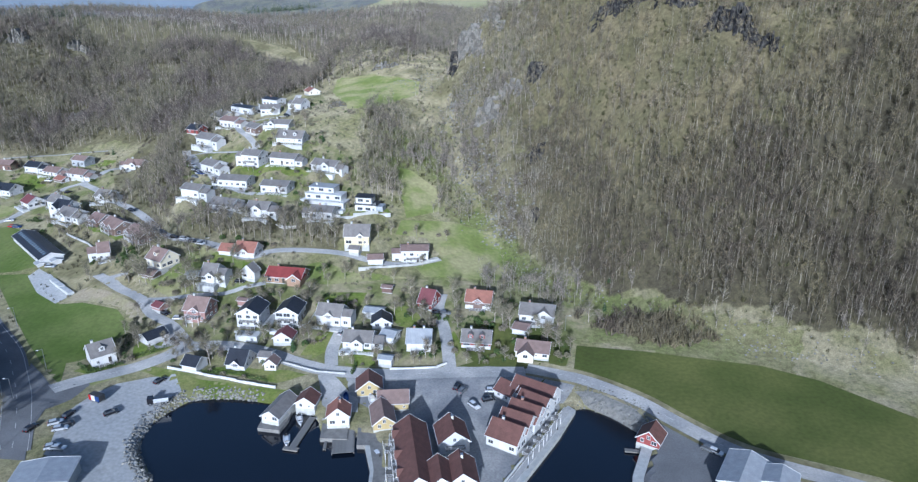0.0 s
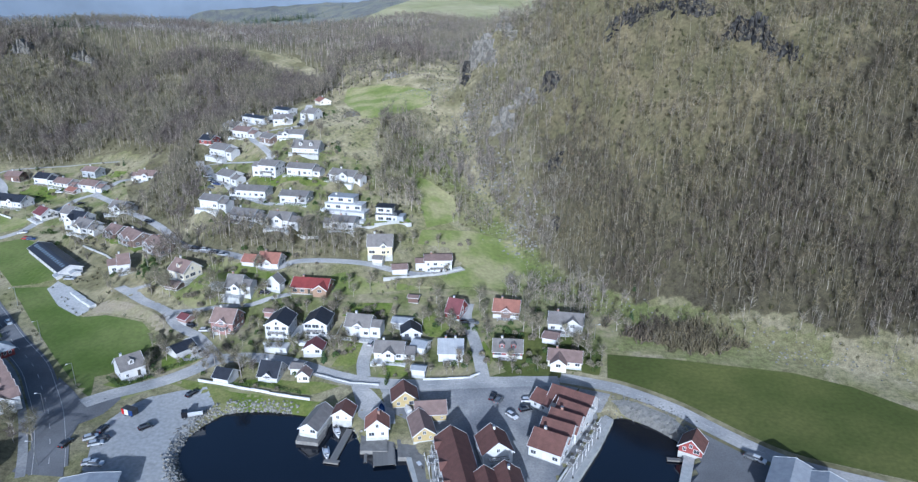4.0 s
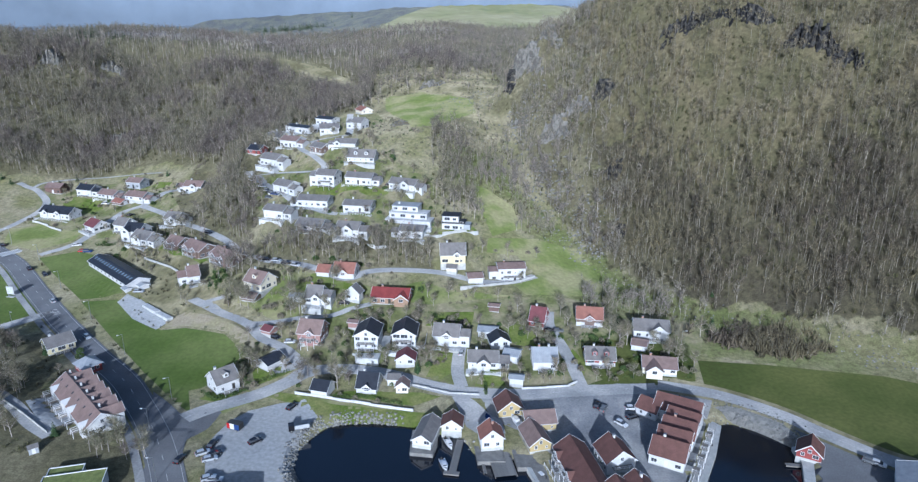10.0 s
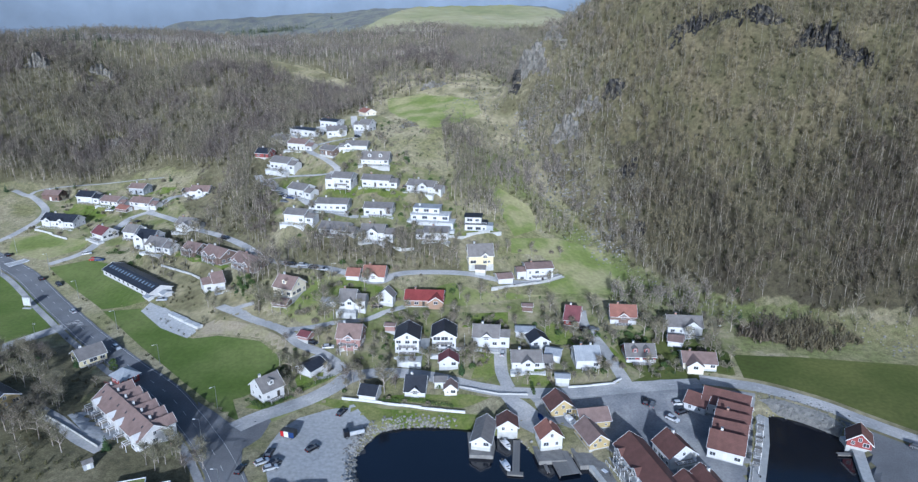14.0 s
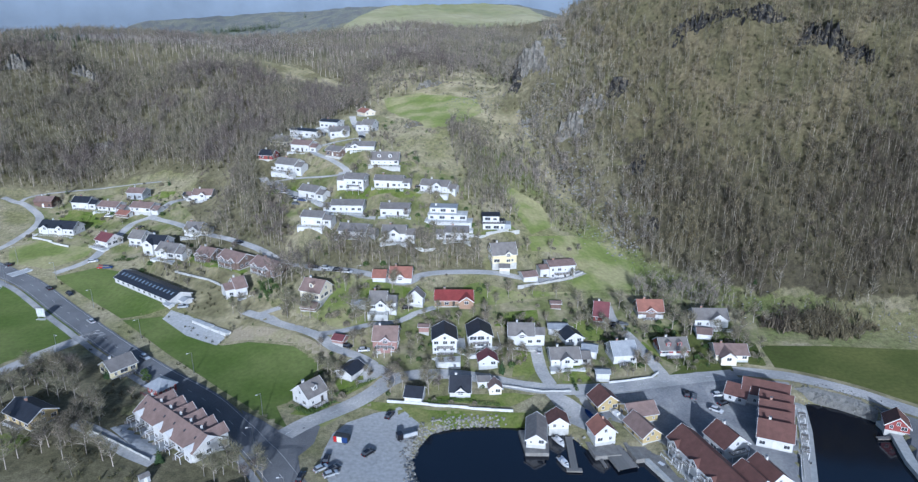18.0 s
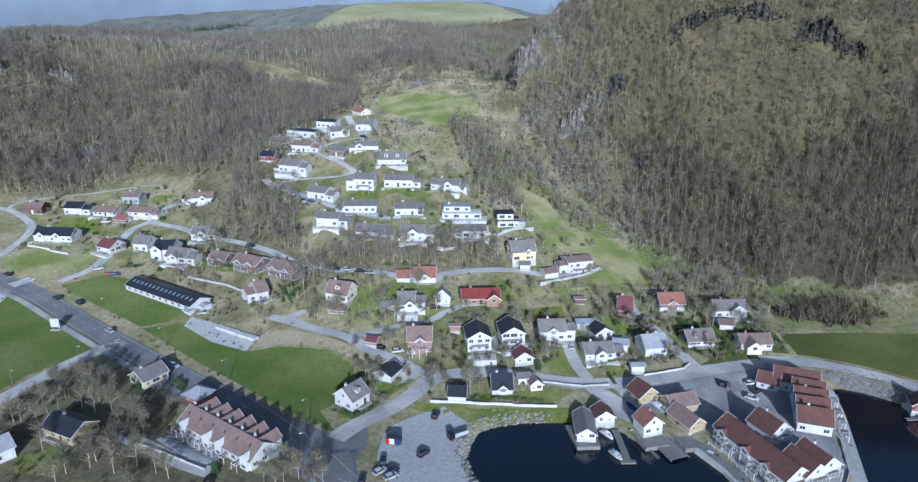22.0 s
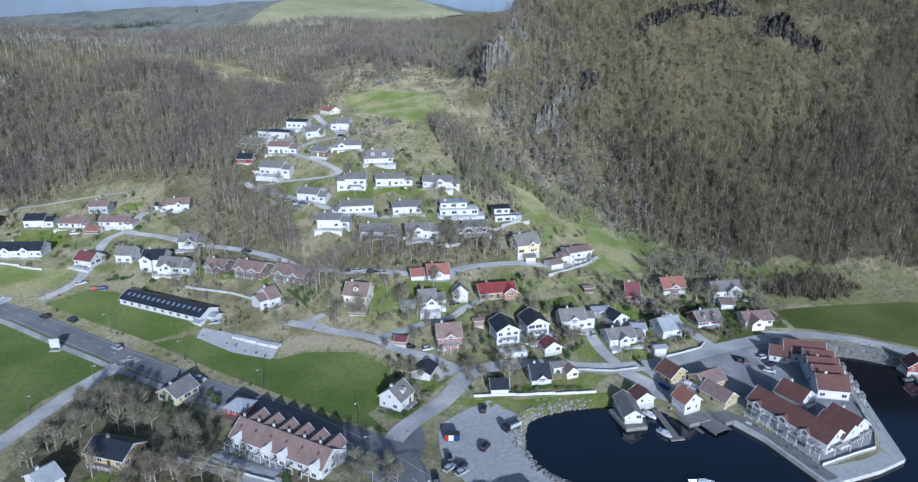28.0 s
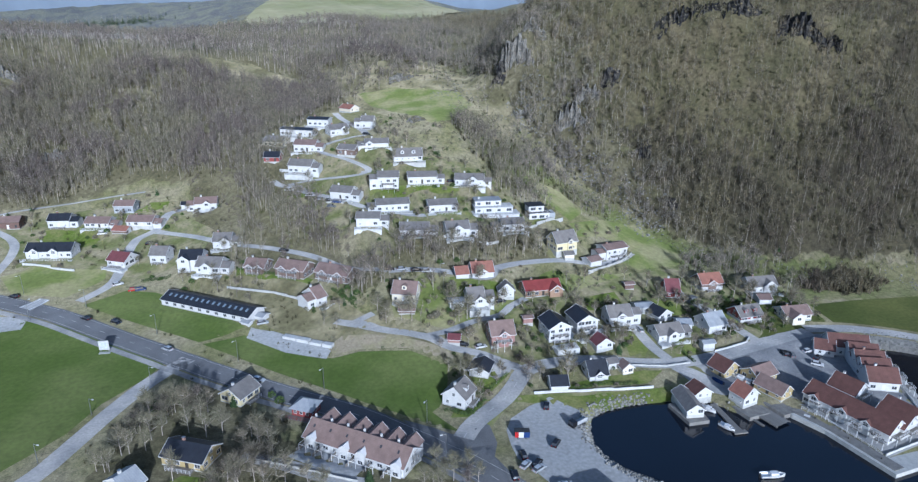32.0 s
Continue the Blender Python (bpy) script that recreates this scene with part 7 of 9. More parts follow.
def lamp_post(x, y, tall, turn):
    p = new("street_lamp")
    p.matrix_basis = pose(x, y, float(height(x, y)), 0, 0, turn)
    bm = bmesh.new()
    bmesh.ops.create_cone(bm, cap_ends=True, segments=8, radius1=0.11, radius2=0.06, depth=tall + 0.5, matrix=Matrix.Translation((0, 0, tall / 2 - 0.25)))
    part("pole", bm, METAL, p)
    bm = bmesh.new()
    box(bm, -0.05, 1.3, -0.04, 0.04, tall - 0.06, tall + 0.03)
    arm = part("arm", bm, METAL, p)
    bm = bmesh.new()
    box(bm, 1.1, 1.8, -0.16, 0.16, tall - 0.02, tall + 0.12)
    part("lamp_head", bm, TRIM, arm)
    return tagged(p, "tall grey steel street lamp beside the road", "street lamp", "street lamps")


def billboard(x, y, heading):
    b = new("billboard")
    b.matrix_basis = pose(x, y, float(height(x, y)), 0, 0, heading)
    bm = bmesh.new()
    box(bm, -1.7, 1.7, -0.08, 0.08, 1.1, 4.6)
    pn = part("panel", bm, CONCRETE, b)
    bm = bmesh.new()
    box(bm, -1.3, 1.3, -0.11, -0.085, 1.5, 4.2)
    part("poster", bm, material("faded_grey_print", (0.42, 0.45, 0.47), 0.6, vary=0.5, scale=1.2), pn)
    for s in (-1.3, 1.3):
        bm = bmesh.new()
        box(bm, s - 0.08, s + 0.08, 0.1, 0.26, -0.5, 4.3)
        part("post", bm, METAL, b)
    bm = bmesh.new()
    box(bm, -1.9, 1.9, -0.9, 0.6, -0.3, 0.12)
    part("plinth", bm, CONCRETE, b)
    return tagged(b, "white roadside billboard standing in the meadow", "billboard")


def poster_trailer(x, y, heading):
    t = new("trailer")
    t.matrix_basis = pose(x, y, float(height(x, y)) + 0.08, 0, 0, heading)
    bm = bmesh.new()
    box(bm, -2.2, 2.2, -1.1, 1.1, 0.55, 2.5)
    part("cover", bm, TARP, t)
    for k, (c, x0, x1) in enumerate((("red", -2.2, -1.1), ("white", -1.1, 0.4), ("blue", 0.4, 2.2))):
        bm = bmesh.new()
        box(bm, x0 + 0.004 * k, x1 - 0.004, -1.16, -1.11, 0.6, 2.45)
        part("banner", bm, CAR_PAINT[c], t)
    for u in (-1.2, 1.2):
        wheel(t, u, -0.95)
        wheel(t, u, 0.95)
    return tagged(t, "covered trailer with red, white and blue banner in the car park", "trailer")


def lorry(x, y, heading):
    t = new("truck")
    t.matrix_basis = pose(x, y, float(height(x, y)) + 0.08, 0, 0, heading)
    bm = bmesh.new()
    box(bm, 1.3, 3.0, -1.05, 1.05, 0.5, 2.4)
    cab = part("cab", bm, CAR_PAINT["black"], t)
    bm = bmesh.new()
    box(bm, 2.98, 3.04, -0.95, 0.95, 1.4, 2.2)
    part("windscreen", bm, GLASS, cab)
    bm = bmesh.new()
    box(bm, -3.2, 1.2, -1.1, 1.1, 0.75, 0.95)
    bed = part("bed", bm, METAL, t)
    bm = bmesh.new()
    box(bm, -3.2, 1.2, 1.0, 1.1, 0.96, 2.2)
    box(bm, -3.2, -3.1, -1.1, 0.99, 0.96, 1.6)
    part("side_board", bm, CAR_PAINT["silver"], bed)
    for u in (-2.4, -1.4, 2.2):
        for s in (-0.95, 0.95):
            wheel(t, u, s, 0.42, 0.26)
    return tagged(t, "small dark flatbed truck with grey side boards", "truck")


def hedge(pts, wide, tall, label="low dark green clipped hedge"):
    p = smooth_line(pts, 0.9)
    cv, cf = [], []
    r = random.Random(len(pts) + int(abs(p[0][0])))
    for a in p:
        z = float(height(*a))
        for k in range(26):
            q = np.array((a[0] + r.uniform(-0.6, 0.6), a[1] + r.uniform(-wide / 2, wide / 2), z + r.uniform(0, tall)))
            d, e = [np.array((r.uniform(-1, 1), r.uniform(-1, 1), r.uniform(-1, 1))) * 0.22 for _ in range(2)]
            k0 = len(cv)
            cv += [q - d, q + e, q + d, q - e]
            cf += [(k0, k0 + 1, k0 + 2), (k0, k0 + 2, k0 + 3)]
    ob = mesh_object("hedge", cv, cf, HEDGE)
    return tagged(ob, label, "hedge")


# quays and piers
deck_slab("quay", [(-25.5, 166.5), (-25.9, 163), (-23.2, 152.8), (-22.4, 130.2), (-3.6, 129.8), (7.6, 131), (14.4, 142.2), (30.6, 168.3), (37.6, 181.8), (35.5, 184.5), (27, 170.5), (10, 143), (3, 136.5), (-17, 136.0), (-18, 152.8), (-20, 166.5)], -2.9, 1.35, CONCRETE, "concrete quay edge round the waterfront houses", "quay")
deck_slab("boardwalk", [(-24.9, 165.0), (-22.2, 152.8), (-21.4, 131.4), (-17.6, 131.4), (-18.6, 152.8), (-20.6, 166.0)], 1.354, 1.5, PIER_WOOD, "grey boardwalk along the waterfront terrace", "boardwalk")
deck_slab("boardwalk", [(13.2, 143.5), (28.9, 168.9), (36.4, 182.3), (34.2, 183.4), (26.6, 170.2), (10.8, 145.0)], 1.354, 1.5, PAVING, "pale concrete walk along the quayside houses", "boardwalk")
fence([(-20.9, 164.0), (-18.9, 152.8), (-18.2, 137.5)], "white waterfront railing by the terrace", 1.0, 2.0)
fence([(14.4, 148.5), (26.8, 169.2), (33.8, 182.0)], "white railing beside the quayside houses", 1.0, 2.0)
deck_slab("quay", [(54.2, 170.5), (53.4, 163), (48.2, 151.3), (43.2, 131), (46, 131), (51, 150.5), (56.5, 162.5), (57.5, 170.5)], -2.9, 1.4, CONCRETE, "concrete quay edge by the red boathouse", "quay")
pier(-45.6, 170.5, -101, 16.1, 1.9, 0.6, "long narrow timber pier with end float")
pier(-47.2, 163.0, -11, 4.5, 1.4, 0.62, "short timber float across the pier head")
pier(-32.6, 166.1, -83, 11.2, 6.2, 0.9, "broad timber jetty below the orange-roofed house", False)
pier(-37.9, 166.6, -86, 7.5, 0.7, 0.4, "thin white mooring boom")
deck_slab("platform", [(-58.6, 183.0), (-59.2, 171.8), (-52.4, 170.6), (-51.0, 176), (-50.8, 183)], -2.5, 1.2, PIER_WOOD, "timber platform under the grey-roofed boathouse", "platform")
pier(52.4, 162.9, -8, 7.2, 1.2, 0.7, "short pier beside the red boathouse")
deck_slab("platform", [(-40.5, 178.5), (-39.6, 166.8), (-31.6, 166.6), (-32.4, 178.5)], -2.5, 1.3, PIER_WOOD, "wharf platform under the orange-roofed house", "platform")
deck_slab("platform", [(-29.5, 175.5), (-28.4, 163.6), (-20.5, 163.6), (-21.2, 175.5)], -2.5, 1.4, PIER_WOOD, "timber wharf beside the yellow boatshed", "platform")
deck_slab("slipway", [(-33.0, 180.0), (-31.6, 164.0), (-29.6, 164.0), (-30.2, 180.0)], -2.0, 0.75, DECKING, "old timber slipway with rails", "slipway")
boat(-47.6, 176.5, 0.25, -70, 5.2, 2.0, label="white cabin boat beside the timber pier")
boat(-49.2, 166.4, 0.25, -75, 5.4, 2.0, label="open white boat moored at the pier")
boat(-22.3, 160.8, 0.25, -60, 5.8, 2.0, label="white motor boat at the boardwalk")
boat(-53.8, 143.7, 0.25, -20, 7, 2.4, label="white motor boat out in the basin")
boat(-26.3, 184.6, 2.3, 110, 7.0, 2.5, label="large white boat standing ashore on the slipway")
boat(-23.1, 165.7, 0.2, 20, 3.2, 1.3, False, "red", "small red rowing boat at the wharf")
boat(-35.0, 186.6, 2.1, 100, 4.6, 1.8, False, "blue", "small blue boat ashore behind the wharf house")
for bx, by in ((-21.2, 158.5), (-20.6, 147.0), (-20.2, 136.5), (20.0, 154.0), (30.5, 171.5)):
    ring_bollard(bx, by, 1.5)
stones("shore_stones", [[(-81.8, 147.3), (-89.8, 157.6), (-92.2, 166.9), (-92.5, 178.6), (-89.0, 185.6), (-83.4, 188.4), (-76.3, 189.5), (-63.5, 187.6)], [(-79.2, 151.3), (-88.4, 161.9), (-90.6, 167.0), (-90.7, 175.0), (-87.2, 182.1), (-83.7, 186.7), (-76.1, 187.4), (-68.6, 186.9), (-63.2, 185.6)]], 1500, "grey boulders lining the harbour basin", spread=2.4)
stones("shore_stones", [[(39.5, 191.9), (49.5, 189.6), (57.2, 182.2), (57.9, 174.5)], [(38.5, 186), (42, 185.5), (48, 181.5), (53.5, 175.5), (56, 172)]], 330, "grey boulders and gravel below the field road", (0.25, 0.8), 3.0, 5, SCREE)
stones("shore_stones", [[(-47, 181.5), (-43.6, 177), (-41.5, 171.5)], [(-33.4, 171), (-28, 167.5)]], 160, "boulders between the wharf buildings", seed=6, spread=1.6)
stones("scree", [[(118, 217), (100, 224), (84, 231), (60, 243), (44, 258), (28, 285), (10, 320)], [(150, 205), (125, 214), (104, 220)]], 420, "pale scree and boulders at the foot of the mountain", (0.35, 1.0), 7.0, 8, SCREE)
stones("scree", [[(2, 318), (14, 312), (22, 322), (10, 345), (2, 360)], [(-40, 440), (-25, 455), (-20, 430)]], 420, "pale scree below the cliffs", (0.35, 1.1), 12.0, 9, SCREE)
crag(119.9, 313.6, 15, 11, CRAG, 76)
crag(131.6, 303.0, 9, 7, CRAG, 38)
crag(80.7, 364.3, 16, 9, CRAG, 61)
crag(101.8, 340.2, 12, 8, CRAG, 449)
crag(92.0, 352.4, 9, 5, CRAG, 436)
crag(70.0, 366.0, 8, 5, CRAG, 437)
crag(15.5, 372.0, 11, 13, PALE_CRAG, 66, -128)
crag(27.8, 374.8, 9, 10, PALE_CRAG, 406, -128)
crag(5.0, 425.4, 13, 17, PALE_CRAG, 67, -128)
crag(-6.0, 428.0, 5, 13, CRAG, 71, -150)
crag(18.3, 428.5, 9, 9, PALE_CRAG, 467, -128)
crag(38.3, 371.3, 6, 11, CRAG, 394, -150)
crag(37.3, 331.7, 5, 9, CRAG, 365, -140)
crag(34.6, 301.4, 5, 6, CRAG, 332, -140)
crag(15.8, 506.1, 6, 7, PALE_CRAG, 521)
crag(-2.0, 400.0, 8, 5, PALE_CRAG, 522, -120)
crag(-50.0, 484.0, 10, 5, PALE_CRAG, 523, -90)
crag(-70.0, 396.0, 6, 4, PALE_CRAG, 524, -90)
crag(-328.6, 525.6, 9, 10, PALE_CRAG, 854, -80, 1.0)
crag(-292.0, 540.0, 10, 8, PALE_CRAG, 855, -80, 0.9)
crag(-262.0, 470.0, 8, 6, PALE_CRAG, 856, -80, 0.8)
stones("scree", [[(8, 330), (14, 345), (6, 360), (16, 368)], [(-4, 395), (6, 410), (0, 380)], [(20, 300), (26, 310), (24, 325)]], 620, "lichened boulders under the pale cliffs", (0.5, 1.7), 11.0, 19, SCREE)
deck_slab("terrace", [(-80.0, 222.6), (-79.6, 218.4), (-71.4, 216.9), (-70.6, 221.6)], 3.5, 7.3, RENDERED, "white walled terrace below the modern houses", "terrace")
deck_slab("terrace", [(-68.6, 223.6), (-68.0, 221.2), (-60.4, 222.4), (-60.6, 224.8)], 3.5, 7.2, RENDERED, "white walled terrace below the modern houses", "terrace")
wall_run("quay_wall", [(-17.6, 137.0), (3.4, 137.4), (10.4, 143.6), (19.0, 157.4)], 0.75, 0.22, RENDERED, "low white wall along the quay paving", "wall", -0.4)
wall_run("garden_wall", [(-97.9, 202.2), (-85.0, 198.3), (-72.3, 194.4), (-58.5, 191.0)], 0.9, 0.3, RENDERED, "long white garden wall along the shore", "wall")
wall_run("garden_wall", [(-22.4, 202.0), (-14.1, 202.2), (-6.5, 202.8), (-3.2, 205.0)], 0.8, 0.3, RENDERED, "white garden wall curving along the village road", "wall")
wall_run("garden_wall", [(-95.4, 291.1), (-83.3, 290.2)], 1.2, 0.3, RENDERED, "white retaining wall below a terrace", "wall")
wall_run("garden_wall", [(-80.5, 286.4), (-77.1, 285.0), (-71.3, 285.9)], 1.2, 0.3, RENDERED, "curved white retaining wall on the bank", "wall")
wall_run("garden_wall", [(-69.2, 293.6), (-53.0, 294.2), (-47.3, 295.3), (-30.8, 299.7)], 1.3, 0.35, CONCRETE, "pale retaining wall under the modern house", "wall")
wall_run("garden_wall", [(-149.5, 385.3), (-141.6, 379.1), (-135.4, 373.3)], 1.0, 0.3, RENDERED, "white terrace wall in front of a house", "wall")
wall_run("garden_wall", [(-196.8, 390.2), (-183.3, 375.9)], 0.9, 0.3, RENDERED, "white wall along the lane", "wall")
wall_run("garden_wall", [(-265.5, 360.4), (-254.0, 353.5), (-244.4, 347.5)], 0.9, 0.3, RENDERED, "pale wall above the field", "wall")
wall_run("garden_wall", [(-40.6, 260.5), (-31.0, 262.7), (-20.2, 267.5), (-7.8, 275.2)], 1.0, 0.4, CONCRETE, "grey retaining wall along the steep drive", "wall")
wall_run("garden_wall", [(-59.7, 204.7), (-47.0, 199.4), (-37.0, 198.5)], 0.7, 0.3, CONCRETE, "low stone wall beside the village road", "wall")
wall_run("garden_wall", [(-80.8, 221.6), (-74.9, 219.5)], 1.2, 0.3, RENDERED, "white terrace wall below the modern houses", "wall")
wall_run("garden_wall", [(-185.0, 304.3), (-168.7, 291.8), (-158.6, 281.3)], 0.9, 0.4, CONCRETE, "low concrete wall on the bank behind the barn", "wall")
wall_run("garden_wall", [(-187.5, 194.4), (-175.3, 185.4), (-164.0, 176.3)], 0.8, 0.08, CONCRETE, "pale fence along the lane to the wood", "fence")
for ax, ay, bx, by, tall in ((-169.1, 261.9, -165.2, 258.4, 0.9), (-164.9, 258.0, -161.2, 254.8, 1.15), (-160.8, 254.4, -157.4, 251.5, 0.95), (-157.0, 251.0, -154.2, 248.6, 1.2)):
    wall_run("wrapped_bundle", [(ax, ay), (bx, by)], tall, 2.2, RENDERED, "white wrapped bundle of planks in the gravel yard", "bundle", -0.1)
car(-208.6, 267.5, 130, "silver")
car(-236.8, 302.4, 128, "black")
car(-226.2, 295.5, -50, "black")
car(-264.6, 330.5, 135, "black")
car(-97.5, 194.7, 60, "black")
car(-104.7, 176.3, 40, "black")
car(-116.5, 174.4, 80, "black")
car(-114.5, 169.6, 40, "black")
car(-117.9, 170.0, 30, "silver")
car(-123.1, 166.5, 75, "black")
car(-115.2, 167.4, 20, "silver")
car(-113.1, 159.5, 20, "silver")
car(-181.3, 237.8, -45, "silver")
car(5.7, 181.4, -50, "white")
car(11.6, 190.7, 0, "white")
car(10.4, 185.3, 20, "black")
car(0.4, 191.3, 70, "black")
car(2.2, 189.5, 60, "grey")
car(-123.4, 279.8, -15, "black")
car(-113.5, 274.7, -15, "black")
car(-118.4, 277.9, -15, "silver")
car(-109.6, 272.9, -20, "white")
car(-136.6, 346.4, -25, "silver")
car(-133.6, 341.5, -25, "black")
car(-130.8, 337.9, -25, "blue")
car(-133.6, 337.3, -25, "grey")
car(-140.5, 352.9, -30, "white")
car(-148.5, 363.9, -40, "white")
car(-234.9, 379.8, 0, "white")
car(-226.6, 327.0, 20, "white")
car(-220.4, 319.7, 0, "red")
car(-217.8, 318.9, 0, "blue")
car(-110.6, 232.6, -30, "black")
car(-104.5, 230.4, 0, "white")
car(-86.9, 250.8, 0, "black")
car(-73.2, 337.9, 0, "black")
car(-99.6, 396.9, -50, "black")
car(-7.6, 236.0, 0, "black")
car(-4.3, 236.2, 0, "grey")
car(-41.8, 221.5, 75, "silver")
car(-214.4, 361.9, 60, "black")
car(-159.3, 318.3, -30, "black")
car(-255.9, 400.3, 40, "black")
car(73.5, 159.9, -40, "white")
car(72.0, 161.1, -40, "grey")
car(-111.3, 159.1, 0, "silver")
car(-175.3, 272.0, 0, "silver")
poster_trailer(-112.3, 183.2, -22)
lorry(-93.2, 182.9, 195)
lamp_post(-229.9, 233.9, 5.5, -40)
lamp_post(-213.9, 247.7, 5.5, -40)
lamp_post(-241.2, 214.3, 6, -40)
lamp_post(-186.3, 252.5, 8, 220)
lamp_post(-162.3, 225.5, 8, 220)
lamp_post(-136.7, 198.7, 8, 220)
lamp_post(-211.9, 280.9, 8, 220)
lamp_post(-237.4, 312.4, 8, 220)
lamp_post(-261.5, 333.1, 8, 220)
lamp_post(-256.3, 308.5, 8, 40)
lamp_post(-137.2, 181.5, 7, 180)
lamp_post(-126.4, 157.8, 8, 180)
lamp_post(-103.5, 245.7, 6, 0)
# stands in for a tall white flagpole, built as a street lamp
lamp_post(40.9, 228.5, 6, 0)
lamp_post(-105.6, 268.4, 6, 0)
billboard(-228.7, 273.5, -14)
house(-175.4, 276.6, 10.1, -45, 5.5, 3.6, 3.2, 18, "white", "pale", "small white gabled hut at the end of the barn", chimney=0, windows=False, name="shed", category="shed")
house(-180.7, 273.4, 9.4, -45, 4, 2.4, 3.2, 18, "white", "pale", "small white kiosk beside the gravel yard", chimney=0, windows=False, name="shed", category="shed")
house(-81.9, 238.0, 9.7, -11, 4.2, 2.6, 3.2, 18, "pink", "brown", "small pink garden shed", chimney=0, windows=False, name="shed", category="shed")
house(-27.6, 249.6, 10.4, -11, 4.5, 2.8, 3.2, 18, "timber", "brown", "small open timber shelter", chimney=0, windows=False, name="shed", category="shed")
house(-23.9, 204.9, 4.1, -11, 5, 3.2, 3.2, 18, "white", "pale", "small white hut beside the road", chimney=0, windows=False, name="shed", category="shed")
house(-105.2, 252.4, 14.4, -11, 6, 4.0, 3.4, 18, "white", "pale", "low white annexe beside the villa", chimney=0, windows=False, name="shed", category="shed")
house(-31.2, 234.6, 7.6, -11, 7.5, 5.2, 3.4, 18, "white", "pale", "low white flat annexe", chimney=0, windows=False, name="shed", category="shed")
house(24.6, 226.5, 5.6, -20, 6, 4.0, 3.4, 18, "white", "brown", "low white outbuilding with brown roof", chimney=0, windows=False, name="shed", category="shed")
quay_balconies([(20.2, 157.2, 1.6, 59, 3.0), (23.8, 162.8, 1.6, 59, 3.0), (26.6, 167.6, 1.6, 59, 3.0), (30.2, 173.5, 1.6, 59, 3.0), (-18.6, 158.0, 1.6, -81, 3.0), (-17.4, 148.0, 1.6, -81, 3.0), (-16.3, 140.5, 1.6, -81, 3.0)])
hedge([(-128.6, 203.5), (-122.3, 199.1), (-114.7, 204.5)], 1.2, 1.3)
hedge([(-117.0, 215.9), (-114.5, 208.2), (-102.4, 214.1)], 1.2, 1.3)
hedge([(-85.8, 199.1), (-73.6, 197.4), (-62.6, 194.4)], 1.2, 1.3)
hedge([(-34.8, 198.8), (-34.5, 205.2)], 1.2, 1.3)
hedge([(-217.0, 326.1), (-206.3, 324.0)], 1.2, 1.3)
hedge([(-146.4, 281.6), (-141.0, 266.0)], 1.2, 1.3)
hedge([(-181.9, 317.4), (-174.8, 310.8), (-164.9, 300.9)], 1.2, 1.3)
hedge([(12.0, 231.4), (18.8, 237.1)], 1.2, 1.3)


# ---- trees ----
def tube(v, f, p, q, r0, r1, sides=3):
    """A tapered limb from p to q."""
    p, q = np.array(p), np.array(q)
    d = (q - p) / (np.linalg.norm(q - p) + 1e-9)
    a = np.cross(d, (0.3, 0.9, 0.2))
    a /= np.linalg.norm(a)
    b = np.cross(d, a)
    k = len(v)
    for c, r in ((p, r0), (q, r1)):
        for s in range(sides):
            w = 2 * math.pi * s / sides
            v.append(c + r * (math.cos(w) * a + math.sin(w) * b))
    for s in range(sides):
        t = (s + 1) % sides
        f.append((k + s, k + t, k + sides + t))
        f.append((k + s, k + sides + t, k + sides + s))


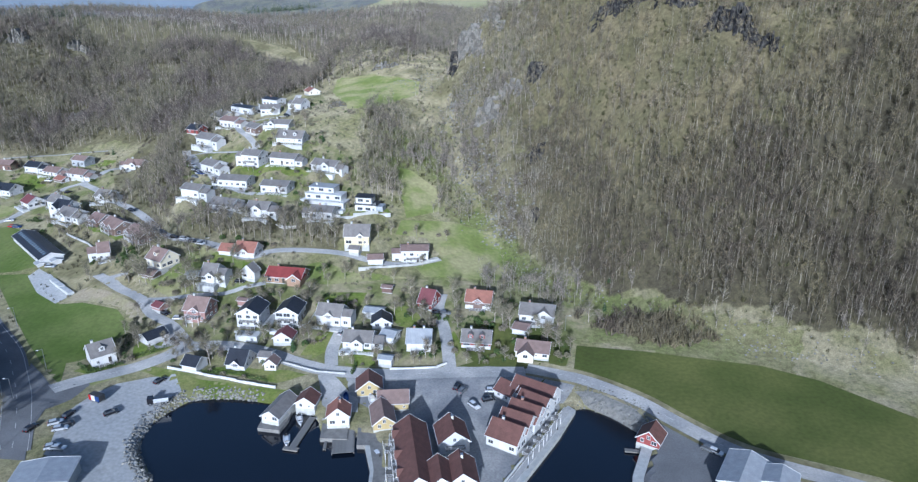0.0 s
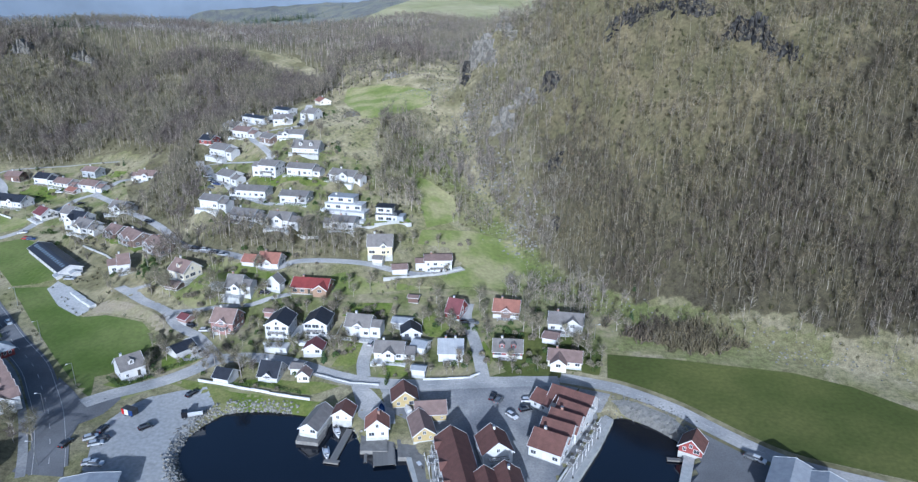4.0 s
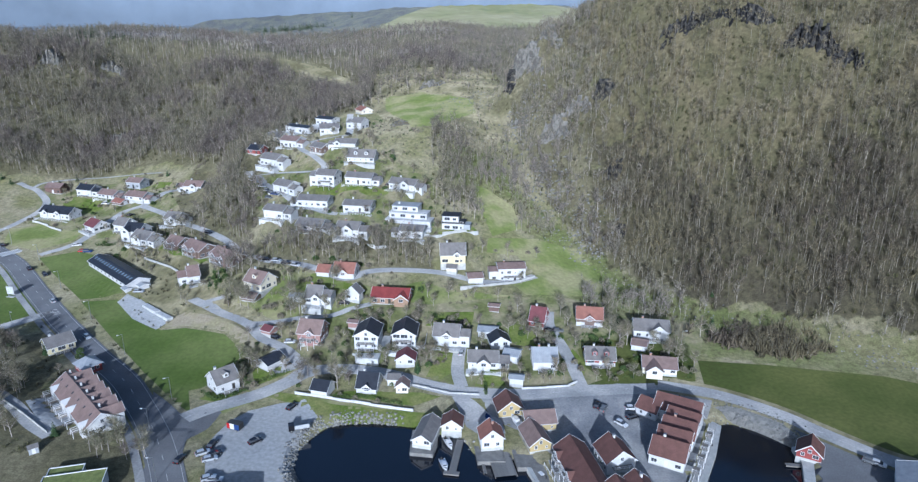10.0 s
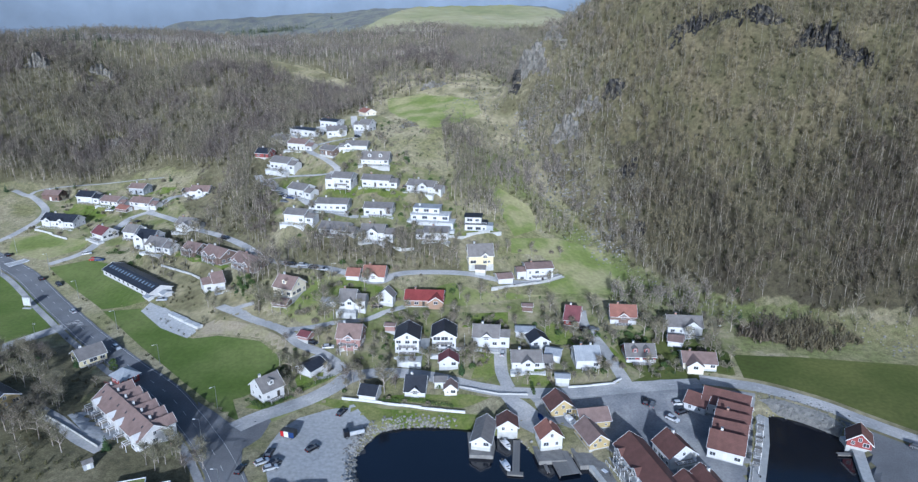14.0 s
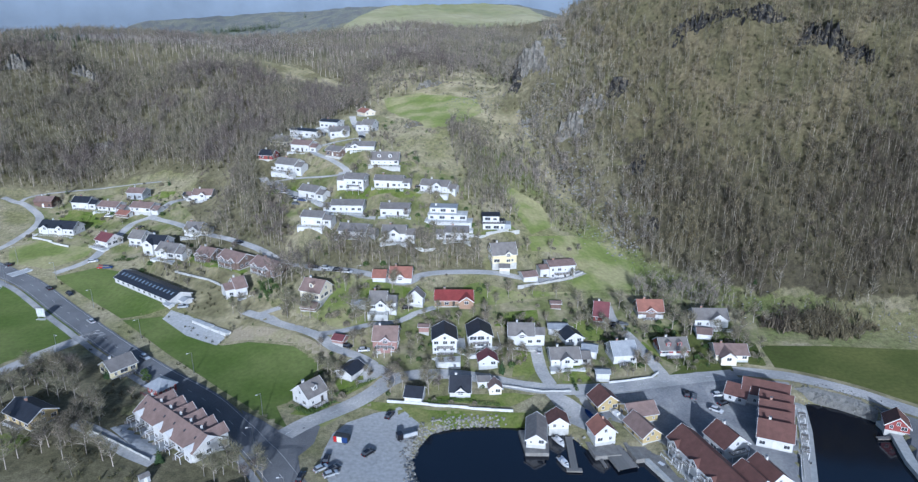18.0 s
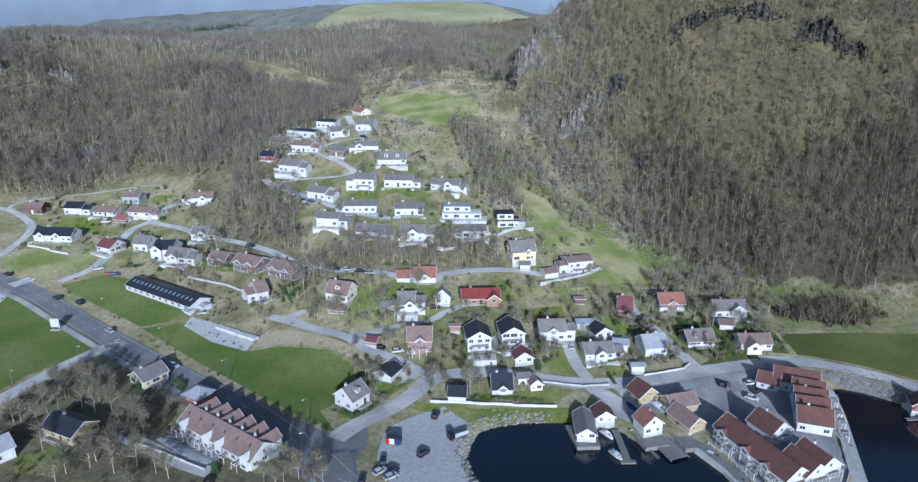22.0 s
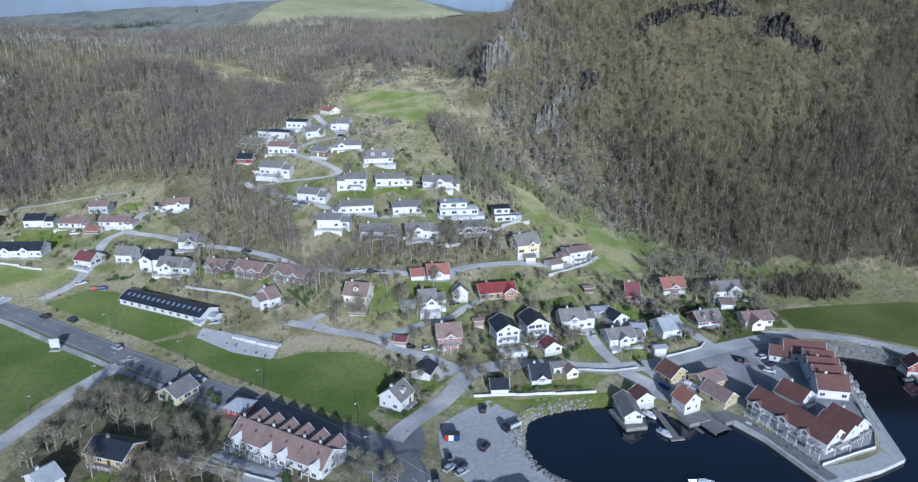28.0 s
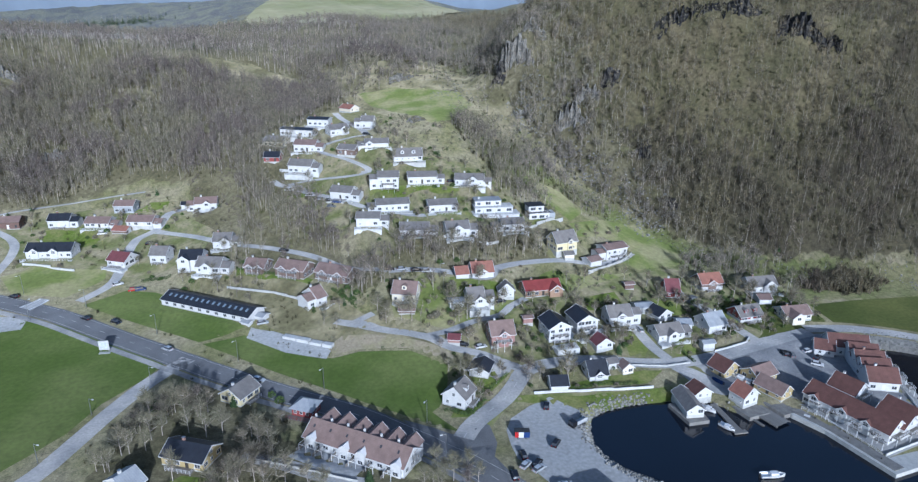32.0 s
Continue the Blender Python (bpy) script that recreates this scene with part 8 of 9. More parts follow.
def bare_tree(seed, tall, spread, twigs, thick=0.13, stem=0.35, limbs=5, fine=1.0):
    """Trunk with limbs, and a crown of fine bare twigs; z from 0."""
    r = random.Random(seed)
    tv, tf, cv, cf = [], [], [], []
    lean = (r.uniform(-0.06, 0.06) * tall, r.uniform(-0.06, 0.06) * tall)
    mid = np.array((lean[0] * 0.5, lean[1] * 0.5, tall * 0.5))
    top = np.array((lean[0], lean[1], tall * 0.93))
    tube(tv, tf, (0, 0, -0.6), mid, thick * tall / 9 * 1.25, thick * tall / 9 * 0.8)
    tube(tv, tf, mid, top, thick * tall / 9 * 0.8, 0.03)
    ends = []
    for k in range(limbs):
        u = stem + (0.9 - stem) * (k + r.random() * 0.6) / limbs
        base = np.array((lean[0] * u, lean[1] * u, tall * 0.93 * u))
        w = r.uniform(0, 6.28)
        reach = spread * (0.5 + 0.5 * r.random()) * (1.15 - 0.6 * u)
        end = base + np.array((math.cos(w) * reach, math.sin(w) * reach, reach * r.uniform(0.5, 1.1)))
        tube(tv, tf, base, end, thick * tall / 9 * 0.5, 0.025)
        ends.append((base, end))
    ends.append((mid, top))
    for k in range(twigs):
        a, b = r.choice(ends)
        u = r.uniform(0.3, 1.0)
        p = a + (b - a) * u
        w, e = r.uniform(0, 6.28), r.uniform(0.1, 1.2)
        ln = spread * r.uniform(0.25, 0.6)
        q = p + ln * np.array((math.cos(w) * math.cos(e), math.sin(w) * math.cos(e), math.sin(e)))
        sd = np.cross(q - p, (r.uniform(-1, 1), r.uniform(-1, 1), r.uniform(-1, 1)))
        sd = sd / (np.linalg.norm(sd) + 1e-9) * ln * r.uniform(0.045, 0.105) * fine
        k0 = len(cv)
        cv += [p - sd * 0.6, p + sd * 0.6, q + sd, q + (q - p) * 0.25]
        cf += [(k0, k0 + 1, k0 + 2), (k0, k0 + 2, k0 + 3)]
    return np.array(tv), np.array(tf), np.array(cv), np.array(cf)


def conifer(seed, tall, spread, tiers=11):
    r = random.Random(seed)
    tv, tf, cv, cf = [], [], [], []
    tube(tv, tf, (0, 0, -0.5), (0, 0, tall * 0.96), tall * 0.018, 0.02, 5)
    for k in range(tiers):
        u = 0.1 + 0.86 * k / tiers
        n = max(5, int(11 * (1.1 - u)))
        for q in range(n):
            w = 6.28 * (q + r.random()) / n
            ln = spread * (1.03 - u) * r.uniform(0.75, 1.15)
            z = tall * (u + r.uniform(-0.03, 0.03))
            for side in (-1, 1):
                a = np.array((0, 0, z))
                b = a + np.array((math.cos(w) * ln, math.sin(w) * ln, -ln * 0.28))
                s = np.array((-math.sin(w), math.cos(w), 0)) * ln * 0.3 * side
                k0 = len(cv)
                cv += [a, a + (b - a) * 0.55 + s + np.array((0, 0, -0.1)), b]
                cf.append((k0, k0 + 1, k0 + 2))
    return np.array(tv), np.array(tf), np.array(cv), np.array(cf)


def bush_mesh(seed, wide, tall, leaves, size=0.25):
    r = random.Random(seed)
    cv, cf = [], []
    for k in range(leaves):
        w, e, d = r.uniform(0, 6.28), math.acos(r.uniform(-0.2, 1)), r.uniform(0.45, 1.0) ** 0.6
        p = np.array((math.cos(w) * math.sin(e) * wide * d, math.sin(w) * math.sin(e) * wide * d, tall * (0.35 + 0.65 * math.cos(e) * d)))
        a = np.array((r.uniform(-1, 1), r.uniform(-1, 1), r.uniform(-1, 1))) * size
        b = np.array((r.uniform(-1, 1), r.uniform(-1, 1), r.uniform(-1, 1))) * size
        k0 = len(cv)
        cv += [p - a, p + b, p + a, p - b]
        cf += [(k0, k0 + 1, k0 + 2), (k0, k0 + 2, k0 + 3)]
    return np.array(cv), np.array(cf)


def raw_mesh(name, v, f, mats, which=None):
    me = bpy.data.meshes.new(name)
    me.vertices.add(len(v))
    me.vertices.foreach_set("co", np.asarray(v, np.float32).ravel())
    me.loops.add(len(f) * 3)
    me.loops.foreach_set("vertex_index", np.asarray(f, np.int32).ravel())
    me.polygons.add(len(f))
    me.polygons.foreach_set("loop_start", np.arange(0, len(f) * 3, 3, dtype=np.int32))
    for m in mats:
        me.materials.append(m)
    if which is not None:
        me.polygons.foreach_set("material_index", np.asarray(which, np.int32))
    me.update()
    me.validate()
    return me


def plant(name, kinds, places, mats, label, category):
    """Many trees in one mesh: kinds are (trunk verts, faces, crown verts, faces); places are x, y, z, scale, turn, kind."""
    vs, fs, ws, off = [], [], [], 0
    for k, (tv, tf, cv, cf) in enumerate(kinds):
        mine = places[places[:, 5] == k]
        if not len(mine):
            continue
        v = np.vstack([tv, cv]) if len(tv) else cv
        f = np.vstack([tf, cf + len(tv)]) if len(tv) else cf
        c, s = np.cos(mine[:, 4])[:, None], np.sin(mine[:, 4])[:, None]
        sc = mine[:, 3][:, None]
        X = (v[None, :, 0] * c - v[None, :, 1] * s) * sc + mine[:, 0][:, None]
        Y = (v[None, :, 0] * s + v[None, :, 1] * c) * sc + mine[:, 1][:, None]
        Z = v[None, :, 2] * sc + mine[:, 2][:, None]
        vs.append(np.stack([X, Y, Z], -1).reshape(-1, 3))
        fs.append((f[None] + (np.arange(len(mine)) * len(v))[:, None, None] + off).reshape(-1, 3))
        ws.append(np.tile(np.r_[np.zeros(len(tf)), np.ones(len(cf))], len(mine)))
        off += len(v) * len(mine)
    ob = new(name, raw_mesh(name, np.vstack(vs), np.vstack(fs), mats, np.concatenate(ws)))
    return tagged(ob, label, category, kind="stuff")


nr = np.random.default_rng(11)


def wood_tree(seed, tall, spread, twigs, limbs=3, thick=0.05, wide=0.075):
    """A slim leafless forest tree: a two-piece trunk, rising limbs, and a haze of thin twigs."""
    r = random.Random(seed)
    tv, tf, cv, cf = [], [], [], []
    lx, ly = r.uniform(-0.09, 0.09) * tall, r.uniform(-0.09, 0.09) * tall
    mid, top = np.array((lx * 0.35, ly * 0.35, tall * 0.5)), np.array((lx, ly, tall * 0.95))
    tube(tv, tf, (0, 0, -0.6), mid, thick * 1.5, thick)
    tube(tv, tf, mid, top, thick, 0.02)
    lines = [(mid, top), (mid, top)]
    for k in range(limbs):
        u = r.uniform(0.3, 0.75)
        base = np.array((lx * u * 0.9, ly * u * 0.9, tall * 0.95 * u))
        w, reach = r.uniform(0, 6.28), spread * r.uniform(0.5, 0.95)
        end = base + np.array((math.cos(w) * reach, math.sin(w) * reach, reach * r.uniform(1.0, 2.0)))
        tube(tv, tf, base, end, thick * 0.6, 0.02)
        lines.append((base, end))
    for k in range(twigs):
        a, b = r.choice(lines)
        q0 = a + (b - a) * r.uniform(0.15, 1.0)
        w, e = r.uniform(0, 6.28), r.uniform(0.2, 1.25)
        ln = spread * r.uniform(0.4, 0.85)
        q1 = q0 + ln * np.array((math.cos(w) * math.cos(e), math.sin(w) * math.cos(e), math.sin(e)))
        sd = np.cross(q1 - q0, (r.uniform(-1, 1), r.uniform(-1, 1), r.uniform(-1, 1)))
        sd = sd / (np.linalg.norm(sd) + 1e-9) * wide * r.uniform(0.7, 1.6)
        k0 = len(cv)
        cv += [q0, q0 * 0.35 + q1 * 0.65 + sd, q1, q0 * 0.55 + q1 * 0.45 - sd]
        cf += [(k0, k0 + 1, k0 + 2), (k0, k0 + 2, k0 + 3)]
    return np.array(tv), np.array(tf), np.array(cv), np.array(cf)


FOREST = [wood_tree(s, t, w, n, li) for s, t, w, n, li in
          ((1, 9.5, 2.4, 44, 3), (2, 11, 2.2, 44, 3), (3, 7.5, 2.5, 42, 3), (4, 12, 2.5, 46, 3), (5, 6, 2.4, 40, 4), (6, 9, 2.1, 38, 2), (7, 10, 2.8, 46, 4), (8, 8, 1.7, 32, 2))]
BROAD = [wood_tree(s, t, w, n, li, 0.06, 0.08) for s, t, w, n, li in ((21, 8.5, 3.4, 58, 5), (22, 7.0, 3.1, 52, 5), (23, 10, 3.6, 60, 6))]
FAR_STOCK = [wood_tree(s, t, w, 20, 1, 0.08, 0.1) for s, t, w in ((11, 9.5, 2.3), (12, 8, 2.2), (13, 11, 2.2), (14, 9, 1.8))]


def clear_of_things(x, y):
    ok = np.ones(len(x), bool)
    for px, py, pz, pr in PLOTS:
        ok &= np.hypot(x - px, y - py) > pr + 2.5
    for px, py, pr in CRAG_SPOTS:
        ok &= np.hypot(x - px, y - py) > pr
    for w, line in ROADS.values():
        d, s = line_distance(x, y, [tuple(p) for p in line])
        ok &= d > w / 2 + 2.0
    for poly in MEADOWS:
        ok &= ~inside(x, y, poly)
    return ok


def slope_side(x, y):
    """The open, stony side of the mountain, outside the dense birches."""
    return ~birch_zone(x, y)


def forest_density(x, y):
    """Trees for each square metre."""
    d, s = line_distance(x, y, FOOT)
    up = d * s
    z = height(x, y)
    high = upper_zone(x, y, z)
    hill = np.clip((up - 1) / 8, 0, 1) * np.where(slope_side(x, y), np.where(y < 268, 0.03, 0.13), np.where(high, 0.14, 0.22)) * np.clip((820 - y) / 200, 0, 1) * np.clip((142 - z) / 12, 0, 1)
    wood = np.clip((y - wood_edge(x)) / 8, 0, 1) * np.where(y > 560, 0.085, 0.13) * np.clip((790 - y) / 60, 0.0, 1) * np.clip((x + 480) / 60, 0, 1) * (up <= 0)
    bank = ((x > np.where(y > 335, -172, -190)) & (x < -138) & (y > 296) & (y < 430)) * 0.12
    slope = ((x > -140) & (x < -52) & (y > 272) & (y < 291)) * 0.12
    gully = ((x > -52) & (x < 8) & (y > 312) & (y < 400)) * 0.13 * (up <= 0) + ((x > -30) & (x < 8) & (y >= 400) & (y < 520)) * 0.05 * (up <= 0)
    copse = ((x > 10) & (x < 50) & (y > 249) & (y < 272)) * 0.1
    garden = ((x > -150) & (x < -100) & (y > 245) & (y < 275)) * 0.008
    patch = np.array([noise.noise((a * 0.02, b * 0.02, 5.0)) + 0.5 * noise.noise((a * 0.06, b * 0.06, 1.0)) for a, b in zip(x, y)])
    open_ground = np.ones(len(x))
    for poly in THIN:
        open_ground = np.where(inside(x, y, poly), 0.3, open_ground)
    return open_ground * np.maximum.reduce([hill, wood, bank, slope, gully, garden, copse]) * np.clip(0.95 + patch * 0.8, 0.35, 1.3)


def scatter(x0, x1, y0, y1, most=0.2):
    n = int((x1 - x0) * (y1 - y0) * most)
    x, y = nr.uniform(x0, x1, n), nr.uniform(y0, y1, n)
    keep = nr.random(n) * most < forest_density(x, y)
    x, y = x[keep], y[keep]
    keep = clear_of_things(x, y)
    return x[keep], y[keep]


def rows_of(x, y, kinds, lo=0.7, hi=1.25):
    z = height(x, y)
    ok = z > 1.0
    n = ok.sum()
    return np.stack([x[ok], y[ok], z[ok], nr.uniform(lo, hi, n), nr.uniform(0, 6.28, n), nr.integers(0, kinds, n)], -1)


for f_name, area, mats, f_label in (
        ("mountain_forest", (-30, 300, 150, 780), [MOUNTAIN_BARK, MOSSY_TWIGS], "bare birch forest on the steep mountainside"),
        ("hill_forest", (-480, -30, 160, 560), [BARK, TWIGS], "bare deciduous forest on the hills behind the village"),
        ("ridge_forest", (-480, -30, 560, 790), [BARK, TWIGS], "bare forest along the distant ridge")):
    fx, fy = scatter(*area, 0.3 if f_name == "mountain_forest" else 0.18)
    if f_name == "mountain_forest":
        open_side, high = slope_side(fx, fy), upper_zone(fx, fy, height(fx, fy))
        plant("slope_wood", FOREST[2:6] + BROAD[:2], rows_of(fx[open_side], fy[open_side], 6, 0.6, 1.05), [BARK, SLOPE_TWIGS], "grey leafless wood on the stony mountain flank", "forest")
        high &= ~open_side
        plant("upper_wood", FOREST, rows_of(fx[high], fy[high], 8, 0.55, 1.0), [MOUNTAIN_BARK, UPPER_TWIGS], "sparse mossy birches on the upper mountainside", "forest")
        dense = ~open_side & ~high
        fx, fy = fx[dense], fy[dense]
    stock = FAR_STOCK if f_name == "ridge_forest" else (FOREST[:3] + BROAD[:2] + FOREST[5:6] + BROAD[2:] if f_name == "hill_forest" else FOREST)
    plant(f_name, stock, rows_of(fx, fy, len(stock)), mats, f_label, "forest")

# scrub under the trees and on rough ground
def sprig(seed, wide, tall, blades):
    """A knot of thin leafless shoots that rise from one foot."""
    r = random.Random(seed)
    cv, cf = [], []
    for k in range(blades):
        w, e = r.uniform(0, 6.28), r.uniform(0.35, 1.4)
        q0 = np.array((r.uniform(-0.5, 0.5) * wide, r.uniform(-0.5, 0.5) * wide, r.uniform(-0.1, 0.3) * tall))
        q1 = q0 + np.array((math.cos(w) * math.cos(e) * wide, math.sin(w) * math.cos(e) * wide, math.sin(e) * tall)) * r.uniform(0.5, 1.0)
        sd = np.cross(q1 - q0, (r.uniform(-1, 1), r.uniform(-1, 1), r.uniform(-1, 1)))
        sd = sd / (np.linalg.norm(sd) + 1e-9) * r.uniform(0.05, 0.13)
        k0 = len(cv)
        cv += [q0 - sd, q0 + sd, q1 + sd * 0.6, q1 - sd * 0.6]
        cf += [(k0, k0 + 1, k0 + 2), (k0, k0 + 2, k0 + 3)]
    return np.zeros((0, 3)), np.zeros((0, 3), int), np.array(cv), np.array(cf)


SCRUB = [sprig(30 + k, 1.2, 1.7, 12) for k in range(4)]
sx, sy = scatter(-440, 260, 165, 560, 0.1)
plant("undergrowth", SCRUB, rows_of(sx, sy, 4, 0.5, 1.2), [SCRUB_TWIGS, SCRUB_TWIGS], "brown undergrowth and heather on the slopes", "undergrowth")
ta, tb = nr.normal(0, 9, 480), nr.normal(0, 3.6, 480)
tx, ty = THICKET[0] + 0.97 * ta + 0.25 * tb, THICKET[1] - 0.25 * ta + 0.97 * tb
tall_rows = rows_of(tx, ty, 5, 1.3, 2.3)
tall_rows[:, 3] *= np.where(tall_rows[:, 5] == 4, 0.45, 1.0)
plant("thicket", SCRUB + FOREST[4:5], tall_rows, [MOUNTAIN_BARK, MOSSY_TWIGS], "brown leafless thicket below the mountain", "thicket")

# low growth on the banks and between the gardens
def bank_growth(name, x0, x1, y0, y1, count, mats, label):
    gx, gy = nr.uniform(x0, x1, count), nr.uniform(y0, y1, count)
    keep = clear_of_things(gx, gy) & np.array([noise.noise((a * 0.09, b * 0.09, 4.0)) > -0.12 for a, b in zip(gx, gy)])
    plant(name, SCRUB, rows_of(gx[keep], gy[keep], 4, 0.35, 0.95), mats, label, "undergrowth")


bank_growth("bank_shrubs", -155, -20, 245, 420, 2600, [SCRUB_TWIGS, GARDEN_TWIGS], "pale leafless shrubs on the banks between houses")
bank_growth("green_shrubs", -155, 30, 205, 420, 900, [HEDGE, HEDGE], "small evergreen shrubs in the gardens")
bank_growth("rough_shrubs", -280, -150, 240, 420, 900, [SCRUB_TWIGS, SCRUB_TWIGS], "brown brambles on rough ground")
# shrubs added to deepen the dark of the shaded gardens
bank_growth("garden_evergreens", -8, 40, 203, 246, 420, [HEDGE, HEDGE], "evergreen shrubs added to darken the eastern gardens")
bank_growth("field_scrub", -95, 0, 376, 545, 1500, [SCRUB_TWIGS, TWIGS], "low brown scrub round the upper field")
bank_growth("bank_bushes", -194, -136, 292, 432, 1500, [SCRUB_TWIGS, TWIGS], "grey-brown bushes under the trees of the bank")
# brambles added to darken ground that lies in shade
bank_growth("wood_shrubs", -230, -165, 160, 236, 700, [SCRUB_TWIGS, SCRUB_TWIGS], "brambles under the bare trees, added to darken shaded ground")

# single trees near the houses, each a thing of its own
GARDEN = []
for k, (s, t, w, n, th, li) in enumerate(((51, 8.5, 2.9, 420, 0.12, 12), (52, 7.0, 2.6, 380, 0.11, 11), (53, 9.5, 3.2, 460, 0.12, 13), (54, 6.0, 2.5, 340, 0.10, 11))):
    tv, tf, cv, cf = bare_tree(s, t, w, n, th, 0.3, li, 0.48)
    GARDEN.append((raw_mesh("trunk", tv, tf, [BARK]), raw_mesh("crown", cv, cf, [GARDEN_TWIGS if k != 1 else TWIGS])))
FIR_STOCK = [conifer(80 + k, t, w, 7) for k, (t, w) in enumerate(((10, 2.6), (8, 2.2), (12, 2.8)))]
for fname, cx, cy, rx, ry, count, flabel in (("conifer_wood", -352, 606, 42, 14, 130, "dark conifers along the crest of the wooded hill"), ("far_conifers", -246, 1000, 60, 26, 90, "dark conifer plantation on the far moor"), ("ridge_conifers", -125, 770, 46, 16, 70, "dark conifers below the open moor field")):
    wx, wy = nr.normal(cx, rx * 0.6, count), nr.normal(cy, ry * 0.6, count)
    plant(fname, FIR_STOCK, rows_of(wx, wy, 3, 0.7, 1.2), [BARK, NEEDLES], flabel, "forest")
FIRS = []
for s, t, w in ((61, 8.0, 2.3), (62, 6.0, 2.0)):
    tv, tf, cv, cf = conifer(s, t, w)
    FIRS.append((raw_mesh("trunk", tv, tf, [BARK]), raw_mesh("crown", cv, cf, [NEEDLES])))


def tree(x, y, kind="bare", scale=1.0):
    r = rng.randrange(4)
    trunk_me, crown_me = FIRS[r % 2] if kind == "fir" else GARDEN[r]
    t = new("tree")
    t.matrix_basis = pose(x, y, float(height(x, y)), 0, 0, rng.uniform(0, 360)) @ Matrix.Diagonal((scale, scale, scale * rng.uniform(0.9, 1.1), 1))
    for nm, me in (("trunk", trunk_me), ("crown", crown_me)):
        o = new(nm, me)
        o.parent = t
    return tagged(t, "dark green conifer in a garden" if kind == "fir" else "leafless deciduous tree with mossy branches", "tree")


BUSHES = [raw_mesh("bush", *bush_mesh(70 + k, 1.0, 1.6, 150, 0.2), [m]) for k, m in enumerate((HEDGE, HEDGE, GARDEN_TWIGS))]


def bush(x, y, scale=1.0, kind=0):
    b = new("bush", BUSHES[kind])
    b.matrix_basis = pose(x, y, float(height(x, y)) - 0.1, 0, 0, rng.uniform(0, 360)) @ Matrix.Diagonal((scale, scale, scale, 1))
    return tagged(b, "leafless brown garden bush" if kind == 2 else "green clipped garden bush", "bush")


for ex, ey, es in ((14.5, 232.5, 1.1), (17.5, 228.0, 1.0), (36.5, 222.0, 1.1), (38.5, 228.5, 1.0), (33.0, 219.5, 0.9), (17.0, 207.5, 0.8), (0.5, 226.5, 1.0), (-1.5, 247.5, 1.1), (18.5, 249.5, 1.2), (-18.5, 249.0, 1.0), (40.5, 214.0, 0.9)):
    tree(ex, ey, "bare", es)
tree(12.5, 226.5, "fir", 0.8)
tree(20.5, 243.0, "fir", 0.9)
tree(-132.9, 253.4, "bare", 1.30)
tree(-127.4, 251.4, "bare", 1.40)
tree(-124.1, 249.7, "bare", 1.30)
tree(-106.8, 245.3, "bare", 1.35)
tree(-103.5, 245.7, "bare", 1.15)
tree(-108.0, 249.7, "bare", 1.20)
tree(-94.8, 210.6, "bare", 1.40)
tree(-97.1, 208.7, "bare", 1.15)
tree(-84.0, 204.2, "bare", 1.30)
tree(-115.9, 218.7, "bare", 0.90)
tree(-114.0, 217.2, "bare", 0.80)
tree(-134.1, 260.9, "bare", 0.90)
tree(-130.7, 257.8, "bare", 0.90)
tree(-154.3, 262.0, "bare", 0.80)
tree(-150.6, 257.3, "bare", 0.70)
tree(-146.8, 268.5, "bare", 0.80)
tree(20.1, 227.9, "bare", 1.00)
tree(19.9, 234.5, "bare", 1.10)
tree(39.4, 236.4, "bare", 1.00)
tree(51.0, 235.8, "bare", 1.00)
tree(54.3, 232.8, "bare", 1.10)
tree(16.3, 239.7, "bare", 0.90)
tree(-0.7, 241.4, "bare", 0.80)
tree(-7.5, 206.6, "bare", 0.70)
tree(-51.8, 250.8, "bare", 0.90)
tree(-45.6, 255.9, "bare", 0.80)
tree(-25.7, 255.4, "bare", 0.80)
tree(-54.1, 256.2, "bare", 0.70)
tree(-14.6, 268.1, "bare", 0.70)
tree(-35.2, 257.5, "bare", 0.80)
tree(-100.6, 241.0, "bare", 0.60)
tree(-34.9, 285.3, "bare", 0.70)
tree(-29.7, 288.9, "bare", 0.80)
tree(-53.1, 276.1, "bare", 0.80)
tree(-56.5, 278.3, "bare", 0.80)
tree(-62.9, 278.6, "bare", 0.80)
tree(-68.9, 280.6, "bare", 0.70)
tree(-18.2, 289.7, "bare", 0.70)
tree(-4.8, 291.3, "bare", 0.70)
tree(-201.3, 324.7, "bare", 0.80)
tree(-201.3, 384.6, "bare", 0.80)
tree(-175.3, 335.8, "bare", 0.80)
tree(-173.1, 340.2, "bare", 0.90)
tree(-202.4, 374.3, "bare", 0.70)
tree(-72.8, 361.4, "bare", 0.70)
tree(-72.4, 353.5, "bare", 0.60)
tree(-105.1, 361.0, "bare", 0.50)
tree(-261.7, 433.7, "bare", 0.60)
tree(-186.4, 184.1, "bare", 1.03)
tree(-194.9, 188.9, "bare", 0.75)
tree(-205.0, 228.5, "bare", 0.94)
tree(-223.9, 204.4, "bare", 0.76)
tree(-192.7, 185.2, "bare", 1.10)
tree(-216.5, 225.3, "bare", 0.77)
tree(-213.9, 227.5, "bare", 1.07)
tree(-204.3, 223.7, "bare", 0.92)
tree(-188.7, 189.5, "bare", 0.71)
tree(-188.7, 185.5, "bare", 1.12)
tree(-213.4, 224.5, "bare", 0.94)
tree(-188.5, 191.7, "bare", 1.09)
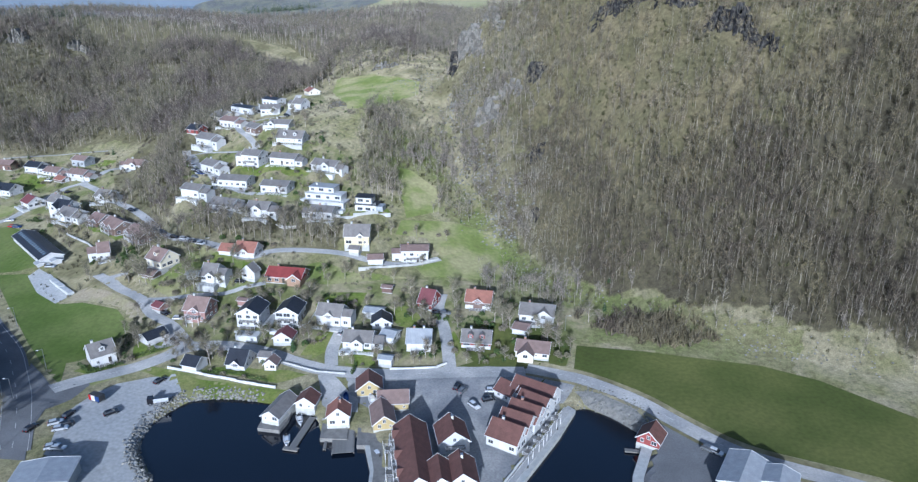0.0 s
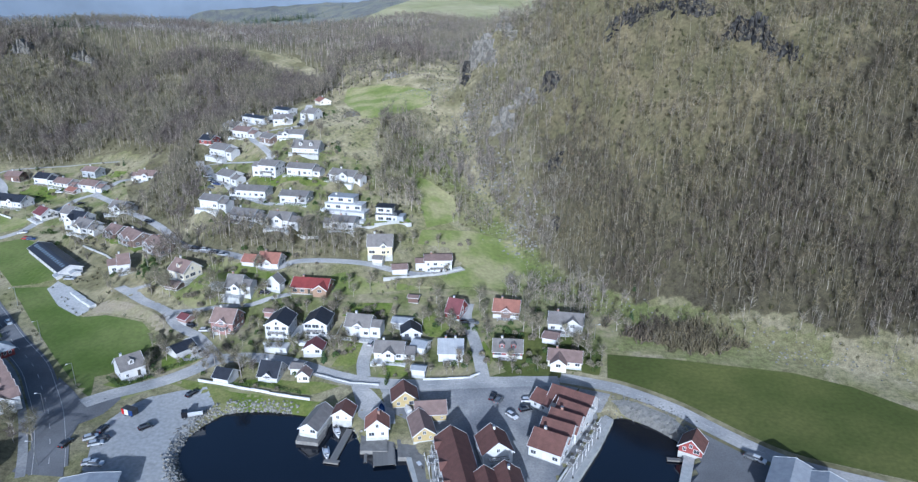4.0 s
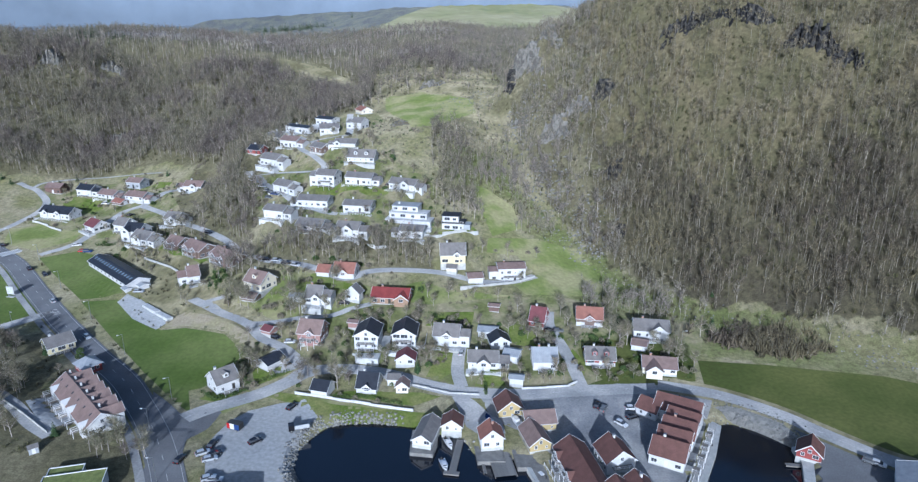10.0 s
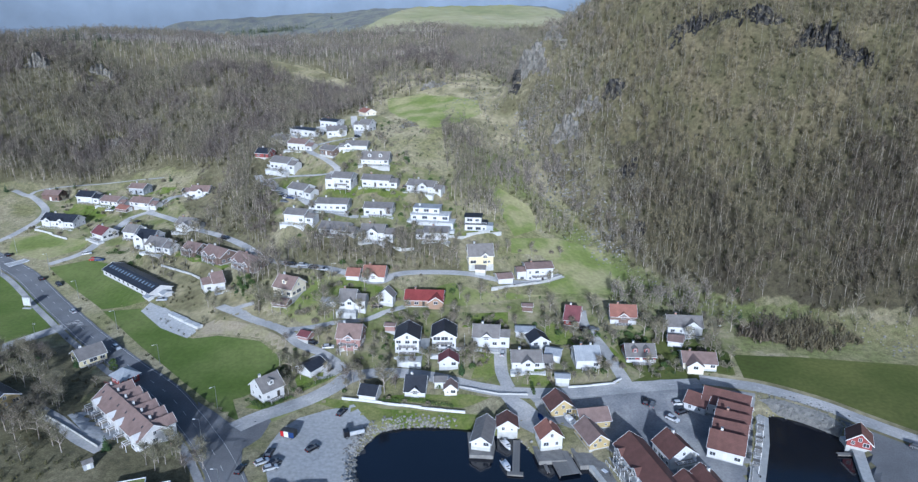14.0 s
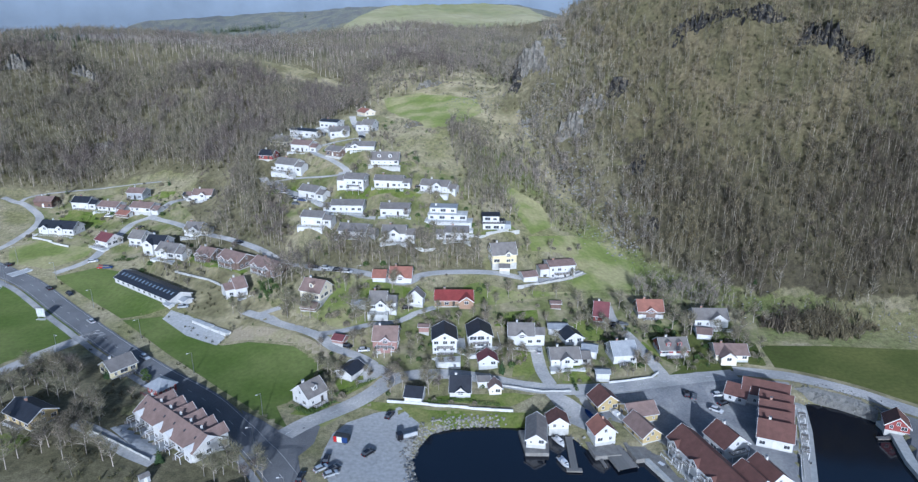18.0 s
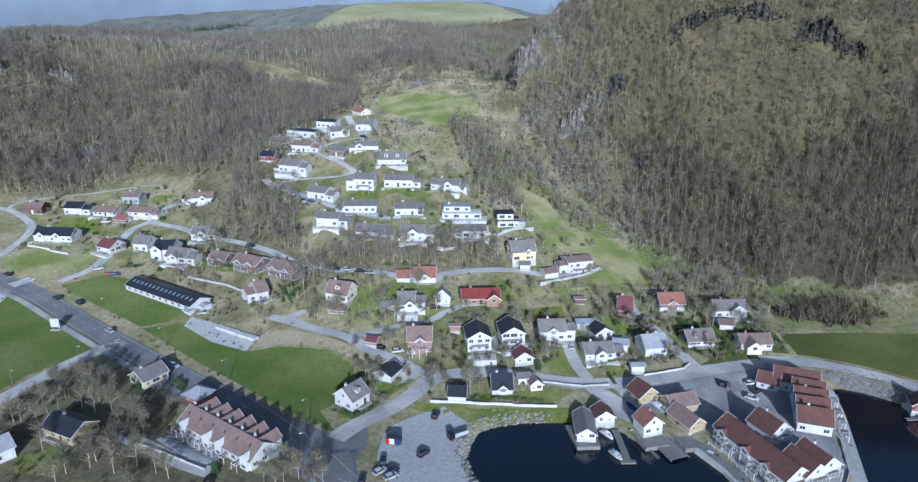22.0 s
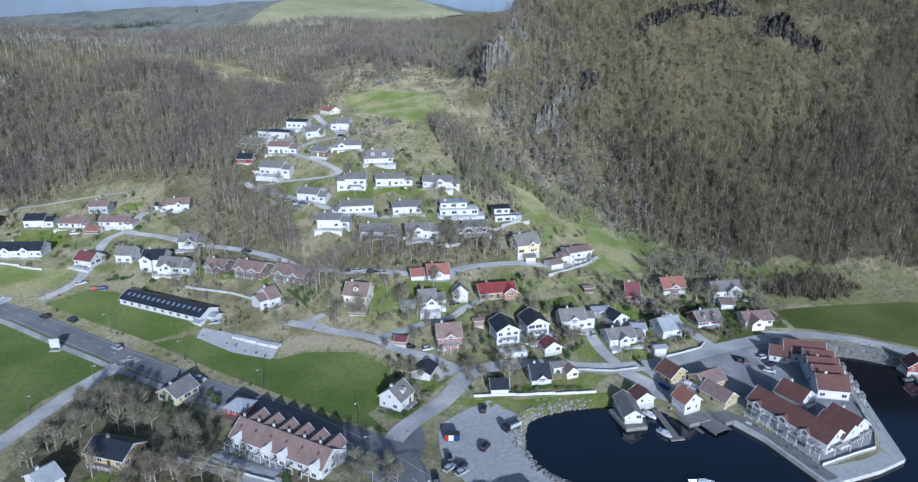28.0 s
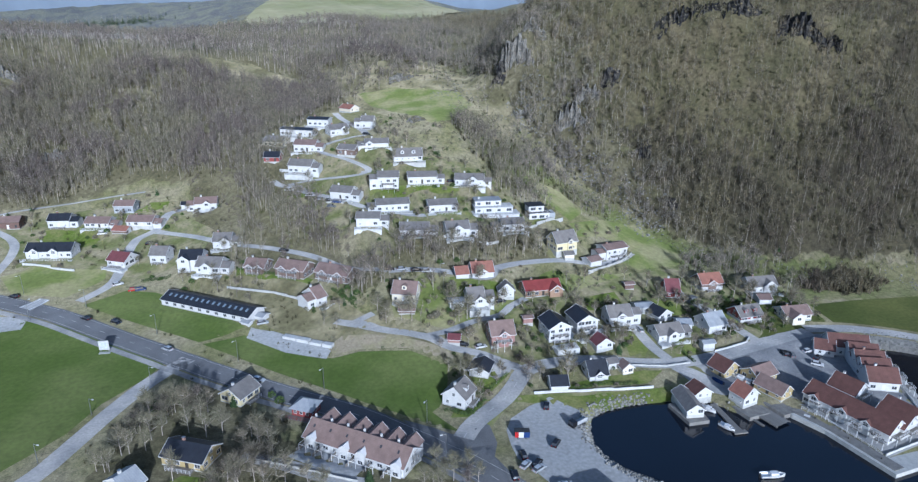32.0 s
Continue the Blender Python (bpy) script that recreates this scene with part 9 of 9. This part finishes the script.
tree(-197.2, 189.0, "bare", 0.85)
tree(-209.4, 230.6, "bare", 0.97)
tree(-224.3, 202.4, "bare", 0.83)
tree(-188.2, 208.7, "bare", 0.83)
tree(-186.1, 192.1, "bare", 1.01)
tree(-217.3, 218.1, "bare", 1.05)
tree(-218.7, 208.5, "bare", 0.91)
tree(-183.5, 197.9, "bare", 1.06)
tree(-189.3, 190.5, "bare", 0.86)
tree(-183.2, 186.4, "bare", 1.01)
tree(-223.3, 202.4, "bare", 1.12)
tree(-190.0, 195.6, "bare", 0.78)
tree(-185.4, 202.1, "bare", 1.00)
tree(-186.1, 199.2, "bare", 1.02)
tree(-220.6, 208.5, "bare", 0.98)
tree(-209.4, 227.9, "bare", 0.88)
tree(-226.4, 203.9, "bare", 0.87)
tree(-196.0, 189.8, "bare", 0.87)
tree(-207.6, 230.7, "bare", 0.83)
tree(-208.7, 225.0, "bare", 1.14)
tree(-203.5, 225.4, "bare", 0.91)
tree(-206.8, 226.0, "bare", 1.05)
tree(-200.7, 225.4, "bare", 1.12)
tree(-200.8, 221.3, "bare", 0.83)
tree(-194.6, 210.4, "bare", 1.11)
tree(-210.6, 221.1, "bare", 1.08)
tree(-182.6, 195.1, "bare", 0.89)
tree(-203.2, 222.4, "bare", 0.77)
tree(-184.2, 190.6, "bare", 1.00)
tree(-195.2, 186.7, "bare", 1.02)
tree(-189.3, 188.1, "bare", 0.76)
tree(-207.6, 224.9, "bare", 0.97)
tree(-218.3, 214.7, "bare", 0.81)
tree(-187.0, 206.1, "bare", 0.76)
tree(-190.1, 199.5, "bare", 0.74)
tree(-204.3, 223.2, "bare", 1.06)
tree(-214.6, 208.3, "bare", 0.90)
tree(-213.2, 213.0, "bare", 1.00)
tree(-210.4, 214.2, "bare", 0.90)
tree(-216.2, 218.8, "bare", 0.90)
tree(-209.3, 220.6, "bare", 0.90)
tree(-220.1, 216.1, "bare", 0.90)
tree(-203.5, 213.3, "bare", 0.90)
tree(-199.6, 216.6, "bare", 1.00)
tree(-197.9, 222.3, "bare", 0.90)
tree(-199.0, 209.4, "bare", 1.00)
tree(-208.1, 192.6, "bare", 1.00)
tree(-198.9, 180.9, "bare", 1.10)
tree(-193.7, 182.6, "bare", 1.00)
tree(-186.9, 179.0, "bare", 1.00)
tree(-191.7, 190.3, "bare", 1.00)
tree(-181.6, 180.8, "bare", 1.10)
tree(-176.3, 177.4, "bare", 1.00)
tree(-200.1, 176.4, "bare", 1.00)
tree(-181.8, 171.1, "bare", 1.00)
tree(-172.7, 174.4, "bare", 0.90)
tree(-183.9, 201.5, "bare", 0.90)
tree(-189.6, 202.0, "bare", 1.00)
tree(-177.9, 211.2, "bare", 0.70)
tree(-142.9, 173.2, "bare", 0.90)
tree(-139.6, 170.1, "bare", 1.00)
tree(-135.1, 171.7, "bare", 0.90)
tree(-145.5, 169.6, "bare", 0.90)
tree(-148.4, 168.6, "bare", 0.90)
tree(-145.4, 166.3, "bare", 0.80)
tree(-143.5, 169.1, "bare", 0.80)
tree(-141.6, 172.1, "bare", 0.80)
tree(-135.4, 169.0, "bare", 0.72)
tree(-137.4, 166.2, "bare", 0.80)
tree(-133.4, 168.0, "bare", 0.72)
tree(-212.7, 229.6, "fir", 1.10)
tree(-204.5, 230.4, "fir", 1.00)
tree(-161.1, 175.1, "fir", 0.90)
tree(-57.5, 212.7, "fir", 0.90)
tree(-71.6, 358.7, "fir", 0.80)
tree(-141.2, 271.9, "fir", 0.60)
tree(-144.6, 269.5, "fir", 0.60)
tree(62.2, 254.9, "fir", 0.50)
tree(-303.0, 409.9, "fir", 1.00)
tree(-310.3, 414.1, "fir", 0.90)
tree(-269.0, 419.5, "fir", 0.70)
tree(-279.2, 418.2, "fir", 0.60)
tree(-209.6, 407.9, "fir", 0.70)
tree(-190.2, 226.1, "fir", 0.90)
tree(-212.4, 229.7, "fir", 0.80)
tree(58.5, 243.2, "fir", 0.60)
tree(-164.4, 609.2, "fir", 0.90)
tree(-175.6, 615.9, "fir", 0.80)
tree(-157.8, 614.6, "fir", 0.90)
bush(-84.2, 227.0, 1.2, 0)
bush(-80.6, 228.9, 1, 0)
bush(-92.8, 226.2, 1.1, 2)
bush(-88.9, 223.9, 1, 0)
bush(-101.0, 227.0, 0.9, 2)
bush(-7.3, 232.1, 1.6, 0)
bush(-11.4, 228.5, 1.3, 0)
bush(-3.9, 231.6, 1.2, 0)
bush(-6.4, 216.0, 1.2, 0)
bush(-6.3, 211.4, 1, 0)
bush(-12.0, 209.0, 1.1, 0)
bush(8.8, 229.9, 1.4, 0)
bush(9.8, 234.5, 1.2, 0)
bush(-67.8, 243.3, 1.1, 0)
bush(-67.8, 248.9, 1, 2)
bush(-51.3, 243.9, 1.2, 0)
bush(-35.0, 249.8, 1, 2)
bush(-56.9, 259.9, 1.5, 0)
bush(-53.9, 262.4, 1.3, 0)
bush(-73.2, 257.3, 1, 0)
bush(-80.2, 258.1, 1, 0)
bush(-89.8, 265.9, 1.3, 0)
bush(-138.9, 272.7, 1.5, 0)
bush(-141.1, 269.8, 1.5, 0)
bush(-143.8, 277.1, 1.2, 0)
bush(-185.1, 231.6, 1.3, 2)
bush(-176.8, 222.8, 1.5, 0)
bush(-178.6, 227.0, 1.3, 0)
bush(-248.7, 380.5, 1, 0)
bush(-241.4, 380.3, 1, 0)
bush(-266.0, 394.5, 1, 0)
bush(-269.4, 387.5, 1, 0)
bush(-213.5, 327.8, 1.1, 0)
bush(-210.2, 324.2, 1.1, 0)
bush(-100.1, 311.9, 1, 0)
bush(-95.4, 319.0, 1, 0)
bush(-86.0, 353.6, 1, 0)
bush(-105.4, 356.6, 1, 0)
bush(-99.2, 358.2, 1.1, 0)
bush(-122.2, 338.9, 1.1, 0)
bush(-72.9, 360.4, 1.3, 0)
bush(-73.7, 365.9, 1, 0)
bush(-55.8, 328.0, 0.9, 2)
bush(-23.6, 290.5, 1, 2)
bush(-16.0, 292.1, 1, 2)
bush(-8.5, 293.1, 1.2, 2)
bush(-25.8, 227.9, 1.1, 0)
bush(-28.6, 214.8, 1, 0)
bush(-66.0, 204.2, 1, 0)
bush(-82.8, 200.0, 1, 2)
bush(-77.5, 197.3, 1, 2)
bush(-70.1, 195.8, 1, 2)
bush(-125.9, 201.7, 1, 0)
bush(-122.2, 200.4, 1, 0)
bush(-117.6, 202.3, 1, 0)
bush(36.4, 210.0, 1, 2)
bush(22.9, 215.5, 1.3, 2)
bush(16.5, 212.8, 1.2, 2)
bush(-0.5, 211.6, 1.3, 2)
bush(-1.9, 215.7, 1.2, 2)

# shrubs and young trees along the garden edges
GARDENS = [(-132, -62, 205, 250, 60, 50), (-62, 40, 196, 250, 75, 60), (-150, -40, 292, 420, 110, 60), (-160, -60, 248, 292, 40, 24), (-270, -160, 290, 420, 50, 20)]
for gx0, gx1, gy0, gy1, shrubs, young in GARDENS:
    px, py = nr.uniform(gx0, gx1, shrubs * 6), nr.uniform(gy0, gy1, shrubs * 6)
    free = np.ones(len(px), bool)
    near = np.full(len(px), 1e9)
    for qx, qy, qz, qr in PLOTS:
        away = np.hypot(px - qx, py - qy) - qr
        free &= away > 0.3
        near = np.minimum(near, away)
    for w, line in ROADS.values():
        free &= line_distance(px, py, [tuple(p) for p in line])[0] > w / 2 + 1.0
    for poly in MEADOWS:
        free &= ~inside(px, py, poly)
    free &= (near < 7) & (height(px, py) > 2.2)
    px, py = px[free], py[free]
    for k in range(min(len(px), shrubs + young)):
        if k < shrubs:
            bush(float(px[k]), float(py[k]), rng.uniform(0.6, 1.5), rng.choice((0, 2, 2, 2)))
        else:
            tree(float(px[k]), float(py[k]), "bare", rng.uniform(0.45, 0.85))
